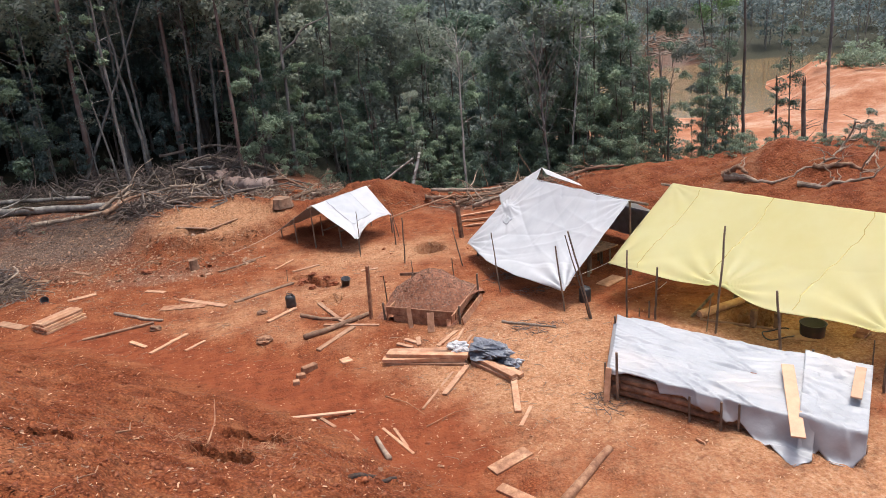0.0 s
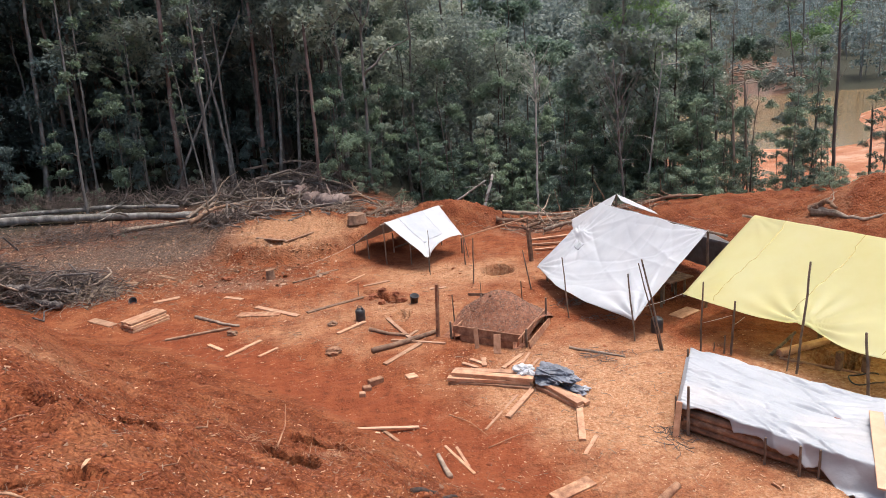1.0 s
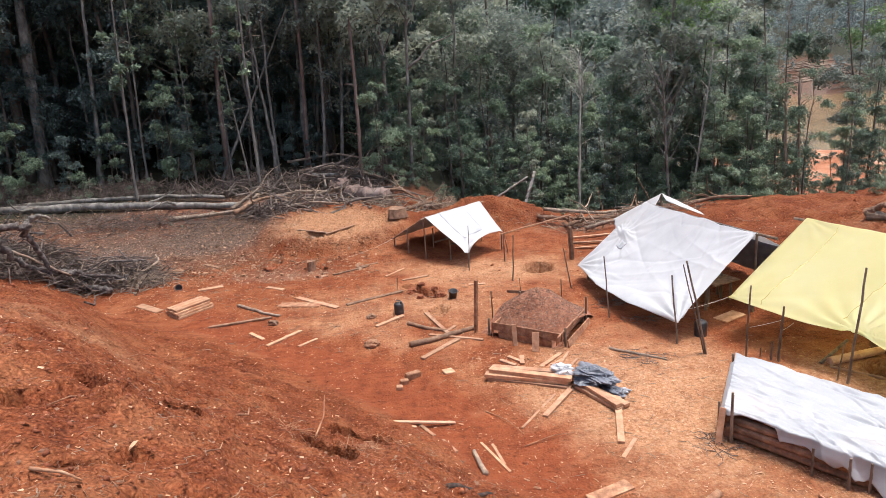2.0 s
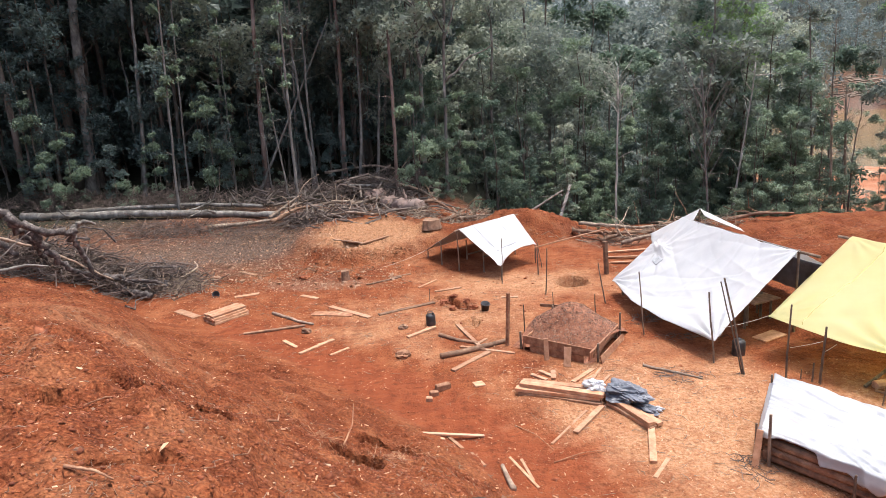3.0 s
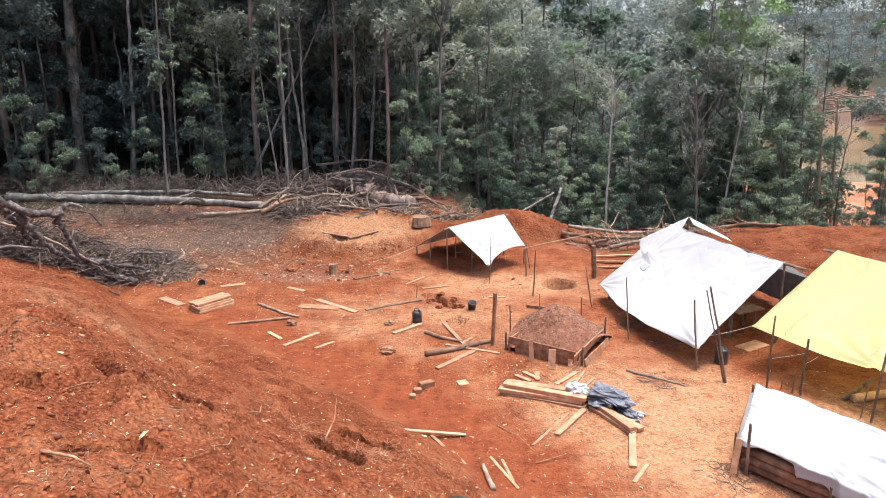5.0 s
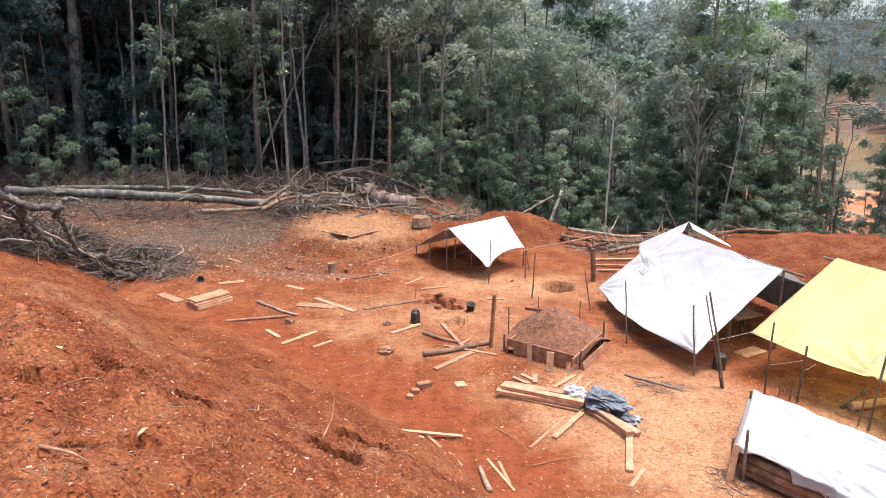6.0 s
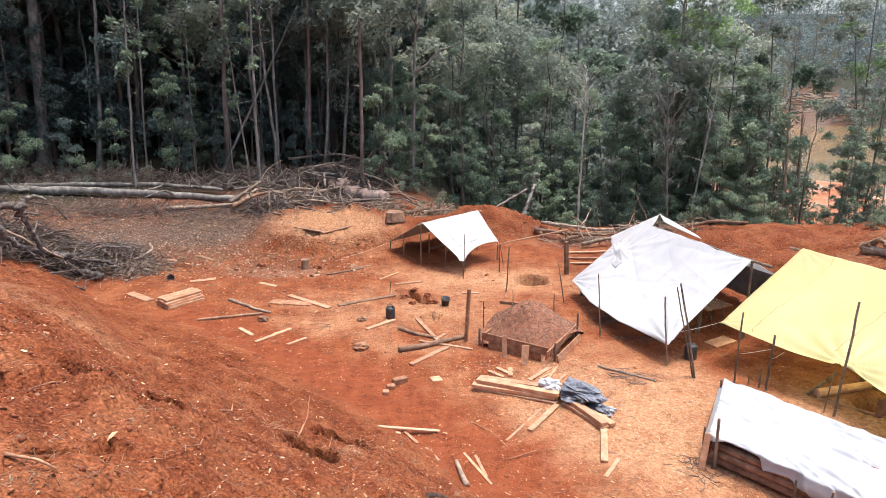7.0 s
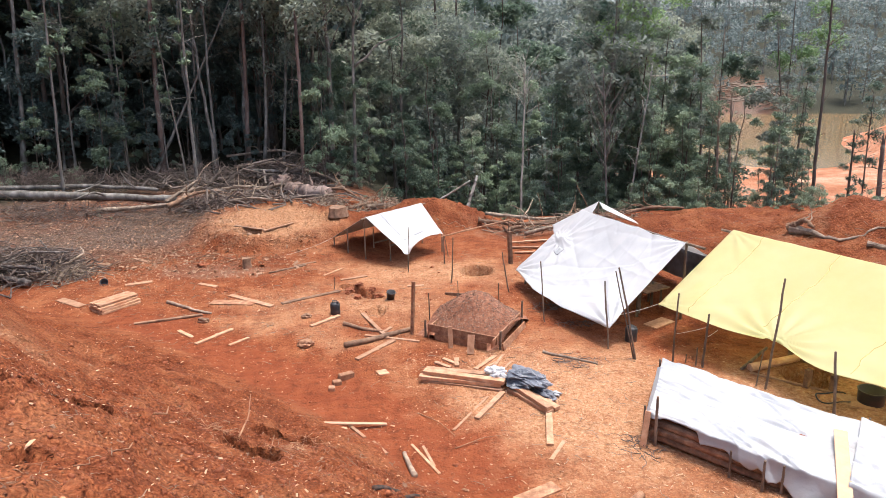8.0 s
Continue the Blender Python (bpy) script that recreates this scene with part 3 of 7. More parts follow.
front = sheet((A, B_, C, D), 44, 50, 0.03, 5, ((0, 0, 0.03), (0.02, 1, 0.06), (1, 1, 0.03)), 0.018, 0.30, 1, lines=((0.22, 0.0, 0.26, 0.7, 0.02, 0.03), (0.66, 0.0, 0.72, 0.75, 0.025, 0.03), (0.45, 0.7, 0.02, 1.0, 0.05, 0.05), (0.75, 0.78, 0.1, 0.9, -0.06, 0.05), (0.9, 0.2, 1.0, 1.0, 0.03, 0.04)))
tarp_part("tarp", front, WHITE, tent, "white tarpaulin with a ragged hem")

patch = front[0:31, 11:34] + (0.004, -0.006, 0.010)
tarp_part("patch", patch, GREY_SHEET, tent, "greyish second sheet laid over the first")
rear = sheet((B_, A, (-1.45, 22.75, 0.45), (0.70, 24.60, 0.55)), 24, 30, 0.05, 6, (), 0.012, 0.1)
tarp_part("back_tarp", rear, GREY_SHEET, tent)
part("ridge_pole", pole((-0.35, 21.2, 1.44), (2.0, 23.4, 1.47), 0.03, 0.025, 11), STICK, tent)
for k, (x, y, z) in enumerate(((-0.24, 21.36, 1.46), (1.85, 23.28, 1.47), (0.60, 21.05, 0.80), (1.14, 20.03, 0.5), (2.45, 21.9, 0.66), (-1.36, 22.75, 0.5), (-0.85, 22.0, 0.95), (0.75, 24.5, 0.6), (0.05, 22.6, 0.8))):
    part("post", pole(on_ground(x, y), (x, y, z), 0.028, 0.02, 20 + k), STICK, tent)
part("guy_rope", rope((-1.45, 22.75, 0.45), (-3.0, 22.0, ground_z(-3.0, 22.0))), ROPE, tent)
part("sleeping_rack", Build().tube([(0.1, 22.0, 0.42), (1.5, 23.2, 0.42)], 0.03, 6).tube([(0.6, 21.5, 0.42), (1.9, 22.7, 0.42)], 0.03, 6), STICK, tent)

# large white shelter
tent = thing("tarp_shelter", (6.2, 15.6, ground_z(6.2, 15.6)), "large shelter of white tarpaulin slung steeply over a ridge pole", "shelter", "tarpaulin shelters")
R1, R2, LOW, LEFT = (7.54, 14.30, 2.10), (6.30, 18.35, 2.12), (5.30, 13.14, 0.50), (4.23, 18.05, 0.42)
KNOT_FOLDS = [(0.09, 0.46, u1, v1, amount, thin) for u1, v1, amount, thin in (
    (0.02, 0.0, 0.05, 0.045), (0.07, 0.0, -0.05, 0.04), (0.12, 0.0, 0.06, 0.05), (0.17, 0.0, -0.04, 0.04), (0.24, 0.02, 0.045, 0.05), (0.0, 0.40, 0.05, 0.03), (0.0, 0.62, -0.04, 0.04),
    (0.03, 0.95, 0.04, 0.05), (0.12, 0.9, -0.05, 0.06), (0.20, 0.85, 0.05, 0.06), (0.28, 0.7, -0.03, 0.05))]
KNOT_FOLDS += [(0.0, 1.0, 0.5, 0.80, 0.03, 0.05), (0.0, 1.0, 0.32, 0.62, -0.03, 0.05), (1.0, 1.0, 0.72, 0.55, 0.035, 0.05), (1.0, 1.0, 0.88, 0.3, -0.03, 0.05), (0.62, 0.0, 0.66, 0.35, 0.025, 0.035), (0.74, 0.0, 0.80, 0.4, -0.03, 0.035), (0.42, 0.03, 0.46, 0.12, -0.03, 0.03)]
front = sheet((R2, R1, LOW, LEFT), 120, 130, 0.16, 15, ((0, 1, 0.06), (1, 1, 0.06), (0.08, 0.42, 0.012), (1, 0, 0.03)), 0.022, 0.02, folds=26, lines=KNOT_FOLDS)
us, vs = np.meshgrid(np.linspace(0, 1, 130), np.linspace(0, 1, 120))
front[..., 2] += 0.10 * np.exp(-(((us - 0.10) / 0.05) ** 2 + ((vs - 0.42) / 0.05) ** 2)) - 0.05 * np.exp(-(((us - 0.15) / 0.04) ** 2 + ((vs - 0.52) / 0.10) ** 2))
front[..., :2] -= (0.36 * np.sin(np.pi * us) * vs**2)[..., None] * np.array([0.9, 0.35])
tarp_part("tarp", front, WHITE, tent, "white tarpaulin creased toward its tied corners")
tarp_part("patch", front[58:70:2, 17:27:2] + (0, 0, 0.012), GREY_SHEET, tent, "loose grey patch over a tear")
rear = sheet((R1, R2, (7.80, 19.60, 1.25), (8.95, 15.45, 1.28)), 30, 40, 0.06, 16, (), 0.012, 0.05)
tarp_part("back_tarp", rear, WHITE, tent)
# Added dark sheet: closes the open back so the inside reads as shaded.
hang = sheet(((8.95, 15.45, 1.28), (7.80, 19.60, 1.25), (7.95, 19.75, 0.30), (9.10, 15.60, 0.35)), 16, 30, 0.0, 19, (), 0.02, 0.05)
tarp_part("hanging_sheet", hang, BLACK, tent, "dark sheet added at the back to darken the inside")
flap = sheet(((6.45, 17.95, 2.07), (7.12, 19.20, 2.17), (5.92, 20.2, 1.22), (5.72, 19.3, 0.92)), 34, 30, 0.04, 17, ((1, 0, 0.03),), 0.014, 0.06)
tarp_part("gable_flap", flap, WHITE, tent)
strip = sheet(((7.12, 19.2, 2.17), (8.30, 19.10, 1.52), (8.36, 18.95, 1.44), (7.16, 18.95, 1.98)), 8, 24, 0.02, 18, (), 0.008, 0.0)
tarp_part("edge_strip", strip, WHITE, tent)
part("ridge_pole", pole((7.80, 13.85, 2.05), (6.2, 18.6, 2.05), 0.035, 0.028, 12), STICK, tent)
for k, (x, y, z) in enumerate(((7.70, 14.55, 2.05), (6.35, 18.3, 2.05), (8.95, 15.45, 1.28), (7.8, 19.6, 1.25), (7.1, 19.2, 2.15), (4.5, 17.9, 0.45), (6.7, 14.9, 0.7), (7.4, 15.6, 0.7))):
    part("post", pole(on_ground(x, y), (x, y, z), 0.04, 0.03, 40 + k), STICK, tent)
part("guy_rope", rope((5.40, 12.98, 0.86), (6.47, 13.29, 0.95), 0.02), ROPE, tent)
table = thing("camp_table", (7.25, 15.2, ground_z(7.25, 15.2)), "low table of rough boards under the white tarpaulin", "table")
part("tabletop", Build().box(pose(7.25, 15.25, 0.62, 0, 0, 25), 0.9, 0.35, 0.035, 0.006).box(pose(7.1, 15.6, 0.62, 0, 0, 25), 0.9, 0.33, 0.035, 0.006), OLD, table)
for dx, dy in ((-0.35, -0.1), (0.35, 0.2), (-0.5, 0.3), (0.2, 0.6)):
    part("leg", pole(on_ground(7.2 + dx, 15.2 + dy, 0.1), (7.2 + dx, 15.2 + dy, 0.61), 0.03, 0.03, 70), STICK, table)
solid("board", Build().box(pose(7.05, 14.35, ground_z(7.05, 14.35) + 0.02, 0, 0, 30), 0.75, 0.38, 0.03, 0.006), SAWN, (7.05, 14.35, ground_z(7.05, 14.35)), "flat wooden board lying on the earth by the shelter", "board")
drum = Build().lathe(Matrix.Translation((5.95, 13.45, ground_z(5.95, 13.45) - 0.02)), [(0, 0), (0.13, 0), (0.14, 0.02), (0.14, 0.32), (0.12, 0.36), (0.05, 0.37), (0.05, 0.40), (0, 0.40)])
solid("water_can", drum, PLASTIC, (5.95, 13.45, ground_z(5.95, 13.45)), "dark plastic water can standing under the white tarpaulin", "can", smooth=True)

# yellow shelter
tent = thing("tarp_shelter", (9.6, 11.5, ground_z(9.6, 11.5)), "wide shelter of translucent yellow tarpaulin on thin poles", "shelter", "tarpaulin shelters")
YA, YB, YC, YD = (9.08, 14.89, 2.20), (11.62, 8.75, 2.20), (8.98, 8.00, 0.95), (6.47, 13.29, 0.95)
front = sheet((YA, YB, YC, YD), 90, 110, 0.10, 25, ((0, 1, 0.04), (1, 1, 0.07), (0.46, 1, 0.07), (0.0, 0.0, 0.02)), 0.008, 0.0, folds=9)
us, vs = np.meshgrid(np.linspace(0, 1, 110), np.linspace(0, 1, 90))
notch = np.exp(-(((us - 0.46) / 0.10) ** 2)) * vs**3
bulge = np.exp(-(((us - 0.66) / 0.12) ** 2)) * vs**3
front[..., :2] += (0.22 * notch - 0.22 * 0.45 * bulge)[..., None] * np.array([0.85, 0.45])
front[..., 2] += 0.06 * notch - 0.04 * bulge - 0.04 * vs**4 * np.sin(np.pi * us) ** 2
front[..., 2] += 0.012 * np.sin(us * 60) * (1 - vs) ** 2 * 0.3
yellow_top = tarp_part("tarp", front, YELLOW, tent, "pale yellow tarpaulin with folds gathered at its ties")
for u in (0.13, 0.40, 0.72):
    near = [front[int(round(v * 89)), int(round((u + 0.01 * math.sin(6 * v)) * 109))] + (0, 0, 0.006) for v in np.linspace(0, 0.97, 24)]
    part("seam", Build().tube(near, 0.009, 4), YELLOW_SEAM, yellow_top, "darker stitched seam")
rear = sheet((YB, YA, (11.5, 16.1, 1.35), (14.0, 10.2, 1.45)), 30, 40, 0.08, 26, (), 0.012, 0.03)
tarp_part("back_tarp", rear, YELLOW, tent)
part("ridge_pole", pole((8.95, 15.2, 2.14), (11.75, 8.4, 2.14), 0.035, 0.03, 13), STICK, tent)
for k, (x, y, z) in enumerate(((9.1, 14.85, 2.16), (11.6, 8.8, 2.16), (10.35, 11.8, 2.16), (11.5, 16.1, 1.35), (14.0, 10.2, 1.45))):
    part("post", pole(on_ground(x, y), (x, y, z), 0.04, 0.03, 60 + k), STICK, tent)
part("guy_rope", rope((6.9, 11.83, 0.95), (6.40, 12.15, 0.7), 0.01), ROPE, tent)
part("guy_rope", rope((7.05, 11.7, 0.93), (6.88, 11.82, 0.72), 0.01), ROPE, tent)
part("guy_rope", rope((8.98, 8.0, 0.95), (8.76, 7.9, 0.9), 0.01, 0.012), ROPE, tent)

# things under the yellow sheet: a timbered pit and what stands about it
pit = thing("timbered_pit", (8.75, 11.05, ground_z(8.75, 11.05)), "square pit in the earth edged with logs and posts", "pit")
part("edge_log", pole((7.75, 11.55, 0.10), (8.95, 11.75, 0.16), 0.09, 0.08, 81, 0.01, 9), SAWN, pit, "pale barked log")
part("edge_log", pole((7.70, 11.45, 0.04), (8.75, 10.45, 0.04), 0.03, 0.03, 82, 0.01), SAWN, pit)
part("edge_log", pole((7.60, 11.60, 0.06), (8.35, 11.95, 0.34), 0.035, 0.03, 83, 0.02), STICK, pit)
for x, y, z in ((8.45, 10.72, 0.42), (8.85, 10.52, 0.36), (9.35, 11.1, 0.6)):
    part("post", Build().box(pose(x, y, z / 2 - 0.1, 0, 0, 20), 0.12, 0.10, z + 0.2, 0.01), OLD, pit)
part("backing", Build().box(pose(9.35, 11.55, 0.05, 0, 0, -50), 1.3, 0.05, 0.5, 0.01), OLD, pit, "dark timber lining")
tub = Build().lathe(Matrix.Translation((9.25, 10.02, ground_z(9.25, 10.02) - 0.02)), [(0, 0), (0.20, 0), (0.22, 0.03), (0.235, 0.26), (0.25, 0.28), (0.225, 0.28), (0.2, 0.06), (0, 0.05)])
solid("tub", tub, PLASTIC, (9.25, 10.02, ground_z(9.25, 10.02)), "round dark plastic tub standing on the earth", "tub", smooth=True)
blocks = thing("wood_blocks", (10.08, 9.7, ground_z(10.08, 9.7)), "small stack of short sawn wooden blocks", "blocks")
for k in range(4):
    part("block", Build().box(pose(10.06 + 0.02 * (k % 2), 9.68 - 0.015 * k, 0.04 + 0.07 * k, 0, 0, 30 + 6 * k), 0.32, 0.2, 0.065, 0.006), SAWN, blocks)
solid("board", Build().box(pose(8.95, 10.1, ground_z(8.95, 10.1) + 0.015, 0, 0, -35), 0.7, 0.45, 0.03, 0.005), SAWN, (8.95, 10.1, ground_z(8.95, 10.1)), "stained board lying on the earth under yellow light", "board")
hose = [(8.62 + 0.32 * math.cos(a), 10.2 + 0.22 * math.sin(a), 0.07 + 0.03 * math.sin(3 * a)) for a in np.linspace(0.3, 5.6, 22)]
solid("hose", Build().tube(hose, 0.014, 6), PLASTIC, (8.62, 10.2, 0.05), "loop of thin dark hose on the ground", "hose", smooth=True)


# ---- upright sticks and posts driven into the ground ----
def stake(name, foot, top, r, seed, label, mat=None, square=False):
    z = ground_z(foot[0], foot[1])
    low = (foot[0], foot[1], z - 0.15)
    if square:
        d = Vector(top) - Vector(low)
        m = Matrix.Translation((Vector(top) + Vector(low)) / 2) @ d.to_track_quat("Z", "Y").to_matrix().to_4x4()
        b = Build().box(m, 2 * r, 2 * r, d.length, 0.008)
    else:
        b = pole(low, top, r, r * 0.72, seed, 0.03, 7, 9)
    return solid(name, b, mat or STICK, (foot[0], foot[1], z), label, "stake", "stakes about the camp")


TENT_POLES = [
    ((1.41, 15.47), (1.39, 15.40, 0.76), 0.022), ((2.32, 18.33), (2.38, 18.25, 1.45), 0.026), ((3.89, 17.26), (3.65, 17.24, 1.22), 0.024),
    ((4.30, 14.92), (4.13, 14.89, 1.62), 0.022), ((5.30, 13.11), (5.12, 13.11, 1.63), 0.026), ((5.68, 12.45), (5.21, 12.58, 2.10), 0.030),
    ((5.66, 12.47), (5.15, 12.60, 2.02), 0.020), ((6.37, 12.20), (6.36, 12.13, 1.62), 0.026), ((6.88, 11.85), (6.87, 11.78, 1.26), 0.032),
    ((6.78, 11.95), (6.77, 11.93, 0.45), 0.025), ((7.61, 10.78), (7.66, 10.67, 2.34), 0.030),
]
LOW_STAKES = [
    ((7.50, 10.92), (7.54, 10.86, 0.85), 0.018), ((8.08, 9.42), (7.93, 9.48, 1.38), 0.034), ((8.78, 7.85), (8.69, 7.89, 1.76), 0.032),
    ((9.06, 8.40), (9.01, 8.38, 0.68), 0.018), ((3.43, 16.55), (3.40, 16.48, 0.58), 0.020), ((2.30, 16.37), (2.25, 16.30, 0.75), 0.015),
    ((1.11, 19.67), (1.15, 19.59, 1.50), 0.018), ((-1.15, 18.29), (-1.11, 18.21, 0.42), 0.016), ((2.6, 21.2), (2.42, 21.2, 1.0), 0.018),
    ((6.62, 12.1), (6.62, 12.08, 0.25), 0.016),
]
for k, (foot, top, r) in enumerate(TENT_POLES + LOW_STAKES):
    tall = top[2] > 1.1
    stake("stake", foot, top, r * 0.85, 100 + k, "tall thin bark-covered pole driven into red earth" if tall else "short thin stick driven into red earth")
stake("post", (0.90, 14.73), (0.97, 14.65, 1.34), 0.037, 0, "square muddy timber post standing by the gravel box", DIRTY, True)
stake("post", (4.55, 20.15), (4.47, 20.11, 1.10), 0.060, 0, "stout weathered timber post standing in red earth", OLD, True)
stake("stake", (4.5, 20.2), (4.46, 20.15, 1.52), 0.022, 140, "tall thin bark-covered pole driven into red earth")
beam = thing("tie_pole", (2.35, 20.3, ground_z(2.35, 20.3)), "long pale peeled pole slung between a stake and a post", "pole")
part("rail", pole((2.25, 20.30, 0.97), (4.5, 20.05, 1.50), 0.022, 0.03, 33, 0.012), SAWN, beam)
part("prop", pole(on_ground(2.35, 20.3), (2.33, 20.29, 0.99), 0.022, 0.02, 34), STICK, beam)


# ---- log-walled bed under a white sheet ----
bed = thing("log_bed", (6.45, 8.8, ground_z(6.45, 8.8)), "knee-high bed walled with dark logs", "log bed")
TL, FL, FR, BR = Vector((5.75, 11.15, 0)), Vector((4.72, 9.40, 0)), Vector((7.00, 6.62, 0)), Vector((8.35, 7.95, 0))
for a, b, n in ((FL, FR, 3), (TL, BR, 3), (TL, FL, 3), (BR, FR, 3)):
    for k in range(n):
        d = (b - a).normalized() * 0.08
        z = 0.07 + 0.135 * k
        off = Vector((random.uniform(-0.015, 0.015), random.uniform(-0.015, 0.015), 0))
        part("log", pole(a - d * (1 + k % 2) + off + Vector((0, 0, z)), b + d * (1 + k % 2) + off + Vector((0, 0, z)), 0.075, 0.068, 200 + k, 0.006, 9, 7), OLD, bed)
fill = []
for i in range(15):
    row = []
    for j in range(21):
        p = (TL * (1 - j / 20) + BR * (j / 20)) * (1 - i / 14) + (FL * (1 - j / 20) + FR * (j / 20)) * (i / 14)
        row.append((p.x, p.y, 0.40 + 0.04 * float(ripple(p.x, p.y, 0.5, 61))))
    fill.append(row)
part("filling", Build().grid(np.array(fill)), CLOD, bed, "loose earth filling", smooth=True)
for x, y, z, r in ((4.67, 9.24, 0.92, 0.028), (4.58, 9.5, 0.62, 0.022), (5.44, 8.26, 0.45, 0.022), (5.73, 7.85, 0.52, 0.024), (5.95, 7.72, 0.50, 0.022), (5.62, 11.2, 0.62, 0.024), (8.0, 8.6, 0.62, 0.022)):
    part("stake", pole(on_ground(x, y), (x - 0.03, y - 0.03, z), r, r * 0.8, int(x * 50)), STICK, bed)
part("prop_board", Build().box(look((4.5, 9.28, 0.28), (4.62, 9.42, 0.9)), 0.10, 0.03, 0.62, 0.005), SAWN, bed)


def drape(u0, u1, hem, lift, seed, rows=120, cols=150):
    """A sheet laid over the bed from its back to beyond its front, hanging down where it overlaps, by hem metres."""
    pts = np.zeros((rows, cols, 3))
    for j, u in enumerate(np.linspace(u0, u1, cols)):
        back_p, front_p = TL * (1 - u) + BR * u, FL * (1 - u) + FR * u
        out = (front_p - back_p).normalized()
        deep = (front_p - back_p).length
        over = float(np.interp(u, *hem))
        for i, w in enumerate(np.linspace(-0.10, deep + over, rows)):
            top = 0.50 + lift + 0.03 * math.sin(4.5 * u + seed)
            if w <= deep + 0.09:
                q, z = back_p + out * w, top
                z -= 0.05 * math.sin(math.pi * min(max(w / deep, 0), 1))
            else:
                fall = w - deep - 0.09
                flat_out = max(0.0, fall - (top - 0.04))
                q = back_p + out * (deep + 0.09 + min(fall, top - 0.04) * 0.28 + flat_out)
                z = max(top - fall * 0.96, 0.03)
            pts[i, j] = (q.x, q.y, z)
    x, y = pts[..., 0], pts[..., 1]
    along = x * 0.63 - y * 0.77
    across = x * 0.77 + y * 0.63
    bend = across + 0.25 * ripple(along, across, 0.9, seed + 7)
    crease = 0.040 * ripple(along * 0.7, bend * 4.5, 1.0, seed) + 0.055 * np.abs(ripple(along * 0.9 + bend * 1.2, bend * 5.5 - along * 0.5, 1.0, seed + 1)) + 0.03 * np.abs(ripple(along * 3 + bend * 3, bend * 5 - along * 2, 1.0, seed + 8)) + 0.022 * np.abs(ripple(along * 4 + bend * 2, bend * 11, 1.0, seed + 2))
    crease -= 0.03 * np.exp(-(ripple(along * 0.8 + bend * 0.8, bend * 4.5 - along * 0.3, 1.0, seed + 5) / 0.07) ** 2) + 0.014 * np.exp(-(ripple(along * 2.4 - bend, bend * 4 + along, 1.0, seed + 6) / 0.07) ** 2)
    crease *= 0.45
    # long thin wrinkles down the length of the sheet
    rng = np.random.default_rng(seed)
    for _ in range(90):
        c, at, ln = rng.uniform(across.min(), across.max()), rng.uniform(along.min(), along.max()), rng.uniform(0.25, 0.9)
        off = across - c - rng.normal(0, 0.38) * (along - at) + 0.05 * ripple(along, across, 0.5, int(rng.integers(1000)))
        crease += rng.choice([-1, 1]) * rng.uniform(0.016, 0.040) * np.exp(-((off / 0.028) ** 2)) * np.exp(-(((along - at) / ln) ** 2))
    pts[..., 2] = np.maximum(pts[..., 2] + crease + 0.01, 0.02)
    pts[..., :2] += (0.05 * ripple(along * 5, across * 2 + pts[..., 2] * 3, 1.0, seed + 4))[..., None] * np.array([-0.7, -0.7]) * np.linspace(0, 1, rows)[:, None, None] ** 3
    return pts


cover = thing("tarp_cover", (6.3, 8.8, 0.45), "crumpled white tarpaulin spread over the log bed", "tarpaulin")
tarp_part("main_sheet", drape(-0.03, 0.86, ([0, 0.05, 0.2, 0.22, 0.32, 0.36, 0.44, 0.47, 0.52, 0.56, 0.66, 0.76, 0.80, 0.86], [0.20, 0.12, 0.12, 0.30, 0.24, 0.32, 0.38, 0.28, 0.44, 0.36, 0.62, 0.88, 0.98, 0.80]), 0.0, 71), SOILED, cover)
tarp_part("end_sheet", drape(0.80, 1.04, ([0.8, 0.86, 0.88, 0.93, 1.0, 1.04], [0.62, 0.62, 0.50, 0.66, 0.62, 0.40]), 0.018, 81, 60, 40), SOILED, cover)
end_fold = np.array([[(TL.lerp(FL, w).x - 0.06 - 0.10 * s, TL.lerp(FL, w).y + 0.04 + 0.05 * s, 0.50 - 0.16 * s * (0.6 + 0.6 * w) + 0.015 * math.sin(w * 23)) for w in np.linspace(0, 1.06, 40)] for s in np.linspace(0, 1, 10)])
tarp_part("end_fold", end_fold, GREY_SHEET, cover)


# ---- boards and poles lying about ----
def plank(a, b, width, thick, mat, label, name="plank", lift=0.0, group="loose boards on the ground", tilt=0.0):
    """A sawn board lying from a to b on the ground."""
    za, zb = ground_z(*a), ground_z(*b)
    p, q = Vector((a[0], a[1], za + thick / 2 + lift)), Vector((b[0], b[1], zb + thick / 2 + lift))
    d = q - p
    m = Matrix.Translation((p + q) / 2) @ d.to_track_quat("X", "Z").to_matrix().to_4x4() @ pose(0, 0, 0, tilt)
    bm = Build().box(m, d.length, width, thick, 0.004)
    base = ((a[0] + b[0]) / 2, (a[1] + b[1]) / 2, (za + zb) / 2 + lift)
    return solid(name, bm, mat, base, label, "board" if name == "plank" else name, group)


PALE = "pale sawn board lying loose on red earth"
DARKB = "dark weathered board lying loose on red earth"
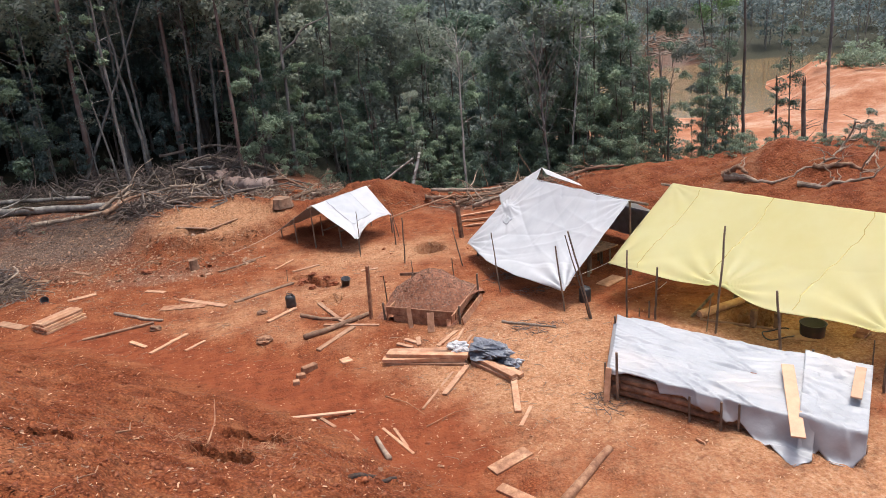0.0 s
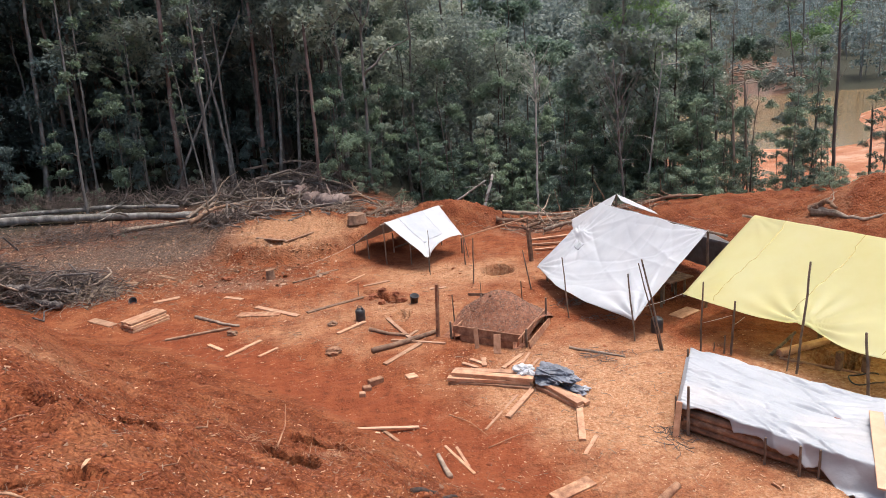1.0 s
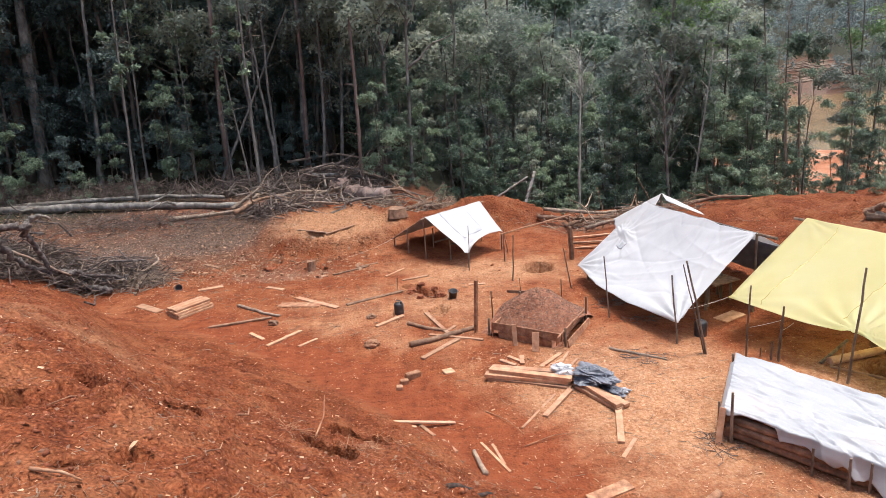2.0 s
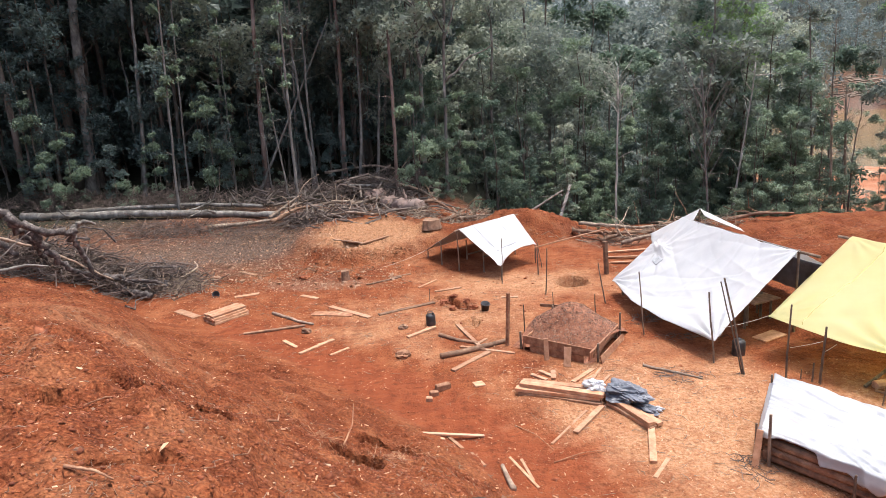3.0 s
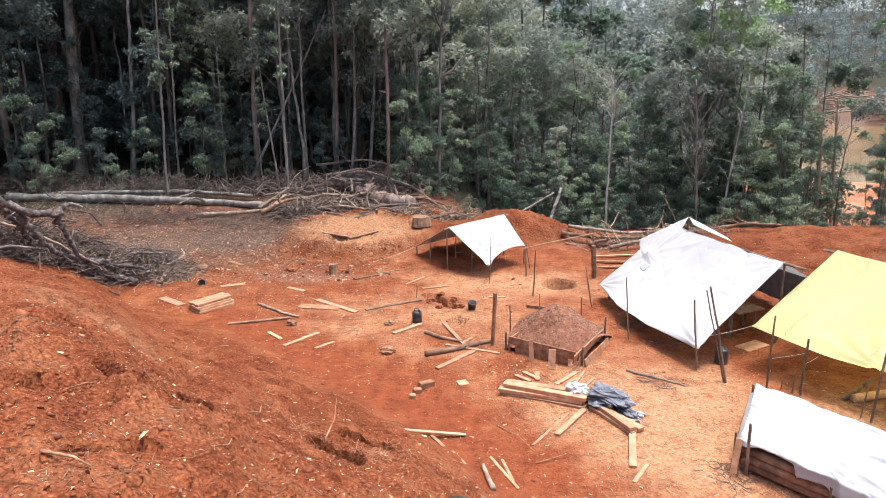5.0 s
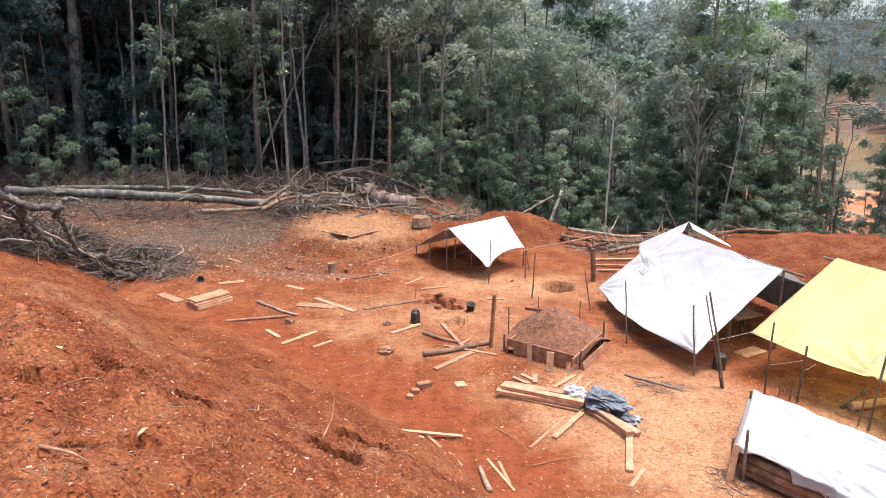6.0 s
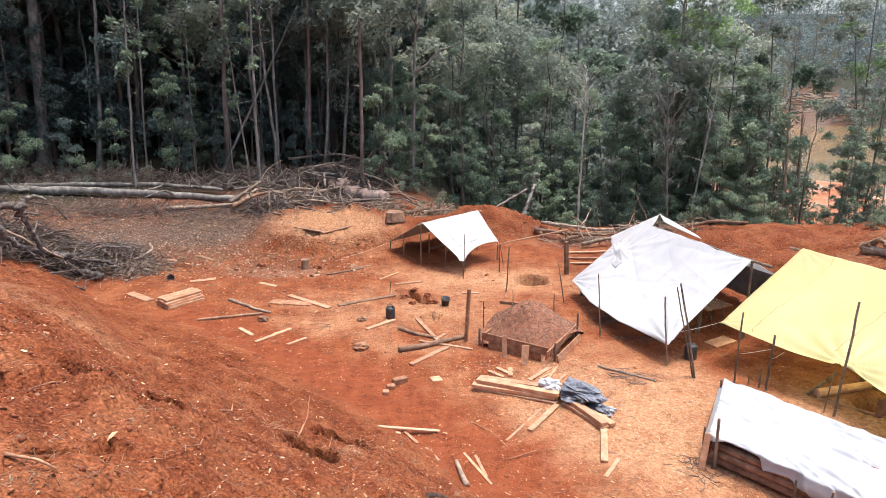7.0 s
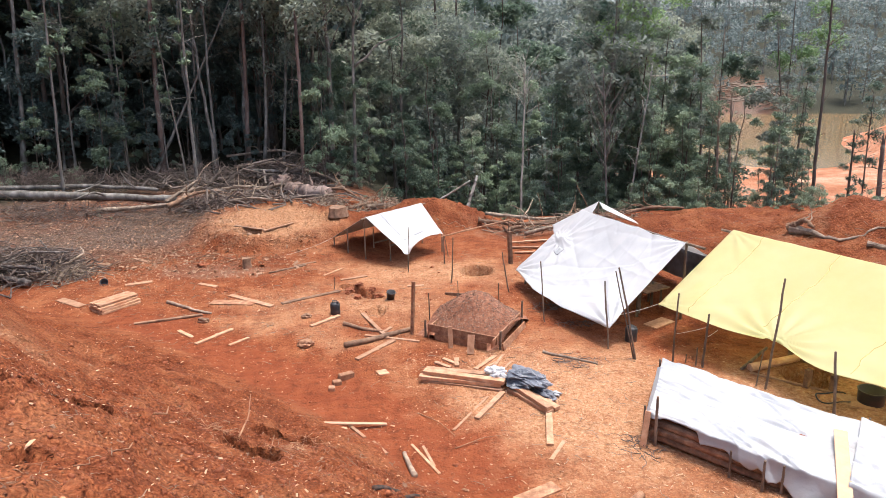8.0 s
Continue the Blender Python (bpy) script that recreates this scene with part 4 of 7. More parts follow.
BOARDS_BY_STACK = [
    ((-6.14, 16.30), (-4.55, 16.75), 0.11, 0.04, OLD, DARKB), ((-4.21, 14.65), (-3.51, 15.46), 0.11, 0.035, SAWN, PALE),
    ((-4.87, 15.66), (-4.40, 15.13), 0.10, 0.03, SAWN, PALE), ((-3.40, 14.46), (-3.01, 14.84), 0.08, 0.03, SAWN, PALE),
    ((-8.9, 18.5), (-8.04, 17.85), 0.26, 0.03, SAWN, "short wide sawn board lying on red earth"), ((-4.14, 18.30), (-2.77, 17.06), 0.17, 0.035, SAWN, PALE),
    ((-2.54, 17.22), (-0.99, 18.06), 0.14, 0.04, OLD, DARKB), ((-4.55, 17.75), (-3.3, 17.45), 0.34, 0.025, DIRTY, "flat muddy sheet of wood lying on red earth"),
    ((-1.58, 15.32), (-0.91, 16.06), 0.12, 0.045, SAWN, PALE),
]
BOARDS_BY_BOX = [
    ((-0.32, 16.27), (0.30, 14.5), 0.10, 0.05, SAWN, PALE), ((-0.42, 13.37), (0.45, 14.28), 0.13, 0.05, SAWN, PALE),
    ((-0.24, 14.75), (1.04, 14.19), 0.08, 0.04, SAWN, PALE), ((0.17, 14.85), (0.42, 15.25), 0.09, 0.03, SAWN, PALE),
    ((-0.96, 10.40), (0.17, 10.56), 0.07, 0.03, FRESH, "narrow pale lath lying on red earth"), ((-0.55, 10.62), (-0.22, 9.99), 0.06, 0.025, SAWN, PALE),
    ((1.81, 10.45), (2.48, 11.35), 0.11, 0.045, SAWN, PALE), ((1.35, 10.2), (2.16, 11.24), 0.05, 0.025, SAWN, "thin stripped lath lying on red earth"),
    ((3.32, 11.08), (2.90, 9.43), 0.12, 0.05, SAWN, PALE),
]
BOARDS_NEAR = [
    ((2.80, 9.0), (3.18, 9.54), 0.07, 0.02, SAWN, PALE), ((2.12, 12.54), (2.68, 13.14), 0.10, 0.03, SAWN, PALE),
    ((2.02, 8.05), (2.69, 8.32), 0.24, 0.035, DIRTY, "short thick board lying on red earth"), ((2.02, 7.68), (2.37, 7.20), 0.18, 0.04, DIRTY, DARKB),
    ((0.57, 9.77), (0.96, 8.91), 0.05, 0.02, SAWN, PALE), ((0.76, 9.70), (0.90, 9.1), 0.05, 0.02, SAWN, PALE),
    ((-0.08, 9.99), (0.14, 9.41), 0.05, 0.02, SAWN, PALE), ((-8.0, 22.0), (-7.4, 21.6), 0.16, 0.03, SAWN, PALE),
    ((-5.3, 19.5), (-4.7, 19.1), 0.15, 0.03, SAWN, PALE),
]
BOARDS_FAR = [
    ((-1.0, 19.1), (-0.2, 19.5), 0.12, 0.03, SAWN, PALE), ((1.0, 18.3), (1.5, 18.3), 0.12, 0.03, SAWN, PALE),
    ((-4.95, 23.62), (-3.75, 23.50), 0.14, 0.04, OLD, "dark board lying beside a hole in the mound"), ((-3.9, 23.35), (-2.9, 23.95), 0.10, 0.04, SAWN, PALE),
    ((4.8, 21.9), (6.6, 21.2), 0.12, 0.04, SAWN, PALE), ((5.0, 22.6), (6.9, 22.1), 0.12, 0.04, SAWN, PALE),
    ((4.9, 21.3), (6.2, 20.9), 0.10, 0.04, SAWN, PALE), ((-1.55, 19.6), (-1.0, 20.4), 0.06, 0.03, SAWN, PALE),
    ((-7.5, 19.6), (-6.8, 19.9), 0.2, 0.03, SAWN, PALE), ((-2.6, 20.9), (-1.9, 21.2), 0.1, 0.03, OLD, DARKB),
    ((-3.3, 20.4), (-2.2, 20.9), 0.1, 0.03, OLD, DARKB),
]
for a, b, w, th, mat, label in BOARDS_BY_STACK + BOARDS_BY_BOX + BOARDS_NEAR + BOARDS_FAR:
    plank(a, b, w, th, mat, label)

def lying_log(a, b, r0, r1, mat, label, seed, name="log", crook=0.02, group="", sink=0.75):
    pts = wobble((a[0], a[1], 0), (b[0], b[1], 0), 9, crook, seed)
    rad = np.linspace(r0, r1, 9)
    pts[:, 2] = height(pts[:, 0], pts[:, 1]) + rad * sink
    base = (float(pts[4, 0]), float(pts[4, 1]), float(pts[4, 2] - rad[4]))
    return solid(name, Build().tube(pts, rad, 9), mat, base, label, "log" if name == "log" else "branch", group, smooth=True)


lying_log((-0.70, 14.05), (0.95, 14.95), 0.075, 0.055, OLD, "dark weathered log lying beside the gravel box", 301)
lying_log((-0.78, 15.45), (0.2, 14.9), 0.055, 0.04, OLD, "dark split log lying on red earth", 302)
lying_log((-5.77, 17.88), (-4.33, 16.75), 0.05, 0.035, DEAD, "crooked barked pole lying on red earth", 303, crook=0.04)
lying_log((2.75, 7.05), (3.88, 7.95), 0.075, 0.06, DIRTY, "mud-stained log half sunk in red earth", 304, sink=0.2)
lying_log((3.75, 13.1), (4.75, 12.3), 0.035, 0.02, DEAD, "crooked dry branch lying on red earth", 305, "branch", 0.05)
lying_log((0.43, 9.5), (0.56, 8.8), 0.035, 0.05, DEAD, "short dry branch lying at the foot of the bank", 306, "branch")
lying_log((-0.05, 7.1), (0.55, 7.75), 0.04, 0.028, CHAR, "charred black piece of wood lying on the bank", 307, crook=0.03, sink=0.4)


def board_stack(name, corner, along, count, size, label, turn_jitter=2.0, mat=None):
    """Boards in layers: count per layer, size of a board."""
    base = Vector((corner[0], corner[1], ground_z(*corner)))
    ob = thing(name, base, label, "stack of boards")
    ax = Vector((along[0], along[1], 0)).normalized()
    ay = Vector((-ax.y, ax.x, 0))
    turn = math.degrees(math.atan2(ax.y, ax.x))
    length, wide, thick = size
    for layer, n in enumerate(count):
        for k in range(n):
            c = base + ax * (length / 2 + random.uniform(-0.06, 0.06)) + ay * (wide * 1.14 * (k + 0.5) + 0.03 * layer) + Vector((0, 0, thick * 0.5 + thick * 1.12 * layer))
            part("board", Build().box(Matrix.Translation(c) @ pose(0, 0, 0, 0, 0, turn + random.uniform(-turn_jitter, turn_jitter)), length, wide, thick * random.uniform(0.9, 1.0), 0.004), mat or SAWN, ob)
    return ob


board_stack("board_stack", (-7.22, 17.12), (0.62, 0.78), (4, 4, 3, 3), (1.12, 0.155, 0.06), "neat stack of freshly sawn pale boards on red earth", 2.0)
board_stack("board_stack", (0.90, 12.02), (1.5, -0.62), (3, 3, 2), (1.7, 0.15, 0.075), "low pile of thick sawn boards beside black plastic", 4)
board_stack("board_stack", (2.55, 11.45), (0.50, -0.95), (2, 1), (1.15, 0.15, 0.07), "two thick sawn boards jutting from black plastic", 4)
for a, b, r in (((2.45, 12.4), (2.85, 13.15), 0.02), ((2.35, 12.6), (2.75, 12.9), 0.018), ((2.6, 12.2), (2.95, 12.75), 0.02), ((1.3, 13.0), (1.6, 12.7), 0.03), ((1.5, 13.2), (1.75, 12.9), 0.03), ((1.75, 12.75), (1.8, 13.2), 0.035)):
    plank(a, b, r * 3, r * 1.3, SAWN, "short sawn offcut lying on red earth", "offcut")


def crumple(center, size, seed, mat, name, label, turn=0.0):
    """A heap of crumpled sheet."""
    bm = bmesh.new()
    bmesh.ops.create_icosphere(bm, subdivisions=5, radius=1)
    b = Build()
    bm.verts.index_update()
    pts = []
    for v in bm.verts:
        d = v.co.normalized()
        warp = d + Vector((noise.noise(d * 1.5 + Vector((seed, 1, 2))), noise.noise(d * 1.5 + Vector((3, seed, 2))), 0)) * 0.5
        fold = noise.noise(d * 1.9 + Vector((seed, 0, 0))) * 0.45 + (0.35 - abs(noise.noise(Vector((warp.x * 1.5, warp.y * 4.5, warp.z)) + Vector((0, seed, 0))))) * 0.45 + (0.3 - abs(noise.noise(Vector((warp.x * 7, warp.y * 3, warp.z * 3)) + Vector((0, 0, seed))))) * 0.14
        p = Vector((d.x * size[0], d.y * size[1], max(d.z, -0.2) * size[2])) * (0.8 + fold)
        p.rotate(Euler((0, 0, radians(turn))))
        pts.append(p + Vector(center))
    b.add(pts, [[v.index for v in f.verts] for f in bm.faces])
    bm.free()
    return solid(name, b, mat, (center[0], center[1], center[2] - 0.1), label, "plastic sheet")


crumple((2.95, 11.52, 0.20), (0.56, 0.38, 0.17), 3.1, BLACK, "plastic_sheet", "crumpled dark grey plastic sheet thrown over boards", -50)
crumple((3.25, 11.12, 0.08), (0.30, 0.16, 0.08), 5.7, BLACK, "plastic_sheet", "crumpled dark grey plastic sheet trailing on earth", -60)
crumple((2.42, 11.80, 0.24), (0.24, 0.20, 0.12), 7.7, WHITE, "plastic_sheet", "scrap of crumpled white plastic over boards", -40)
crumple((3.42, 11.12, 0.05), (0.16, 0.10, 0.06), 9.7, GREY_SHEET, "plastic_sheet", "scrap of crumpled pale plastic on red earth", -10)


def laid_board(a, b, width, thick, mat, label):
    p, q = Vector(a), Vector(b)
    d = q - p
    m = Matrix.Translation((p + q) / 2) @ d.to_track_quat("X", "Z").to_matrix().to_4x4()
    return solid("plank", Build().box(m, d.length, width, thick, 0.004), mat, tuple((p + q) / 2), label, "board", "boards on the tarpaulin")


laid_board((7.30, 8.36, 0.57), (6.16, 6.73, 0.47), 0.19, 0.03, FRESH, "fresh pale board laid across the white tarpaulin")
laid_board((8.25, 7.85, 0.58), (7.50, 7.16, 0.57), 0.15, 0.03, FRESH, "short fresh board holding down the white tarpaulin")

# ---- the gravel box ----
gbox = thing("gravel_box", (2.3, 14.4, ground_z(2.3, 14.4)), "open box of rough boards holding washed gravel", "box")
BF, BR_, BB, BL = Vector((1.28, 14.42, 0)), Vector((2.72, 13.40, 0)), Vector((3.60, 14.80, 0)), Vector((2.15, 15.85, 0))


def upright_board(a, b, z0, z1, thick, lean=0.0):
    """A board on edge from a to b."""
    d = b - a
    m = Matrix.Translation((a + b) / 2 + Vector((0, 0, (z0 + z1) / 2))) @ pose(0, 0, 0, 0, 0, math.degrees(math.atan2(d.y, d.x))) @ pose(0, 0, 0, lean)
    return Build().box(m, d.length, thick, z1 - z0, 0.006)


part("front_board", upright_board(BF, BR_ + (BR_ - BF) * 0.03, 0.14, 0.33, 0.035, -4), DIRTY, gbox)
part("front_board", upright_board(BF - (BF - BR_) * 0.1, BR_ - (BR_ - BF) * 0.12, -0.06, 0.13, 0.035, 3), DIRTY, gbox)
part("side_board", upright_board(BR_ + Vector((-0.12, -0.2, 0)), BB, 0.13, 0.34, 0.035, 8), DIRTY, gbox)
part("side_board", upright_board(BR_ + Vector((0.18, 0.0, 0)), BB + Vector((0.12, -0.1, 0)), -0.05, 0.14, 0.035, -12), DIRTY, gbox)
part("side_board", upright_board(BF, BL, -0.05, 0.26, 0.035), DIRTY, gbox)
part("back_board", upright_board(BL, BB, -0.05, 0.22, 0.035), DIRTY, gbox)
for x, y, z in ((2.86, 13.5, 0.42), (3.68, 14.86, 0.62), (1.22, 14.5, 0.4), (2.2, 15.95, 0.5)):
    part("stake", pole(on_ground(x, y), (x, y, z), 0.03, 0.025, int(100 * x)), STICK, gbox)
part("leaning_board", Build().box(look((1.74, 13.82, 0.20), (1.72, 13.92, 0.9)), 0.11, 0.03, 0.52, 0.005), SAWN, gbox, "pale upright board")
part("leaning_board", Build().box(look((2.16, 13.42, 0.17), (2.22, 13.62, 0.9)), 0.16, 0.03, 0.44, 0.005), SAWN, gbox, "pale leaning board")
laid = upright_board(Vector((2.02, 17.22, 0)), Vector((2.95, 16.85, 0)), -0.03, 0.13, 0.035)
solid("plank", laid, OLD, (2.5, 17.05, ground_z(2.5, 17.05)), "dark board standing on edge in red earth", "board")

heap_rng = np.random.default_rng(5)
HX, HY = 2.55, 15.0


def heap_z(x, y):
    return 0.12 + 0.73 * dome(x, y, HX, HY, 1.10, 1.30, 35) + 0.03 * ripple(x, y, 0.22, 90) + 0.03 * ripple(x, y, 0.5, 91) - 0.2 * step(np.hypot(x - HX, y - HY), 0.9, 1.7)


gx, gy = np.meshgrid(np.linspace(-1.7, 1.7, 60), np.linspace(-1.6, 2.1, 60))
c35, s35 = math.cos(radians(-36)), math.sin(radians(-36))
wx, wy = HX + gx * c35 * 0.62 - gy * s35 * 0.75, HY + gx * s35 * 0.62 + gy * c35 * 0.75
heap_pts = np.stack([wx, wy, np.maximum(heap_z(wx, wy), height(wx, wy) - 0.06)], -1)
solid("mound", Build().grid(heap_pts), GRAVEL, (HX, HY, 0.0), "heap of dark red washed gravel in a board box", "gravel heap", smooth=True)
stones = Build()
for _ in range(3400):
    a, d = heap_rng.uniform(0, 6.28), math.sqrt(heap_rng.uniform(0, 1))
    gu, gv = math.cos(a) * d * 1.65, 0.2 + math.sin(a) * d * 1.75
    x, y = HX + gu * c35 * 0.62 - gv * s35 * 0.75, HY + gu * s35 * 0.62 + gv * c35 * 0.75
    z, r = float(max(heap_z(x, y), height(x, y))), heap_rng.uniform(0.008, 0.024)
    q = heap_rng.normal(0, 1, (6, 3)) * 0.25 + np.array([(1, 0, 0), (-1, 0, 0), (0, 1, 0), (0, -1, 0), (0, 0, 1), (0, 0, -1)])
    stones.add(q * r * np.array([1.3, 1, 0.7]) + (x, y, z), [(0, 2, 4), (2, 1, 4), (1, 3, 4), (3, 0, 4), (2, 0, 5), (1, 2, 5), (3, 1, 5), (0, 3, 5)])
CHIPSTONE = leaf_material("gravel_stone", (0.06, 0.024, 0.015), (0.44, 0.24, 0.14), 0.0)
solid("gravel", stones, CHIPSTONE, (HX, HY, 0.1), "loose pebbles over the gravel heap", "gravel", kind="stuff")

# ---- canister, buckets, stumps and blocks ----
z = ground_z(-1.02, 16.26)
can = thing("canister", (-1.02, 16.26, z), "black plastic canister standing on red earth", "canister")
can_body = part("body", Build().lathe(Matrix.Translation((-1.02, 16.26, z - 0.01)), [(0, 0), (0.115, 0), (0.13, 0.02), (0.13, 0.12), (0.122, 0.14), (0.13, 0.16), (0.13, 0.28), (0.10, 0.32), (0, 0.325)], 18), PLASTIC, can, smooth=True)
part("handle", Build().tube([(-1.02 - 0.07, 16.26, z + 0.31), (-1.02 - 0.06, 16.26, z + 0.37), (-1.02 + 0.05, 16.26, z + 0.37), (-1.02 + 0.06, 16.26, z + 0.31)], 0.014, 6), PLASTIC, can_body)
part("cap", Build().lathe(Matrix.Translation((-0.95, 16.2, z + 0.30)), [(0.03, 0), (0.03, 0.06), (0, 0.065)], 10), PLASTIC, can_body)


def bucket(x, y, label, tip=0.0, r=0.14, h=0.27):
    z = ground_z(x, y)
    ob = thing("bucket", (x, y, z), label, "bucket")
    m = Matrix.Translation((x, y, z - 0.01)) @ pose(0, 0, 0, tip, tip * 0.4)
    body = part("body", Build().lathe(m, [(0, 0), (r * 0.85, 0), (r, h), (r * 1.08, h), (r * 1.08, h + 0.02), (r * 0.96, h + 0.02), (r * 0.82, 0.03), (0, 0.03)], 18), PLASTIC, ob, smooth=True)
    a = np.linspace(0, math.pi, 9)
    part("handle", Build().tube([tuple(m @ Vector((r * 1.1 * math.cos(t), -0.16 * math.sin(t), h + 0.02 * math.sin(t)))) for t in a], 0.006, 5), PLASTIC, body)


bucket(0.47, 17.3, "dark plastic bucket standing crooked on red earth", 12, 0.12, 0.22)
bucket(-8.2, 19.9, "small dark pot lying on red earth", 50, 0.11, 0.16)


def stump(x, y, r, h, mat, label, seed):
    rng = np.random.default_rng(seed)
    z = ground_z(x, y)
    n = 14
    b = Build()
    rings = []
    for zz, k in ((-0.1, 1.15), (0.05, 1.06), (h * 0.6, 1.0), (h, 0.98)):
        rings.append([(x + r * k * (1 + 0.12 * math.sin(3 * a + seed)) * math.cos(a), y + r * k * (1 + 0.12 * math.sin(3 * a + seed)) * math.sin(a), z + zz + (rng.uniform(-0.02, 0.02) if zz == h else 0)) for a in np.arange(n) * 2 * math.pi / n])
    verts = [p for ring in rings for p in ring] + [(x, y, z + h)]
    faces = [(i * n + j, i * n + (j + 1) % n, (i + 1) * n + (j + 1) % n, (i + 1) * n + j) for i in range(3) for j in range(n)] + [(3 * n + j, 3 * n + (j + 1) % n, 4 * n) for j in range(n)]
    return solid("stump", b.add(verts, faces), mat, (x, y, z), label, "stump")


stump(-4.14, 21.0, 0.14, 0.32, OLD, "dark cut stump standing in leaf litter", 1)
stump(-1.28, 24.55, 0.34, 0.26, OLD, "broad weathered cut stump beside the small shelter", 2)


def rock_block(x, y, size, mat, label, turn, name="wood_block"):
    z = ground_z(x, y)
    b = Build().box(pose(x, y, z + size[2] * 0.4, 4, 5, turn), *size, 0.012)
    return solid(name, b, mat, (x, y, z), label, "block")


def chunk(x, y, size, mat, name, label, seed):
    """An uneven lump, half sunk."""
    bm = bmesh.new()
    bmesh.ops.create_icosphere(bm, subdivisions=3, radius=1)
    bm.verts.index_update()
    z = ground_z(x, y)
    pts = []
    for v in bm.verts:
        d = v.co.normalized()
        k = 0.85 + 0.45 * noise.noise(d * 1.7 + Vector((seed, 3, 1))) + 0.2 * noise.noise(d * 4.5 + Vector((1, seed, 3)))
        pts.append((x + d.x * size[0] * k, y + d.y * size[1] * k, z + size[2] * 0.45 + d.z * size[2] * k))
    b = Build().add(pts, [[v.index for v in f.verts] for f in bm.faces])
    bm.free()
    return solid(name, b, mat, (x, y, z), label, "lump")


rock_block(-0.62, 12.42, (0.34, 0.13, 0.14), DIRTY, "notched offcut of sawn wood on red earth", 35)
rock_block(-0.80, 12.20, (0.18, 0.12, 0.10), DIRTY, "small offcut of sawn wood on red earth", 20)
rock_block(-0.89, 11.92, (0.13, 0.11, 0.09), SAWN, "small offcut of sawn wood on red earth", 5)
rock_block(0.14, 12.51, (0.24, 0.20, 0.05), SAWN, "square sawn offcut lying flat on red earth", 25)
chunk(-1.63, 14.28, (0.20, 0.15, 0.12), DIRTY, "wood_chunk", "rough torn chunk of muddy wood on red earth", 4)
chunk(-1.75, 16.0, (0.15, 0.10, 0.08), OLD, "wood_chunk", "dark torn chunk of wood on red earth", 5)
chunk(-4.4, 16.2, (0.16, 0.11, 0.09), OLD, "wood_chunk", "dark torn chunk of wood on red earth", 6)
for k, (x, y, r) in enumerate(((-0.95, 18.55, 0.13), (-0.70, 18.05, 0.16), (-0.42, 18.55, 0.12), (-0.30, 17.80, 0.17), (-0.02, 18.10, 0.13), (0.16, 17.50, 0.15), (-0.45, 17.45, 0.12), (-0.75, 17.85, 0.10))):
    chunk(x, y, (r, r * 0.8, r * 0.6), CLOD, "earth_lump", "lump of fresh red earth dug from a trench", 20 + k)
chunk(-5.6, 21.2, (0.20, 0.16, 0.09), CLOD, "earth_lump", "lump of hard red earth in litter", 7)

# ---- felled trunks and dead branches ----
def limb(points, r0, r1, sides=9, seed=0, n=16, crook=0.25):
    """A crooked limb through the given points: smooth, tapered and knotted."""
    p = np.array(points, float)
    t = np.concatenate([[0], np.cumsum(np.linalg.norm(np.diff(p, axis=0), axis=1))])
    s = np.linspace(0, t[-1], n)
    q = np.stack([np.interp(s, t, p[:, k]) for k in range(3)], 1)
    rng = np.random.default_rng(seed)
    q[1:-1] = 0.25 * q[:-2] + 0.5 * q[1:-1] + 0.25 * q[2:]
    rad = np.linspace(r0, r1, n)
    q[1:-1] += rng.normal(0, 1, (n - 2, 3)) * rad[1:-1, None] * crook
    return q, rad * (1 + 0.06 * rng.normal(0, 1, n))


def fallen(name, points, r0, r1, mat, label, seed, twigs=0, group="felled wood"):
    """A felled trunk or branch with its stub twigs; points give x, y and height over the ground."""
    pts = [(x, y, ground_z(x, y) + h) for x, y, h in points]
    base = pts[0][:2] + (ground_z(*pts[0][:2]),)
    ob = thing(name, base, label, "log" if "log" in name else "branch", group)
    q, rad = limb(pts, r0, r1, 10, seed, 22, 0.12)
    part("stem", Build().tube(q, rad, 10), mat, ob, smooth=True)
    rng = np.random.default_rng(seed + 1)
    for _ in range(twigs):
        k = rng.integers(5, 21)
        d = rng.normal(0, 1, 3) * (1, 1, 0.5) + (0, 0, 0.35)
        d = d / np.linalg.norm(d) * rng.uniform(0.4, 1.5)
        tq, tr = limb([q[k], q[k] + d * 0.5 + rng.normal(0, 0.12, 3), q[k] + d + rng.normal(0, 0.2, 3)], rad[k] * 0.45, 0.01, 6, int(rng.integers(1e6)), 8, 0.6)
        part("branch", Build().tube(tq, np.maximum(tr, 0.006), 6), mat, ob, smooth=True)
    return ob


fallen("felled_log", [(-19.5, 27.6, 0.28), (-13, 27.6, 0.25), (-8.0, 27.4, 0.18)], 0.185, 0.14, PALE_BARK, "long straight pale felled trunk lying in dead brush", 401, 4)
fallen("felled_log", [(-18.5, 28.6, 0.22), (-12, 28.7, 0.3), (-9.0, 28.4, 0.2)], 0.12, 0.08, PALE_BARK, "thin pale felled trunk lying behind a thicker one", 402, 5)
fallen("dead_branch", [(-10.6, 25.9, 0.12), (-9.0, 26.3, 0.2), (-7.8, 26.6, 0.25), (-7.3, 27.6, 0.6)], 0.10, 0.06, DEAD, "bent grey dead branch among felled wood", 403, 3)
fallen("dead_branch", [(-8.3, 26.9, 0.2), (-7.2, 27.9, 0.8)], 0.09, 0.05, DEAD, "forked grey dead branch among felled wood", 404, 2)
fallen("felled_log", [(-3.6, 28.2, 0.3), (-1.7, 27.5, 0.3)], 0.30, 0.28, RED_BARK, "thick short felled trunk with torn bark", 405, 2)
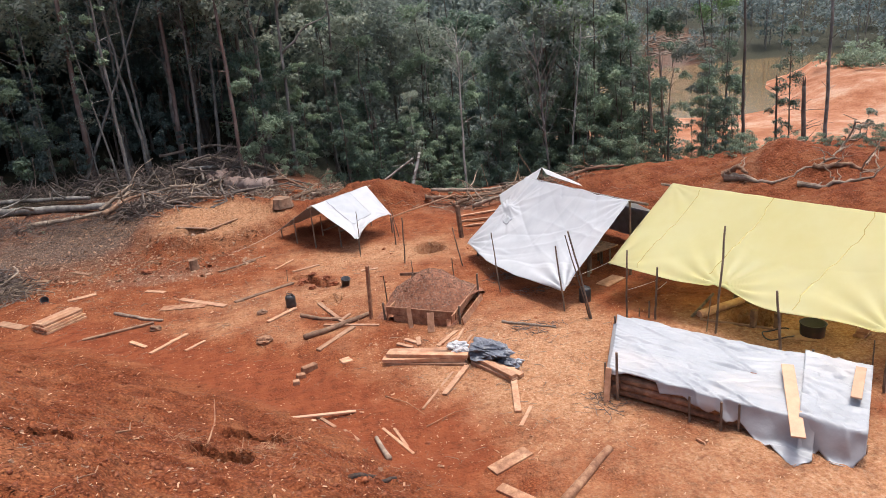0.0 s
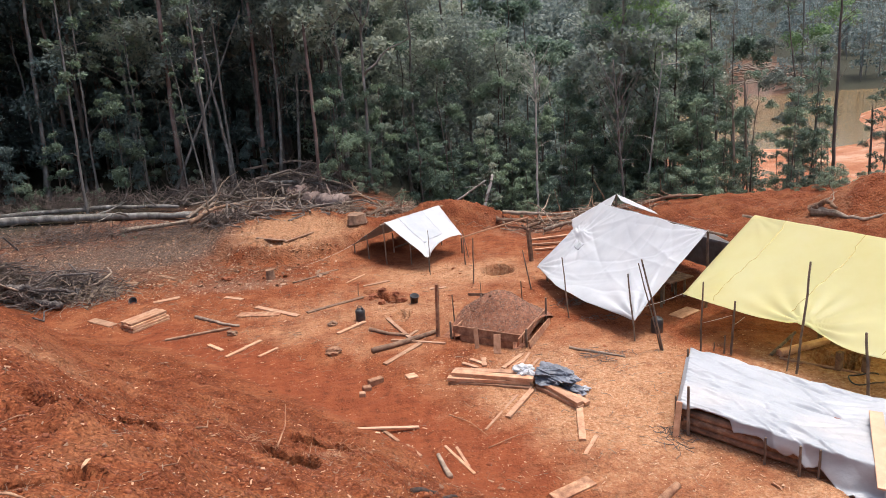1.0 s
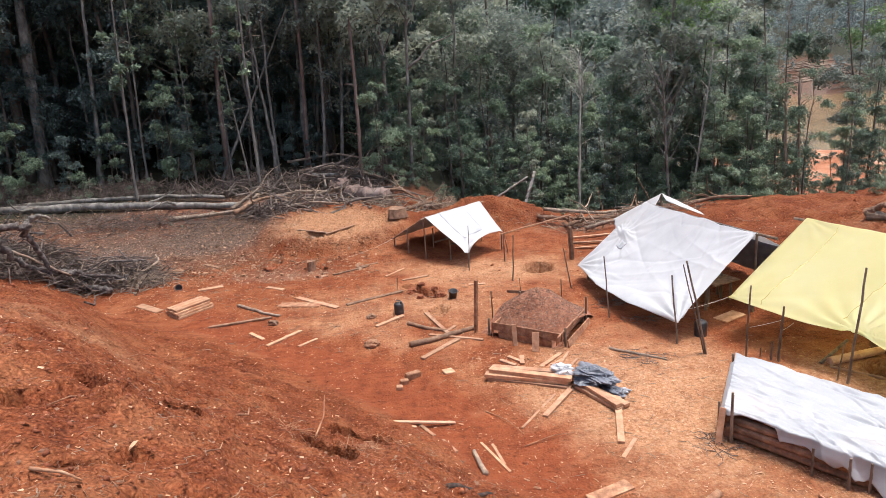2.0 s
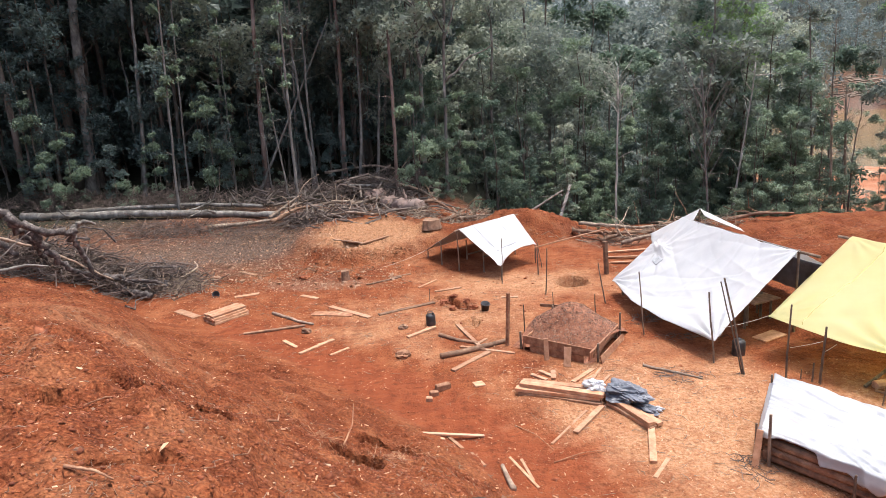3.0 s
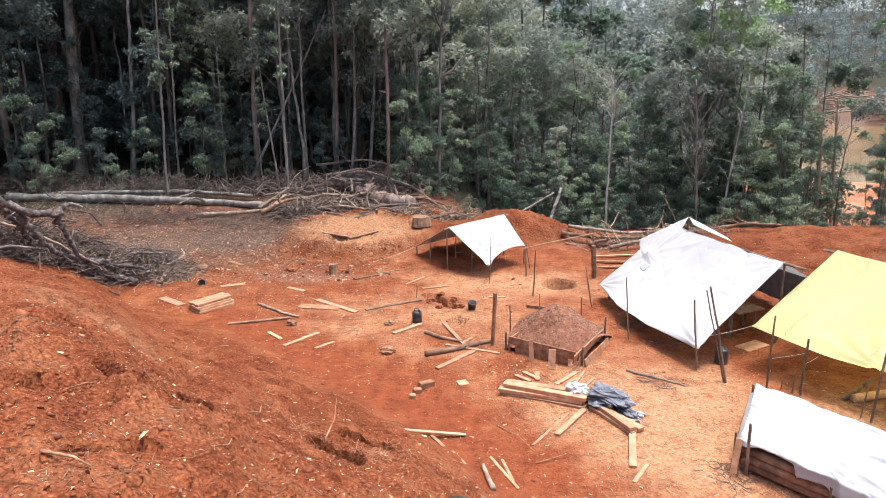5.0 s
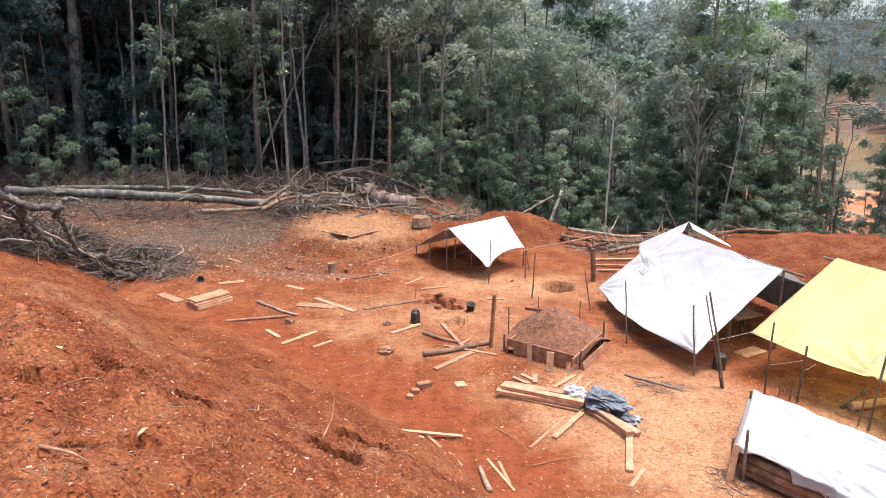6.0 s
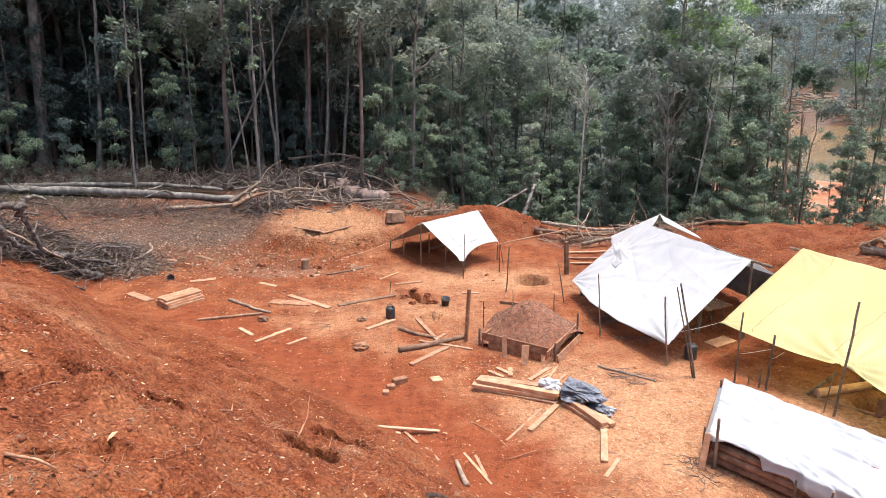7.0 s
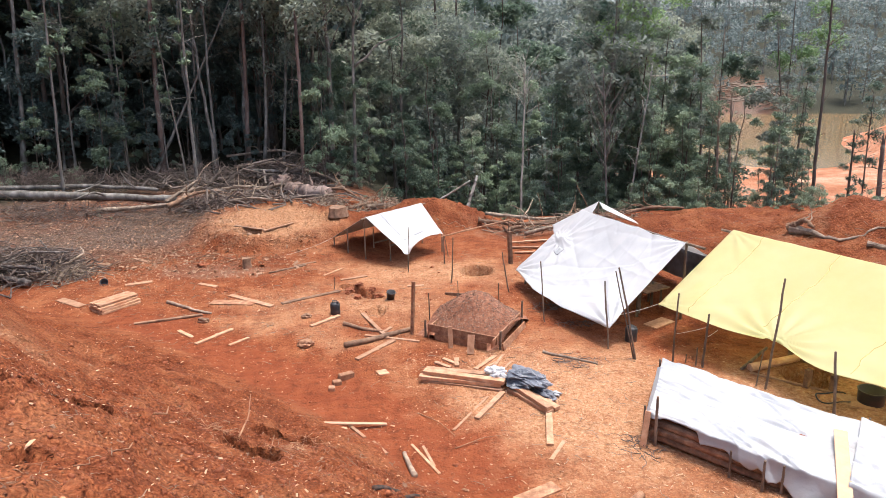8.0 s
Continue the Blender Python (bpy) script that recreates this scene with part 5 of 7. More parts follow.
fallen("felled_log", [(-4.1, 28.7, 0.35), (-3.6, 29.2, 0.35)], 0.30, 0.28, RED_BARK, "thick cut reddish log end among felled wood", 406)
fallen("dead_branch", [(-6.2, 31.5, 0.5), (-4.2, 31.2, 0.7), (-1.8, 29.4, 0.4), (-0.6, 28.2, 0.1)], 0.09, 0.04, DEAD, "long bare grey branch slanting over brush", 407, 6)
fallen("dead_branch", [(-7.0, 33.0, 0.8), (-4.5, 33.2, 1.0), (-2.2, 32.5, 0.6)], 0.07, 0.04, DEAD, "long bare grey branch slanting over brush", 408, 4)
fallen("dead_branch", [(-5.4, 30.2, 0.6), (-3.8, 30.5, 0.4), (-2.6, 30.0, 0.3)], 0.08, 0.04, PALE_BARK, "pale bent branch lying over brush", 409, 4)
for k in range(13):
    rr = np.random.default_rng(500 + k)
    x, y = rr.uniform(-8, -2.4), rr.uniform(25.9, 28.6)
    a, ln = rr.normal(0.1, 0.5), rr.uniform(1.2, 3.4)
    fallen("dead_branch", [(x, y, rr.uniform(0.1, 0.4)), (x + math.cos(a) * ln / 2, y + math.sin(a) * ln / 2, rr.uniform(0.2, 0.6)), (x + math.cos(a) * ln, y + math.sin(a) * ln, rr.uniform(0.05, 0.4))], rr.uniform(0.05, 0.11), 0.025, [DEAD, OLD, DARK_BARK][k % 3], "tangled dead branch in the felled wood heap", 520 + k, 3)
fallen("dead_branch", [(-9.6, 11.6, 0.0), (-9.25, 11.85, 0.35), (-8.75, 12.2, 0.62), (-8.45, 12.4, 0.7)], 0.05, 0.02, PALE_BARK, "bleached branch jutting up from the bank's brow", 432, 2)
# the leaning snag and poles behind the mound
fallen("dead_branch", [(3.99, 26.7, -0.1), (4.57, 27.1, 1.75)], 0.085, 0.06, PEELED, "pale leaning snag standing behind the earth mound", 430, 0)
fallen("dead_branch", [(2.2, 27.8, 0.2), (4.3, 27.3, 1.55)], 0.05, 0.03, PEELED, "thin dead pole leaning on a snag", 431, 2)
for k, (x0, y0, x1, y1) in enumerate(((4.2, 24.7, 8.0, 24.2), (4.6, 25.4, 9.2, 25.0), (5.2, 24.0, 7.4, 25.2), (5.8, 23.4, 7.6, 23.2), (7.6, 25.6, 9.6, 24.6), (8.2, 26, 9.0, 24.2), (10.2, 25.2, 12.6, 24.4), (-0.2, 26.8, 2.0, 28.2), (-0.9, 26.2, 0.9, 28.0))):
    fallen("dead_branch", [(x0, y0, 0.15), ((x0 + x1) / 2, (y0 + y1) / 2, 0.3), (x1, y1, 0.15)], 0.085, 0.04, DEAD if k % 2 else OLD, "dead branch lying behind the shelters", 440 + k, 5)
# the dead tree lying on the spoil bank
ob = thing("felled_tree", (13.6, 17.9, ground_z(13.6, 17.9)), "bleached dead tree with bare limbs lying on spoil", "felled tree")
for k, (pts, r0, r1, m) in enumerate((
    ([(13.30, 18.7, 1.15), (13.7, 17.9, 1.30), (14.0, 17.3, 1.22), (14.9, 17.2, 1.40), (16.0, 17.2, 1.60), (16.75, 17.75, 1.75), (17.0, 17.6, 2.25), (17.05, 17.55, 2.6)], 0.24, 0.03, DEAD),
    ([(13.25, 18.75, 1.2), (13.5, 18.3, 1.55), (13.6, 18.0, 1.35)], 0.12, 0.05, OLD),
    ([(14.4, 16.75, 1.28), (15.2, 16.1, 1.34), (16.1, 15.7, 1.40)], 0.09, 0.03, DEAD),
    ([(15.3, 17.2, 1.48), (16.2, 16.6, 1.52), (17.0, 16.4, 1.48)], 0.09, 0.05, OLD),
    ([(16.6, 16.5, 1.48), (17.3, 17.0, 1.6), (17.6, 17.1, 2.0)], 0.04, 0.015, DEAD),
    ([(16.75, 17.7, 1.72), (17.3, 18.2, 1.8), (17.9, 18.2, 2.1)], 0.035, 0.012, DEAD),
)):
    q, rad = limb([(x, y, min(z, 99)) for x, y, z in pts], r0, r1, 9, 460 + k, 26 if k == 0 else 14)
    if k == 0:
        rad = np.maximum(0.03, 0.15 * np.exp(-np.linspace(0, 1, len(rad)) * 7.0) + 0.04 * (1 - np.linspace(0, 1, len(rad))))
    ground_line = height(q[:, 0], q[:, 1]) + rad * 0.6
    lying = np.arange(len(q)) < (len(q) * 0.72 if k == 0 else len(q))
    q[:, 2] = np.where(lying & (k in (0, 2, 3)), ground_line, np.maximum(q[:, 2], ground_line))
    part("root" if k == 0 else "limb", Build().tube(q, rad * (1 + 0.18 * np.sin(np.arange(len(q)) * 2.3 + k)), 9), m, ob)
    spray = np.random.default_rng(490 + k)
    for _ in range((12, 2, 5, 4, 3, 4)[k]):
        at = q[int(spray.integers(len(q) // 3, len(q)))]
        d = spray.normal(0, 1, 3) * (1, 1, 0.4) + (0.5, 0, 0.5)
        d = d / np.linalg.norm(d) * spray.uniform(0.3, 0.9)
        tq, tr = limb([at, at + d * 0.5 + spray.normal(0, 0.08, 3), at + d + spray.normal(0, 0.12, 3)], 0.028, 0.006, 5, int(spray.integers(1e6)), 7, 1.2)
        part("twig", Build().tube(tq, np.maximum(tr, 0.006), 5), DEAD, ob)
fallen("dead_branch", [(19.0, 16.6, 0.2), (19.5, 17.2, 0.7), (19.3, 17.9, 1.2)], 0.07, 0.02, DEAD, "twisted bleached branch standing on spoil", 470, 4)
fallen("dead_branch", [(15.0, 19.5, 0.05), (16.5, 19.0, 0.05)], 0.05, 0.03, DEAD, "thin branch lying on spoil", 471, 1)

# the gnarled dead crown lying at the edge of the bank
ob = thing("fallen_tree", (-12.2, 19.4, ground_z(-12.2, 19.4)), "gnarled dark dead tree heaped at the bank's edge", "felled tree")
MAIN_LIMBS = [
    ([(-14.6, 17.0, 3.55), (-13.6, 17.4, 3.62), (-13.0, 17.7, 3.45), (-12.5, 18.0, 2.95), (-11.85, 18.45, 2.62), (-11.6, 18.65, 2.75)], 0.15, 0.10, GNARL),
    ([(-14.3, 17.1, 3.5), (-13.6, 17.6, 2.9), (-13.1, 18.0, 2.2)], 0.15, 0.08, GNARL),
    ([(-12.6, 18.0, 2.9), (-12.4, 18.4, 2.1), (-12.1, 19.0, 1.3), (-11.6, 19.3, 1.0)], 0.13, 0.06, GNARL),
    ([(-11.75, 18.5, 2.7), (-11.75, 18.9, 2.0), (-11.7, 19.2, 1.2), (-11.2, 19.8, 0.8)], 0.09, 0.05, GNARL),
    ([(-11.75, 18.55, 2.62), (-11.5, 18.75, 2.95), (-11.2, 19.0, 2.8)], 0.10, 0.03, PALE_BARK),
]
SIDE_LIMBS = [
    ([(-13.0, 17.8, 3.2), (-12.8, 18.4, 2.4), (-12.9, 19.0, 1.6)], 0.12, 0.06, GNARL),
    ([(-12.0, 19.3, 1.2), (-11.0, 19.9, 0.75), (-9.9, 20.2, 0.45)], 0.09, 0.05, GNARL),
    ([(-11.6, 20.0, 0.45), (-10.8, 19.75, 0.35), (-10.2, 19.6, 0.25)], 0.11, 0.09, GNARL),
    ([(-10.9, 20.4, 0.4), (-9.6, 20.6, 0.5), (-9.2, 21.2, 0.7), (-9.5, 21.6, 0.8)], 0.05, 0.025, DEAD),
    ([(-14.2, 18.0, 3.0), (-12.5, 18.8, 2.0), (-11.2, 19.4, 0.9)], 0.05, 0.03, DEAD),
]
for k, (pts, r0, r1, m) in enumerate(MAIN_LIMBS + SIDE_LIMBS):
    q, rad = limb(pts, r0, r1, 9, 480 + k, 20, 0.4)
    part("limb", Build().tube(q, rad * (1 + 0.2 * np.sin(np.arange(len(q)) * 2.7 + k)), 9), m, ob, smooth=True)


def tangle(name, spots, count, span, r, mat, label, seed, rise=0.5, sides=5):
    """A heap of crooked sticks over oval spots."""
    rng = np.random.default_rng(seed)
    b = Build()
    cx, cy, rx, ry, top = np.array(spots, float)[rng.integers(len(spots), size=count)].T
    x, y = cx + rx * rng.normal(0, 0.5, count), cy + ry * rng.normal(0, 0.5, count)
    z = height(x, y) + rng.uniform(0, 1, count) * top * np.exp(-(((x - cx) / rx) ** 2) - ((y - cy) / ry) ** 2)
    a, ln, up = rng.uniform(0, 6.28, count), rng.uniform(0.4, 1, count) * span, rng.normal(0.1, rise, count) * 0.5
    d = np.stack([np.cos(a), np.sin(a), up], 1) * ln[:, None]
    p = np.stack([x, y, z], 1)
    bend = rng.normal(0, 0.13, (2, count, 3)) * ln[:, None]
    q = np.stack([p - d / 2, p - d / 6 + bend[0], p + d / 6 + bend[1], p + d / 2], 1)
    q[..., 2] = np.maximum(q[..., 2], height(q[..., 0], q[..., 1]) + 0.005)
    for line, thin in zip(q, r * rng.uniform(0.5, 1.4, count)):
        b.tube(line, np.array([1, 0.85, 0.65, 0.35]) * thin, sides, False)
    return solid(name, b, mat, (spots[0][0], spots[0][1], ground_z(spots[0][0], spots[0][1])), label, "brush", kind="stuff")


tangle("brush", [(-12.3, 20.3, 1.6, 1.3, 1.3), (-10.4, 20.9, 1.2, 0.8, 0.6), (-13.8, 19.4, 1.5, 1.5, 1.2)], 1900, 1.3, 0.018, TWIG, "dark tangled dead brush heaped by the bank", 601)
tangle("brush", [(-12.6, 20.2, 1.7, 1.2, 1.8), (-10.8, 20.7, 1.3, 0.8, 0.8), (-13.9, 19.8, 1.3, 1.2, 1.2)], 170, 1.7, 0.030, GNARL, "thick crooked dead limbs in the brush heap", 608, 0.7)
tangle("brush", [(-5.2, 27.0, 2.4, 1.0, 0.7), (-4.2, 30.2, 2.4, 1.2, 0.9), (-8.0, 29.6, 2.6, 1.2, 0.7)], 150, 2.2, 0.045, DARK_BARK, "thick crooked dead limbs among felled trunks", 609, 0.5)
tangle("brush", [(-10.6, 20.8, 1.5, 0.9, 0.6), (-12.5, 20.5, 1.6, 1.2, 1.1), (-9.9, 20.6, 1.0, 0.6, 0.35)], 750, 1.1, 0.015, DEAD, "grey bare sticks in the brush heap", 602)
tangle("brush", [(-5.2, 26.9, 2.2, 1.0, 0.5), (-6.8, 26.5, 1.6, 0.8, 0.5), (-3.0, 28.4, 1.5, 1.2, 0.7), (-4.6, 30.4, 2.6, 1.2, 0.9)], 520, 1.5, 0.022, TWIG, "bare sticks heaped among felled trunks", 603)
tangle("brush", [(-14, 29.5, 5, 1.4, 0.9), (-8, 30.5, 4, 1.3, 0.9), (-19, 29.5, 4, 2.2, 1.0), (-12, 25.6, 5, 1.2, 0.3), (-3.5, 31.5, 3, 1.3, 1.0)], 2400, 1.1, 0.013, TWIG, "dry brown brush along the wood's edge", 604, 1.1, 4)
tangle("brush", [(-11, 23.0, 5.5, 1.8, 0.10), (-8.0, 25.0, 2.2, 2.0, 0.25), (-7, 21.8, 4, 1.0, 0.06), (-16, 25.0, 4, 2, 0.2)], 1700, 0.5, 0.006, OLD, "dry sticks strewn over leaf litter", 605, 0.2, 4)
tangle("brush", [(6.5, 24.4, 2.2, 0.9, 0.35), (9.5, 25.0, 1.8, 0.8, 0.3), (0.2, 27.0, 1.4, 0.7, 0.6), (-1.5, 26.5, 1.0, 0.6, 0.6)], 300, 1.3, 0.018, DEAD, "dead sticks heaped behind the shelters", 606)
tangle("brush", [(4.6, 15.9, 0.5, 0.35, 0.08), (4.4, 12.5, 0.6, 0.3, 0.06), (5.1, 14.6, 0.8, 0.3, 0.05), (4.4, 9.2, 0.4, 0.4, 0.05)], 160, 0.4, 0.007, TWIG, "small drifts of dry twigs on the earth", 607, 0.2, 4)


# ---- litter strewn on the ground ----
LUMP = np.array([(1, 0, 0), (-1, 0, 0), (0, 1, 0), (0, -1, 0), (0, 0, 1), (0, 0, -1)], float)
LUMP_FACES = [(0, 2, 4), (2, 1, 4), (1, 3, 4), (3, 0, 4), (2, 0, 5), (1, 2, 5), (3, 1, 5), (0, 3, 5)]


def strewn(name, mat, count, size, spots, seed, label, category, thick=0.25, flat=0.35, long=2.4, lump=False):
    """Small flat pieces lying about: each a thin, uneven wedge."""
    rng = np.random.default_rng(seed)
    b = Build()
    pick = rng.choice(len(spots), count, p=np.array([s[4] for s in spots]) / sum(s[4] for s in spots))
    x = np.array([s[0] for s in spots])[pick] + np.array([s[2] for s in spots])[pick] * rng.uniform(-1, 1, count)
    y = np.array([s[1] for s in spots])[pick] + np.array([s[3] for s in spots])[pick] * rng.uniform(-1, 1, count)
    z = height(x, y)
    for i in range(count):
        s = size * rng.lognormal(0, 0.45)
        m = Matrix.Translation((x[i], y[i], z[i] + s * (0.0 if lump else 0.1))) @ Euler((rng.normal(0, flat), rng.normal(0, flat), rng.uniform(0, 6.28))).to_matrix().to_4x4()
        if lump:
            q = (rng.normal(0, 0.26, (6, 3)) + LUMP) * (s * 0.58, s * 0.5, s * 0.42)
            b.add([m @ Vector(p) for p in q], LUMP_FACES)
            continue
        w, t = s / long * rng.uniform(0.6, 1.4), s * thick * rng.uniform(0.4, 1)
        pts = [m @ Vector(p) for p in ((-s / 2, -w / 2, 0), (s / 2, -w * 0.3, 0), (s * 0.45, w / 2, 0), (-s * 0.4, w * 0.45, 0), (-s * 0.3, -w * 0.2, t), (s * 0.35, 0, t * 0.8))]
        b.add(pts, [(0, 1, 5, 4), (1, 2, 5), (2, 3, 4, 5), (3, 0, 4), (3, 2, 1, 0)])
    return solid(name, b, mat, (spots[0][0], spots[0][1], ground_z(spots[0][0], spots[0][1])), label, category, kind="stuff", smooth=lump)


strewn("wood_chips", CHIP, 1500, 0.024, [(-1.5, 7.5, 4.0, 4, 2), (-2.5, 5.0, 3.0, 2.2, 2.5), (-5, 9, 3.5, 5, 1.5), (0.8, 11, 3, 2.5, 0.5)], 701, "pale wood chips strewn over the red bank", "wood chips")
strewn("wood_chips", CHIP, 6500, 0.032, [(4, 10.5, 4, 2.5, 2), (2.2, 12.6, 1.6, 1.0, 1.2), (-2, 15.5, 4, 3, 2), (-6, 19.5, 4, 2.5, 2), (5, 8, 1.5, 1.5, 0.7), (12, 19, 5, 3, 0.6), (2, 18.5, 5, 2.5, 1)], 702, "pale sawdust chips trodden into the earth", "wood chips", 0.2, 0.3, 3.5)
strewn("dry_leaves", LEAF_DRY, 5200, 0.065, [(-11, 23.2, 6, 2.5, 3), (-6, 21.5, 4, 1.5, 1.5), (-16, 26, 5, 3, 1.5), (-8, 28.5, 6, 2, 1)], 703, "dry brown leaves lying as litter", "leaf litter", 0.1, 0.5, 1.8)
strewn("dry_leaves", LEAF_DRY, 520, 0.026, [(-2.6, 4.6, 2.6, 2.0, 2), (-1.2, 6.5, 2.5, 2, 1), (-4.5, 8, 2.5, 3, 1)], 707, "small dry leaves fallen on the red bank", "leaf litter", 0.15, 0.5, 1.8)
strewn("earth_clods", CLOD, 13000, 0.018, [(-2, 5.5, 3.0, 2.8, 3), (-4.5, 8, 3.5, 4, 2), (0, 8, 1.5, 2, 1), (2.5, 25.2, 2.3, 1.5, 0.3)], 704, "crumbled clods of red earth on the bank", "clods", 0.7, 0.3, 1.3, True)
strewn("earth_clods", CLOD, 3500, 0.034, [(-8, 15, 4, 4, 1), (12, 18.5, 6, 4, 0.5), (2.5, 25.2, 2.3, 1.5, 0.5), (0, 16, 5, 4, 0.4)], 708, "crumbled clods of red earth on trodden ground", "clods", 0.7, 0.3, 1.3, True)
strewn("earth_clods", CLOD, 1400, 0.027, [(-2, 5.8, 2.8, 2.5, 3), (-5, 8.5, 3, 3.5, 2), (-1, 9, 1.6, 1.8, 1.5), (-8, 13, 2.5, 3, 1)], 713, "broken clods of red earth on the bank", "clods", 0.7, 0.4, 1.3, True)
PATCHES = [(-4.53, 5.78, 0.6, 0.4, 1), (-2.48, 3.83, 0.5, 0.3, 1), (-2.1, 3.37, 0.4, 0.3, 1), (-1.47, 6.83, 0.6, 0.5, 1), (0.1, 7.8, 0.7, 0.5, 1), (-3.13, 8.28, 0.8, 0.5, 0.7), (-9.23, 13.85, 0.6, 0.5, 0.7)]
strewn("dry_leaves", LEAF_DRY, 320, 0.022, PATCHES, 709, "drifts of dry leaves caught on the bank", "leaf litter", 0.15, 0.6, 1.8)
tangle("twigs", [(x, y, rx * 1.2, ry * 1.2, 0.03) for x, y, rx, ry, _ in PATCHES], 200, 0.13, 0.003, OLD, "drifts of thin dry twigs caught on the bank", 710, 0.3, 4)
strewn("earth_clods", CLOD, 160, 0.040, [(-2, 5.8, 2.8, 2.5, 3), (-5, 8.5, 3, 3.5, 2), (0, 8, 1.3, 1.5, 1), (-8, 13, 2.5, 3, 1)], 711, "large broken clods of red earth on the bank", "clods", 0.7, 0.3, 1.3, True)
tangle("twigs", [(-1.15, 7.75, 0.30, 0.28, 0.06), (-1.95, 7.65, 0.3, 0.25, 0.05), (-1.0, 8.9, 0.5, 0.3, 0.04)], 130, 0.28, 0.004, DIRTY, "torn roots and dry grass round a dug hole", 712, 0.5, 4)
tangle("twigs", [(-2.5, 5.0, 3, 2.2, 0.01), (-4.5, 8, 3, 3.5, 0.015), (0, 8.0, 2, 1.8, 0.02)], 330, 0.15, 0.003, DEAD, "thin dry twigs strewn over the red bank", 705, 0.25, 4)
tangle("twigs", [(-2, 16.5, 4, 3, 0.02), (3.5, 11, 3, 2.5, 0.02), (-6, 19, 4, 2.5, 0.02), (13, 18, 5, 3, 0.02), (7, 21, 4, 3, 0.02)], 900, 0.30, 0.005, DEAD, "thin dry sticks strewn over trodden earth", 706, 0.12, 4)
for k, (a, b_, r) in enumerate((((-1.77, 7.71, 0.02), (-1.74, 8.51, 0.62), 0.013), ((-2.36, 6.61, 0.02), (-2.52, 7.52, 0.1), 0.013), ((-2.64, 3.6, 0.015), (-2.31, 3.56, 0.015), 0.013), ((-1.94, 4.52, 0.01), (-2.02, 5.15, 0.04), 0.007), ((-1.99, 4.1, 0.01), (-2.01, 4.36, 0.02), 0.006), ((-3.31, 4.92, 0.01), (-3.05, 5.01, 0.01), 0.008), ((-1.47, 7.03, 0.0), (-1.32, 7.73, 0.25), 0.011), ((0.76, 10.89, 0.01), (1.35, 9.99, 0.02), 0.01), ((1.3, 9.59, 0.01), (2.21, 9.89, 0.02), 0.01))):
    fallen("stick", [a, ((a[0] + b_[0]) / 2 + 0.05, (a[1] + b_[1]) / 2, (a[2] + b_[2]) / 2 + 0.05), b_], r, r * 0.5, DIRTY, "crooked bare stick lying on red earth", 720 + k, 0, "loose sticks")


# ---- the forest ----
def leaf_cloud(centres, radii, counts, size, seed, droop=0.35):
    """Leaves round the given centres: small pointed blades lying every way."""
    rng = np.random.default_rng(seed)
    idx = np.repeat(np.arange(len(centres)), counts)
    n = len(idx)
    d = rng.normal(0, 1, (n, 3))
    d /= np.linalg.norm(d, axis=1)[:, None]
    d[:, 2] = np.where(rng.uniform(0, 1, n) < 0.4, np.abs(d[:, 2]), d[:, 2])
    p = np.array(centres)[idx] + d * (rng.uniform(0.3, 1, n) ** 0.5)[:, None] * np.array(radii)[idx][:, None] * (1, 1, 0.85)
    inner = rng.uniform(0, 1, n) < 0.14
    p[inner] = np.array(centres)[idx][inner] + (p[inner] - np.array(centres)[idx][inner]) * 0.5
    along = rng.normal(0, 1, (n, 3)) * (1, 1, 0.6) + d * 0.25 - (0, 0, droop)
    along /= np.linalg.norm(along, axis=1)[:, None]
    up = rng.normal(0, 0.5, (n, 3)) + (0, 0, 1)
    side = np.cross(along, up)
    side /= np.linalg.norm(side, axis=1)[:, None] + 1e-9
    s = size * rng.lognormal(0, 0.3, n) * np.where(inner, 1.3, 1.0)
    a, b = along * (s * 0.55)[:, None], side * (s * 0.34)[:, None]
    verts = np.stack([p - a * 0.9 + b * 0.7, p - a * 0.3 - b, p + a - (0, 0, 0.12) * s[:, None]], 1).reshape(-1, 3)
    return verts


def leaves_mesh(name, verts, mat):
    data = bpy.data.meshes.new(name)
    n = len(verts) // 3
    data.vertices.add(len(verts))
    data.vertices.foreach_set("co", np.asarray(verts, np.float32).ravel())
    data.loops.add(n * 3)
    data.loops.foreach_set("vertex_index", np.arange(n * 3, dtype=np.int32))
    data.polygons.add(n)
    data.polygons.foreach_set("loop_start", np.arange(n, dtype=np.int32) * 3)
    data.update(calc_edges=True)
    data.materials.append(mat)
    return data


def crown_plan(rng, clumps, z0, z1, wide, shape):
    """Centres and radii of the leaf clumps: they cover the upper sides of several rounded boughs; shape 'dome' widens near the top, 'column' all the way."""
    boughs = max(3, clumps // 7, int((z1 - z0) / (wide * 0.8)))
    out, rads = [], []
    for k in range(boughs):
        t = (k + rng.uniform(0.2, 1)) / boughs
        reach = wide * (math.sin(math.pi * (0.15 + 0.8 * t)) if shape == "dome" else (0.62 + 0.38 * math.sin(math.pi * t)) * (1 - 0.4 * t**3))
        size, a = wide * rng.uniform(0.32, 0.58), 2.4 * k + rng.normal(0, 0.6)
        d = max(0.0, reach * rng.uniform(0.75, 1.1) - size * 0.7)
        for _ in range(max(2, round(clumps / boughs))):
            way = rng.normal(0, 1, 3)
            way /= np.linalg.norm(way)
            way[2] = abs(way[2]) if rng.uniform() < 0.75 else way[2]
            out.append(np.array([math.cos(a) * d, math.sin(a) * d, z0 + (z1 - z0) * t]) + way * size * (1, 1, 0.75) * rng.uniform(0.6, 1.05))
            rads.append(size * rng.uniform(0.28, 0.55) * (1.55 if wide < 1.6 else 1.0))
    return np.array(out), np.array(rads)


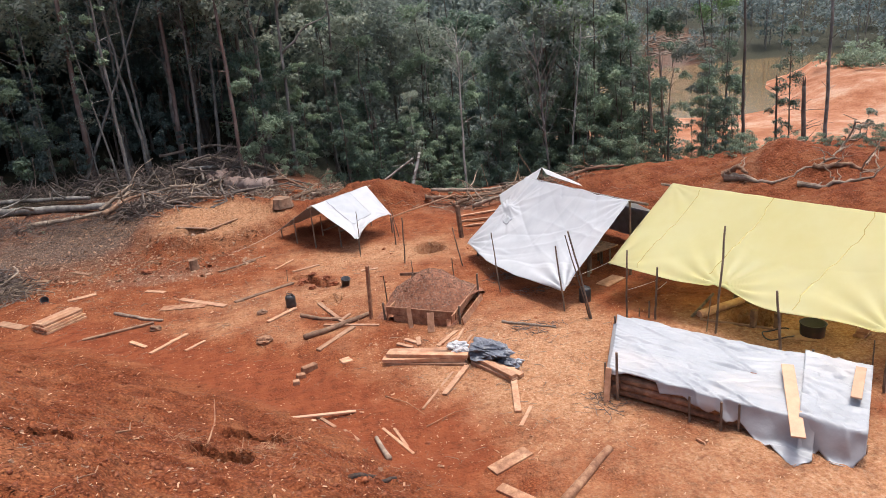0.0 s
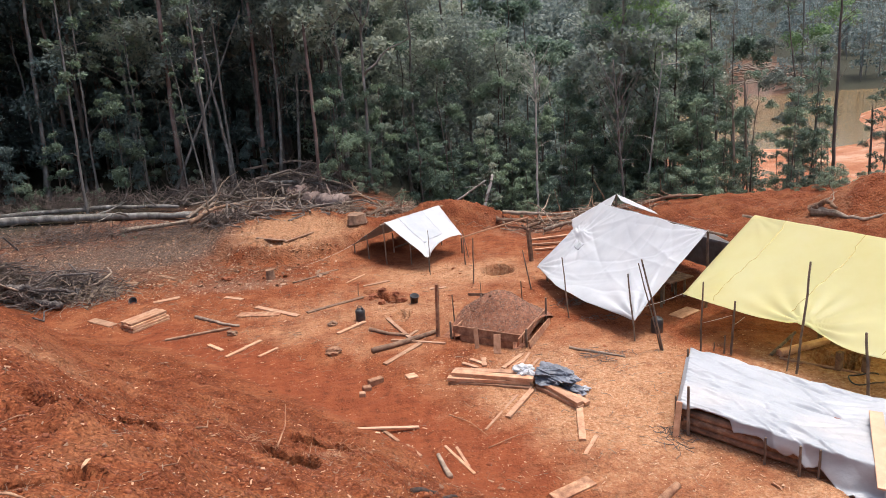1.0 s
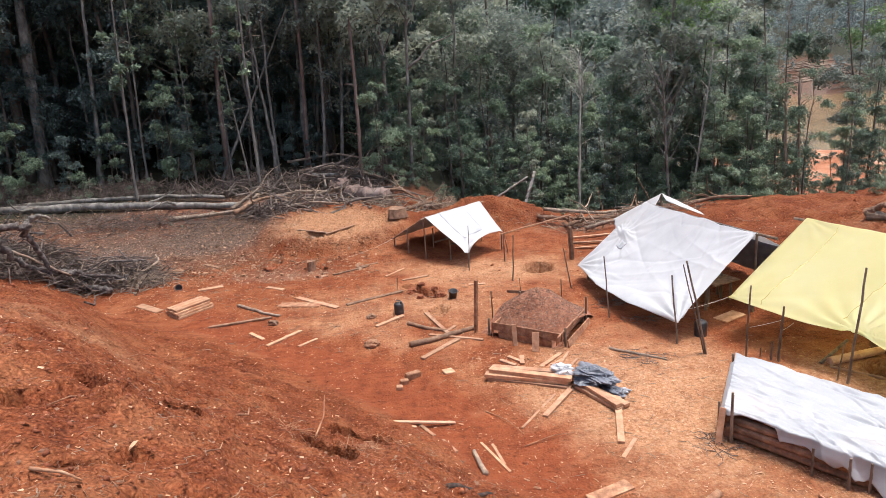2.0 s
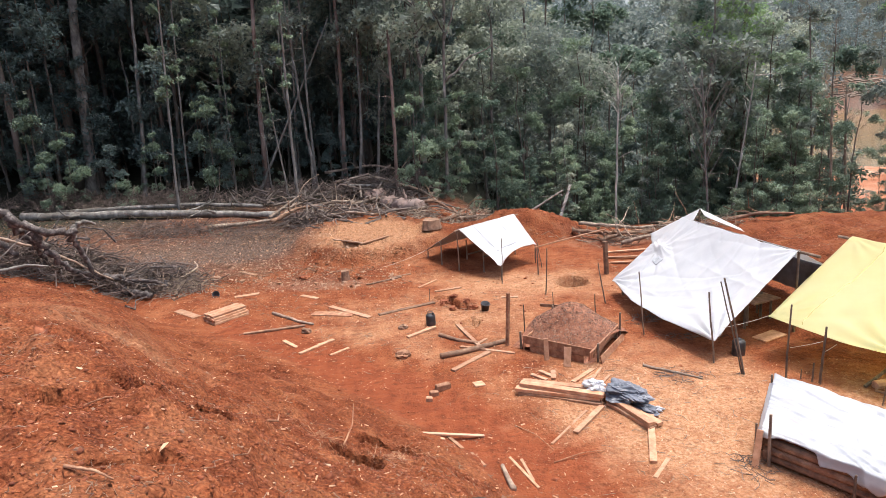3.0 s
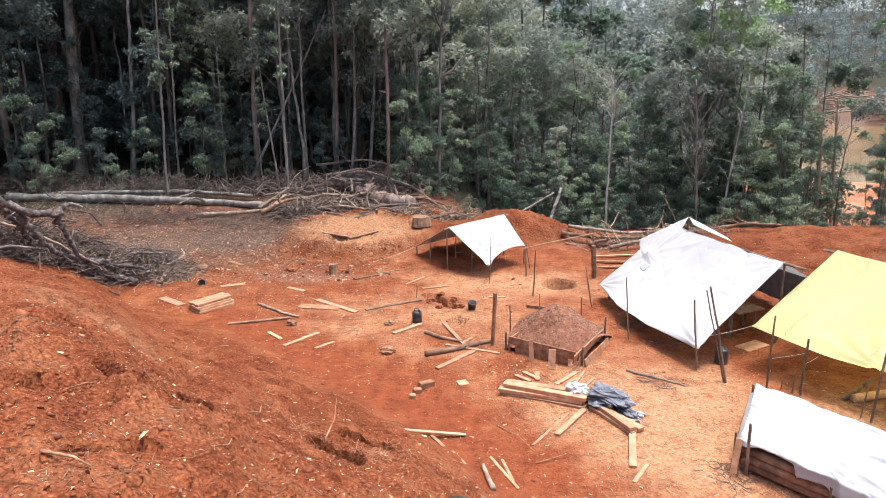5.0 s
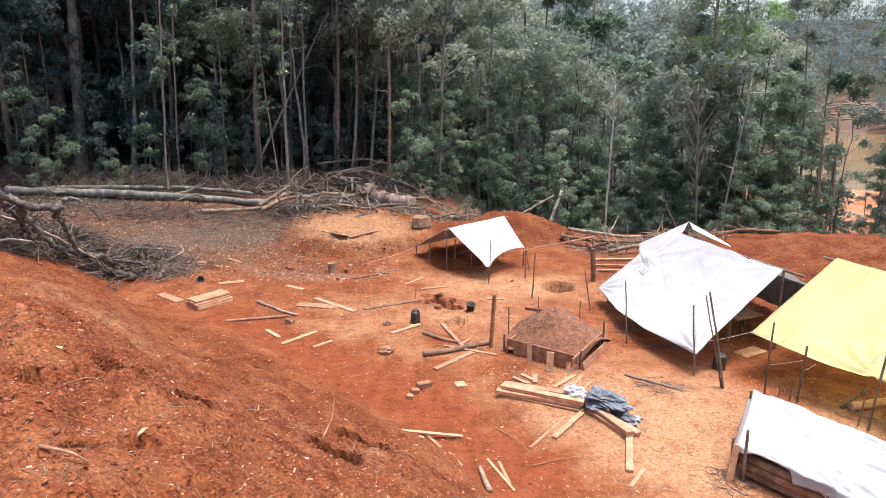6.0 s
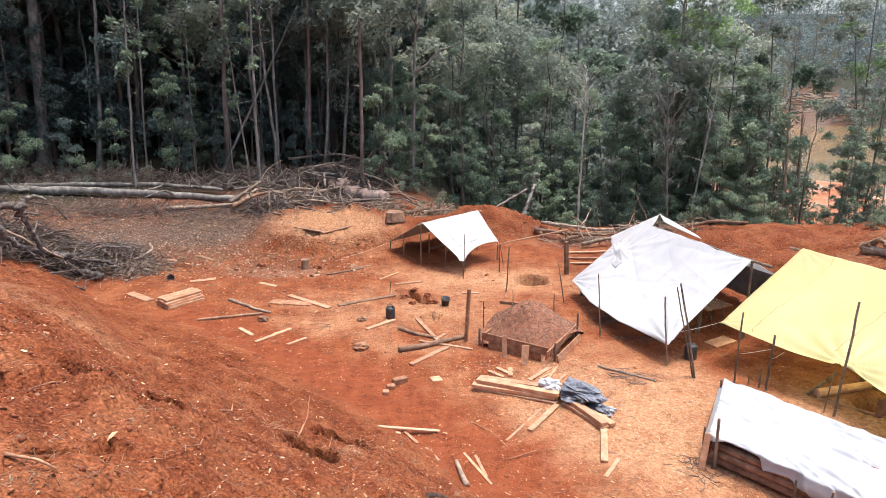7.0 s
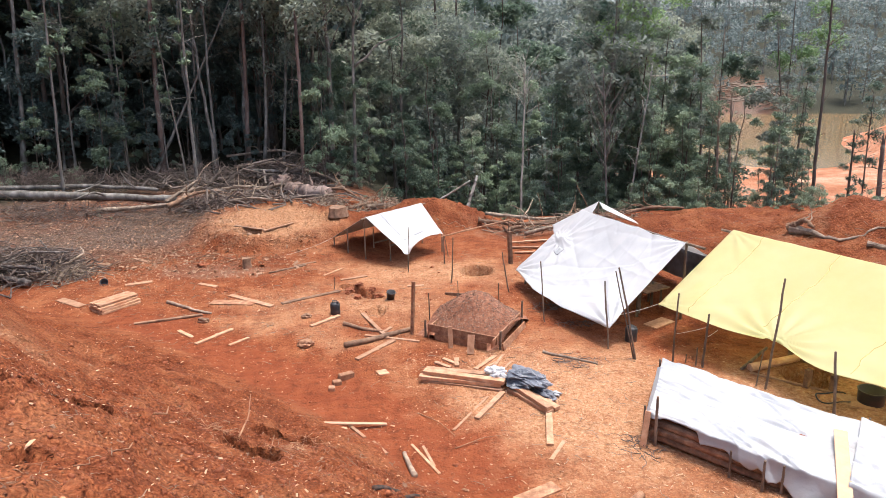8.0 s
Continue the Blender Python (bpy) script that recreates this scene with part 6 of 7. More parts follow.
def tree_model(kind, seed):
    """Meshes for a tree at the origin: trunk with its limbs, and crown."""
    rng = np.random.default_rng(seed)
    tall, r0, z0, wide, clumps, per, size, leaf, bark, shape = kind
    tall = tall * rng.uniform(0.92, 1.08)
    n = 12
    path = np.zeros((n, 3))
    path[:, 2] = np.linspace(-0.3, tall, n)
    path[:, :2] = np.cumsum(rng.normal(0, tall * 0.006, (n, 2)), 0)
    rad = np.linspace(r0, r0 * 0.25, n)
    rad[0] *= 1.4
    b = Build().tube(path, rad, 6)
    centres, radii = crown_plan(rng, clumps, z0, tall, wide, shape)
    centres[:, 0] += np.interp(centres[:, 2], path[:, 2], path[:, 0])
    centres[:, 1] += np.interp(centres[:, 2], path[:, 2], path[:, 1])
    for c in centres[:: max(1, len(centres) // 10)]:
        zz = max(0.4, c[2] - np.hypot(c[0], c[1]) * rng.uniform(0.4, 0.9))
        start = np.array([np.interp(zz, path[:, 2], path[:, 0]), np.interp(zz, path[:, 2], path[:, 1]), zz])
        q, qr = limb([start, (start + c) / 2 + (0, 0, 0.15), c], max(0.012, r0 * 0.28), 0.008, 5, int(rng.integers(1e6)), 5, 0.8)
        b.tube(q, np.maximum(qr, 0.006), 4, False)
    counts = np.maximum(8, (1.4 * per * (radii / radii.mean()) ** 2 * rng.uniform(0.6, 1.3, len(centres))).astype(int))
    verts = leaf_cloud(centres, radii, counts, size * 0.85, seed + 1)
    return b.mesh("trunk", bark, (0, 0, 0), True), leaves_mesh("crown", verts, leaf)


#        height, radius, crown from, spread, clumps, leaves each, leaf size, leaf, bark, shape
KINDS = {
    "tall_dark": (22, 0.16, 9.0, 4.2, 34, 46, 0.42, LEAF_DARK, DARK_BARK, "dome"),
    "tall_pale": (20, 0.11, 8.5, 3.6, 30, 80, 0.38, LEAF_MID, DARK_BARK, "dome"),
    "mid": (13, 0.11, 0.8, 2.8, 50, 80, 0.238, LEAF_MID, DARK_BARK, "column"),
    "mid_olive": (12, 0.09, 1.5, 2.5, 42, 84, 0.216, LEAF_PALE, PALE_BARK, "column"),
    "mid_dark": (13, 0.12, 1.0, 3.0, 60, 56, 0.23, LEAF_DARK, DARK_BARK, "column"),
    "young": (7.5, 0.045, 0.6, 1.4, 22, 85, 0.20, LEAF_MID, DARK_BARK, "column"),
    "young_dark": (6.5, 0.05, 0.8, 1.2, 30, 42, 0.19, LEAF_DARK, DARK_BARK, "column"),
    "pole_tree": (11, 0.06, 3.5, 0.8, 22, 40, 0.18, LEAF_MID, PALE_BARK, "column"),
    "shrub": (2.2, 0.03, 0.2, 1.0, 20, 60, 0.12, LEAF_MID, DARK_BARK, "column"),
    "broad": (13, 0.14, 6.0, 4.0, 50, 84, 0.25, LEAF_PALE, PALE_BARK, "dome"),
    "thin": (9, 0.055, 0.9, 1.0, 56, 40, 0.135, LEAF_MID, DARK_BARK, "column"),
    "green_crown": (14, 0.13, 7.0, 3.4, 46, 90, 0.22, LEAF_FRESH, DARK_BARK, "dome"),
    "bare_tree": (11, 0.10, 5.0, 1.9, 18, 18, 0.14, LEAF_PALE, PALE_BARK, "dome"),
}
LABELS = {
    "tall_dark": "tall dark-barked forest tree with a high dense crown", "tall_pale": "tall slender forest tree with a high green crown",
    "mid": "leafy green tree with foliage far down its trunk", "mid_olive": "olive-leaved tree with thin pale trunk", "mid_dark": "dark green tree with dense low foliage",
    "young": "young leafy tree with a thin stem", "young_dark": "young dark-leaved tree in forest shade", "pole_tree": "thin straight pole of a tree with sparse leaves",
    "thin": "thin tree with fine leaves down its stem", "green_crown": "tall tree with a rounded bright green crown", "broad": "broad-crowned tree with airy olive-green foliage", "shrub": "low green leafy shrub", "bare_tree": "nearly bare grey tree with thin branches",
}
MODELS = {name: [tree_model(kind, 1000 + 17 * i + 5 * k) for k in range(3)] for i, (name, kind) in enumerate(KINDS.items())}
FIRST = {}
tree_rng = np.random.default_rng(77)


def plant(kind, x, y, scale=1.0, lean=(0.0, 0.0)):
    """One tree of a kind, set on the ground with a turn and a lean of its own."""
    k = int(tree_rng.integers(3))
    m = Matrix.Translation((x, y, ground_z(x, y) - 0.05)) @ pose(0, 0, 0, lean[1] + tree_rng.normal(0, 1.5), lean[0] + tree_rng.normal(0, 1.5), 0) @ pose(0, 0, 0, 0, 0, tree_rng.uniform(0, 360)) @ Matrix.Scale(scale, 4)
    if (kind, k) in FIRST:
        return copy_thing(FIRST[kind, k], m)
    ob = tagged(new("shrub" if kind == "shrub" else "tree"), LABELS[kind], "shrub" if kind == "shrub" else "tree", "forest trees" if kind != "shrub" else "shrubs")
    for name, data in zip(("trunk", "crown"), MODELS[kind][k]):
        child = new(name, data)
        child.parent = ob
    ob.matrix_basis = m
    FIRST[kind, k] = ob
    return ob


def polar(r, bearing):
    return r * math.sin(radians(bearing)), r * math.cos(radians(bearing))


def wood(kinds, weights, count, bearings, reach, scale=(0.8, 1.2), clear=1.0):
    """Trees scattered between two bearings and two distances, kept a little apart."""
    made = []
    for _ in range(count * 6):
        if len(made) >= count:
            break
        r = math.sqrt(tree_rng.uniform(reach[0] ** 2, reach[1] ** 2))
        x, y = polar(r, tree_rng.uniform(*bearings))
        if any((x - u) ** 2 + (y - v) ** 2 < clear**2 for u, v in made):
            continue
        made.append((x, y))
        plant(kinds[int(tree_rng.choice(len(kinds), p=np.array(weights) / sum(weights)))], x, y, tree_rng.uniform(*scale))


# deep wood on the rising ground
wood(["tall_dark", "tall_pale"], [3, 1], 36, (-44, -5), (36.5, 56), (0.85, 1.25), 2.0)
# Unseen trees further left, added only to shade and close the wood.
wood(["tall_dark"], [1], 8, (-64, -44), (36.5, 50), (0.85, 1.25), 2.5)
wood(["mid_dark", "young_dark", "pole_tree", "mid"], [6, 3, 1, 1], 66, (-42, -4), (36, 47), (0.7, 1.15), 1.2)
wood(["young_dark", "young", "shrub"], [4, 2, 4], 44, (-43, -8), (33, 37), (0.35, 0.75), 0.8)
# the green wall of trees over the valley
wood(["mid", "mid_olive", "young"], [5, 2, 2], 16, (-4, 21), (31.5, 34.5), (0.30, 0.46), 1.5)
wood(["mid", "mid_olive", "young"], [4, 4, 1], 14, (-5, 10), (34.5, 38), (0.50, 0.72), 1.5)
wood(["mid", "mid_olive", "broad"], [4, 4, 3], 12, (-5, 10), (38.5, 43), (0.8, 1.05), 1.8)
wood(["mid", "mid_olive", "mid_dark"], [5, 4, 1], 20, (9, 21), (34.5, 42), (0.48, 0.75), 1.4)
wood(["thin", "mid"], [3, 2], 20, (19.5, 28.5), (33.5, 40), (0.55, 0.78), 1.0)
wood(["thin"], [1], 8, (28.5, 36), (33, 38), (0.5, 0.85), 1.2)
wood(["shrub", "thin"], [4, 1], 16, (19, 34), (29.5, 34), (0.5, 0.8), 0.8)
wood(["tall_pale", "broad", "mid", "mid_olive"], [3, 3, 4, 3], 18, (-6, 10), (44, 58), (0.95, 1.35), 2.2)
wood(["mid", "mid_olive", "tall_pale"], [4, 3, 2], 18, (10, 24), (42, 58), (0.6, 0.85), 1.8)
wood(["shrub", "young"], [3, 2], 30, (-4, 21), (29.0, 34), (0.5, 1.0), 0.8)
# thin trees between the spoil bank and the lake
wood(["mid_olive", "bare_tree", "pole_tree", "thin"], [2, 3, 1, 4], 10, (21, 33), (33, 46), (0.5, 0.85), 1.2)
wood(["bare_tree", "mid_olive", "pole_tree"], [3, 1, 2], 7, (33, 50), (36, 52), (0.55, 0.8), 2.0)
wood(["shrub", "thin"], [5, 1], 30, (23, 52), (30.5, 36), (0.45, 0.8), 0.7)
wood(["shrub"], [1], 50, (34, 53), (26.8, 29.5), (0.35, 0.6), 0.5)


wood(["mid", "mid_olive", "young"], [4, 2, 2], 26, (13, 29.5), (31, 36), (0.26, 0.46), 0.9)
wood(["shrub"], [1], 46, (12, 30), (29.5, 33.5), (0.7, 1.25), 0.6)
wood(["shrub", "young"], [3, 1], 10, (33.2, 36), (31, 36), (0.6, 1.1), 0.6)
for x, y, k in ((-8.6, 34.2, 0.85), (-6.6, 35.2, 0.9), (-4.4, 34.0, 0.8), (-12.6, 35.0, 0.85), (-1.9, 33.4, 0.8)):
    plant("broad", x, y, k)
for x, y, k in ((-7.4, 32.6, 0.95), (-5.2, 33.0, 0.9), (-9.6, 32.2, 0.8), (-14.8, 33.4, 0.8)):
    plant("bare_tree", x, y, k)
plant("broad", 11.9, 31.9, 0.72)
plant("broad", 13.6, 34.6, 0.74)
plant("broad", 16.6, 36.5, 0.68)
plant("mid", 15.0, 33.6, 0.5)
plant("mid_olive", 18.0, 34.8, 0.62)
for x, y, k in ((14.4, 28.05, 0.37), (15.7, 28.5, 0.40), (16.15, 27.1, 0.35), (14.9, 29.2, 0.43), (13.0, 29.4, 0.36)):
    plant("mid", x, y, k)
plant("young", 17.4, 26.3, 0.82)
for x, y, k in ((18.2, 24.1, 0.55), (19.0, 23.8, 0.6), (18.6, 24.5, 0.7), (19.6, 23.5, 0.5)):
    plant("shrub", x, y, k)
plant("broad", 7.2, 36.5, 0.8)
for x, y, k in ((-1.3, 29.6, 0.6), (-0.5, 30.2, 0.75), (0.5, 29.3, 0.55), (-0.2, 28.4, 0.4), (-10.4, 25.6, 0.22), (-9.9, 25.4, 0.18), (-13.8, 25.9, 0.2), (5.6, 26.2, 0.45), (4.9, 12.05, 0.07)):
    plant("shrub", x, y, k)


def woods_mass(name, count, bearings, reach, tall, leaf, clumps, per, mat, label, seed, low=0.3, spread=1.0, stems=False, graded=0.0, bare=()):
    """Woods too deep or too far to tell tree from tree: one mass of leaves, and of stems where they show."""
    rng = np.random.default_rng(seed)
    cent, rads, bars = [], [], Build()
    for _ in range(count):
        r = math.sqrt(rng.uniform(reach[0] ** 2, reach[1] ** 2))
        x, y = polar(r, rng.uniform(*bearings))
        near = (r - reach[0]) / (reach[1] - reach[0])
        bearing = math.degrees(math.atan2(x, y))
        if bare and bare[0] < bearing < bare[1] and r < bare[2]:
            continue
        z, t = float(height(x, y, False)), rng.uniform(*tall) * (1 - graded + graded * near)
        if stems:
            bars.tube([(x, y, z - 1), (x + rng.normal(0, 0.4), y, z + t * 0.5), (x + rng.normal(0, 0.6), y, z + t)], (0.2, 0.15, 0.08), 4, False)
        for _ in range(clumps):
            k = rng.uniform(low, 1)
            cent.append((x + rng.normal(0, 2.0 * spread), y + rng.normal(0, 2.0 * spread), z + t * k))
            rads.append(rng.uniform(0.9, 1.9) * spread)
    tagged(new(name, leaves_mesh(name, leaf_cloud(cent, rads, int(per * 1.4), leaf * 0.92, seed + 1), mat)), label, "woods", kind="stuff")
    if stems:
        solid("far_trunks", bars, PALE_BARK, (150.0, 150.0, 0.0), "pale stems of the far woods beyond the lake", "woods", kind="stuff")


woods_mass("deep_woods", 120, (-52, -2), (44, 66), (8, 26), 0.62, 24, 30, LEAF_DARK, "dark mass of foliage deep in the wood", 41, 0.05, 1.0)
woods_mass("valley_woods", 170, (-14, 19), (50, 105), (20, 30), 0.6, 20, 26, LEAF_PALE, "mass of green crowns over the valley", 43, 0.35, 1.15, graded=0.85)
woods_mass("bank_bushes", 16, (41.5, 54), (104, 118), (1.5, 4), 0.4, 10, 34, LEAF_MID, "green bushes growing over the far cut bank", 44, 0.1, 0.6)
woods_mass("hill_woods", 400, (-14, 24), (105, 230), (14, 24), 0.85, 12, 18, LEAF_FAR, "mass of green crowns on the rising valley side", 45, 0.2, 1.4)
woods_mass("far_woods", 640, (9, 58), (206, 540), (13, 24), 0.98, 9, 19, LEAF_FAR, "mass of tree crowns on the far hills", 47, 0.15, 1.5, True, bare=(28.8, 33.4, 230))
# single trunks that stand out at the wood's edge
def trunk_tree(foot, point, tall, r, mat, label, seed, crown=None, forks=(), broken=False, crook=0.022, crown_scale=0.8):
    """A tree that leans from its foot through a point higher up; crown: kind of its foliage."""
    z = ground_z(foot[0], foot[1])
    a, p = np.array([foot[0], foot[1], z - 0.3]), np.array(point, float)
    d = (p - a) / (p[2] - a[2])
    ob = thing("tree", (foot[0], foot[1], z), label, "tree", "forest trees")
    n = 18
    q = wobble(a, a + d * tall, n, crook, seed)
    r = r * 0.64
    rad = np.linspace(r, r * (0.75 if broken else 0.4), n)
    rad[0] *= 1.5
    rad[1] *= 1.12
    part("trunk", Build().tube(q, rad, 12), mat, ob, smooth=True)
    if broken:
        jag = Build()
        for k in range(5):
            e = q[-1] + np.array([math.cos(k * 1.26), math.sin(k * 1.26), 0]) * rad[-1] * 0.55
            jag.tube([e - (0, 0, 0.25), e + (0, 0, 0.08 + 0.22 * ((k * 7) % 5) / 5), e + (0, 0, 0.2 + 0.4 * ((k * 7) % 5) / 5)], (rad[-1] * 0.55, rad[-1] * 0.35, 0.008), 5)
        part("splintered_top", jag, mat, ob, "splintered broken wood")
    twig_rng = np.random.default_rng(seed)
    for _ in range(9):
        k = int(twig_rng.integers(4, n))
        way = twig_rng.normal(0, 1, 3) * (1, 1, 0.3) + (0, 0, 0.45)
        way *= twig_rng.uniform(0.3, 1.3) / np.linalg.norm(way)
        tq, tr = limb([q[k], q[k] + way * 0.5 + (0, 0, 0.08), q[k] + way], 0.05 * r + 0.014, 0.006, 5, int(twig_rng.integers(1e6)), 7, 1.0)
        part("twig", Build().tube(tq, np.maximum(tr, 0.005), 4, False), mat, ob)
    for k, (h, pts, br) in enumerate(forks):
        start = a + d * h
        fq, fr = limb([start] + [start + np.array(o) for o in pts], br, br * 0.3, 7, seed + k, 14, 0.5)
        part("limb", Build().tube(fq, np.maximum(fr, 0.008), 7), mat, ob, smooth=True)
    if crown:
        data = MODELS[crown][seed % 3][1]
        c = new("crown", data)
        c.parent = ob
        base_h = KINDS[crown][0]
        c.matrix_basis = Matrix.Translation(Vector(q[-1]) - Vector((foot[0], foot[1], z)) - Vector((0, 0, base_h * crown_scale * 0.93))) @ pose(0, 0, 0, 0, 0, seed * 40) @ Matrix.Scale(crown_scale, 4)
    return ob


trunk_tree((-19.35, 33.09), (-18.82, 33.39, 10.38), 21, 0.44, PALE_BARK, "big old tree with flaking pale bark", 901, "tall_dark")
trunk_tree((-20.5, 34.0), (-20.3, 34.1, 8.86), 22, 0.42, DARK_BARK, "big dark-barked tree beside a paler one", 902, "tall_dark")
trunk_tree((-16.14, 32.22), (-15.7, 32.45, 7.17), 13, 0.17, PALE_BARK, "crooked grey tree at the wood's edge", 903, "mid_dark", crook=0.03)
trunk_tree((-12.85, 28.44), (-12.46, 28.61, 8.44), 12, 0.09, PALE_BARK, "slender pale tree with sparse leafy tufts", 904, "pole_tree", crown_scale=1.1)
trunk_tree((-13.76, 32.0), (-13.46, 32.2, 7.7), 11, 0.09, PALE_BARK, "slender pale tree with sparse leafy tufts", 905, "pole_tree", crown_scale=1.0)
trunk_tree((-10.23, 33.43), (-9.74, 33.58, 10.4), 22, 0.19, RED_BARK, "straight reddish-barked tall tree", 906, "tall_pale")
trunk_tree((-10.6, 33.0), (-6.6, 34.0, 9.2), 8.6, 0.12, PALE_BARK, "pale dead trunk leaning steeply against others", 907, crook=0.02)
trunk_tree((-7.68, 29.5), (-7.54, 29.54, 8.51), 11, 0.12, PALE_BARK, "slender pale crooked tree", 908, "pole_tree", crook=0.03)
trunk_tree((-8.72, 34.5), (-8.4, 34.6, 7.26), 15, 0.10, PALE_BARK, "slender pale tree in the shade", 909, "tall_pale", crown_scale=0.6)
trunk_tree((-7.53, 33.2), (-7.45, 33.2, 9.37), 16, 0.11, PALE_BARK, "slender pale crooked tree", 910, "tall_pale", crook=0.03, crown_scale=0.6)
trunk_tree((-6.18, 34.2), (-5.95, 34.3, 8.91), 20, 0.17, RED_BARK, "straight reddish-barked tall tree", 911, "tall_pale")
trunk_tree((-5.38, 35.2), (-4.94, 35.3, 10.12), 20, 0.16, DARK_BARK, "tall tree hung with thin vines", 912, "tall_pale")
trunk_tree((-3.03, 30.2), (-2.94, 30.22, 8.1), 7.3, 0.14, RED_BARK, "bare broken dead trunk standing upright", 913, broken=True)
trunk_tree((-0.74, 31.6), (-0.37, 31.6, 10.21), 15, 0.13, PALE_BARK, "pale tree with one long forked limb", 914, "mid_olive", [(5.6, [(0.6, 0, 0.5), (1.2, 0.1, 1.1), (2.3, 0.1, 1.45), (2.2, 0.1, 2.3)], 0.06), (7.5, [(0.4, 0, 1.0), (0.8, 0, 2.6)], 0.05), (7.8, [(-0.5, 0, 1.0), (-0.9, 0, 2.2)], 0.04)], crown_scale=0.75)
trunk_tree((-11.59, 32.6), (-11.5, 32.7, 6.11), 9, 0.07, PALE_BARK, "slender pale young tree", 915, "pole_tree", crown_scale=0.8)
trunk_tree((-8.2, 30.2), (-8.6, 30.2, 5.61), 7.5, 0.075, PALE_BARK, "slender pale leaning tree", 916, "pole_tree", crown_scale=0.6)
trunk_tree((-20.6, 31.8), (-20.6, 31.9, 7.7), 13, 0.10, DARK_BARK, "slender dark tree at the wood's edge", 917, "mid_dark", crown_scale=0.8)
trunk_tree((7.13, 29.76), (7.18, 29.76, 3.85), 7.3, 0.09, PEELED, "thin pale dead-topped tree", 918, None, [(5.4 + 0.12 * k, [(0.22 * math.cos(2.4 * k), 0.2 * math.sin(2.4 * k), 0.35), (0.55 * math.cos(2.4 * k + 0.2), 0.45 * math.sin(2.4 * k), 0.75 + 0.05 * (k % 4)), (0.72 * math.cos(2.4 * k + 0.3), 0.55 * math.sin(2.4 * k), 1.05 + 0.1 * (k % 3))], 0.016) for k in range(16)])
trunk_tree((10.90, 28.4), (10.60, 28.49, 3.69), 6.8, 0.09, PALE_BARK, "grey dead tree with many bare branches", 919, "bare_tree", [(2.1 + 0.2 * k, [(0.4 * math.cos(2.4 * k), 0.3 * math.sin(2.4 * k), 0.7), (0.85 * math.cos(2.4 * k + 0.3), 0.6 * math.sin(2.4 * k), 1.5), (1.15 * math.cos(2.4 * k + 0.3), 0.7 * math.sin(2.4 * k), 2.3)], 0.022) for k in range(18)], crown_scale=0.7)
trunk_tree((11.95, 28.58), (12.49, 28.38, 5.27), 7.0, 0.085, PEELED, "pale leaning tree with one level limb", 932, None, [(6.5, [(0.45, -0.2, 0.02), (0.9, -0.4, 0.06), (1.0, -0.4, -0.35)], 0.022), (5.9, [(-0.35, 0.1, 0.5), (-0.5, 0.1, 1.2)], 0.018)])
trunk_tree((15.9, 27.8), (15.66, 27.9, 4.13), 4.6, 0.10, DEAD, "bare grey snag standing over the spoil bank", 920, broken=True)
trunk_tree((13.5, 33.0), (13.9, 32.9, 7.46), 13, 0.15, DARK_BARK, "leafy tree with a dark trunk", 921, "green_crown", [(6, [(-0.8, 0, 0.8), (-1.2, 0, 2.0)], 0.05)], crown_scale=0.8)
trunk_tree((17.0, 31.2), (16.4, 31.6, 7.94), 10.5, 0.10, DARK_BARK, "leafy tree with a slightly leaning trunk", 922, "mid_olive", crown_scale=0.8)
trunk_tree((22.87, 25.09), (22.67, 25.27, 6.52), 13, 0.13, PALE_BARK, "straight bare pale trunk on the spoil bank", 923, "bare_tree", crown_scale=0.6)
trunk_tree((20.22, 27.26), (20.1, 27.35, 5.42), 11, 0.13, DARK_BARK, "straight dark tree with sparse leaves", 924, "bare_tree", crown_scale=0.9)
trunk_tree((22.5, 33.1), (22.3, 33.2, 7.0), 13, 0.10, PALE_BARK, "tall tree with a rounded bright green crown", 933, "green_crown", crown_scale=0.65)
trunk_tree((23.54, 27.16), (23.35, 27.33, 3.82), 3.9, 0.18, DARK_BARK, "thick broken dark snag", 925, broken=True)
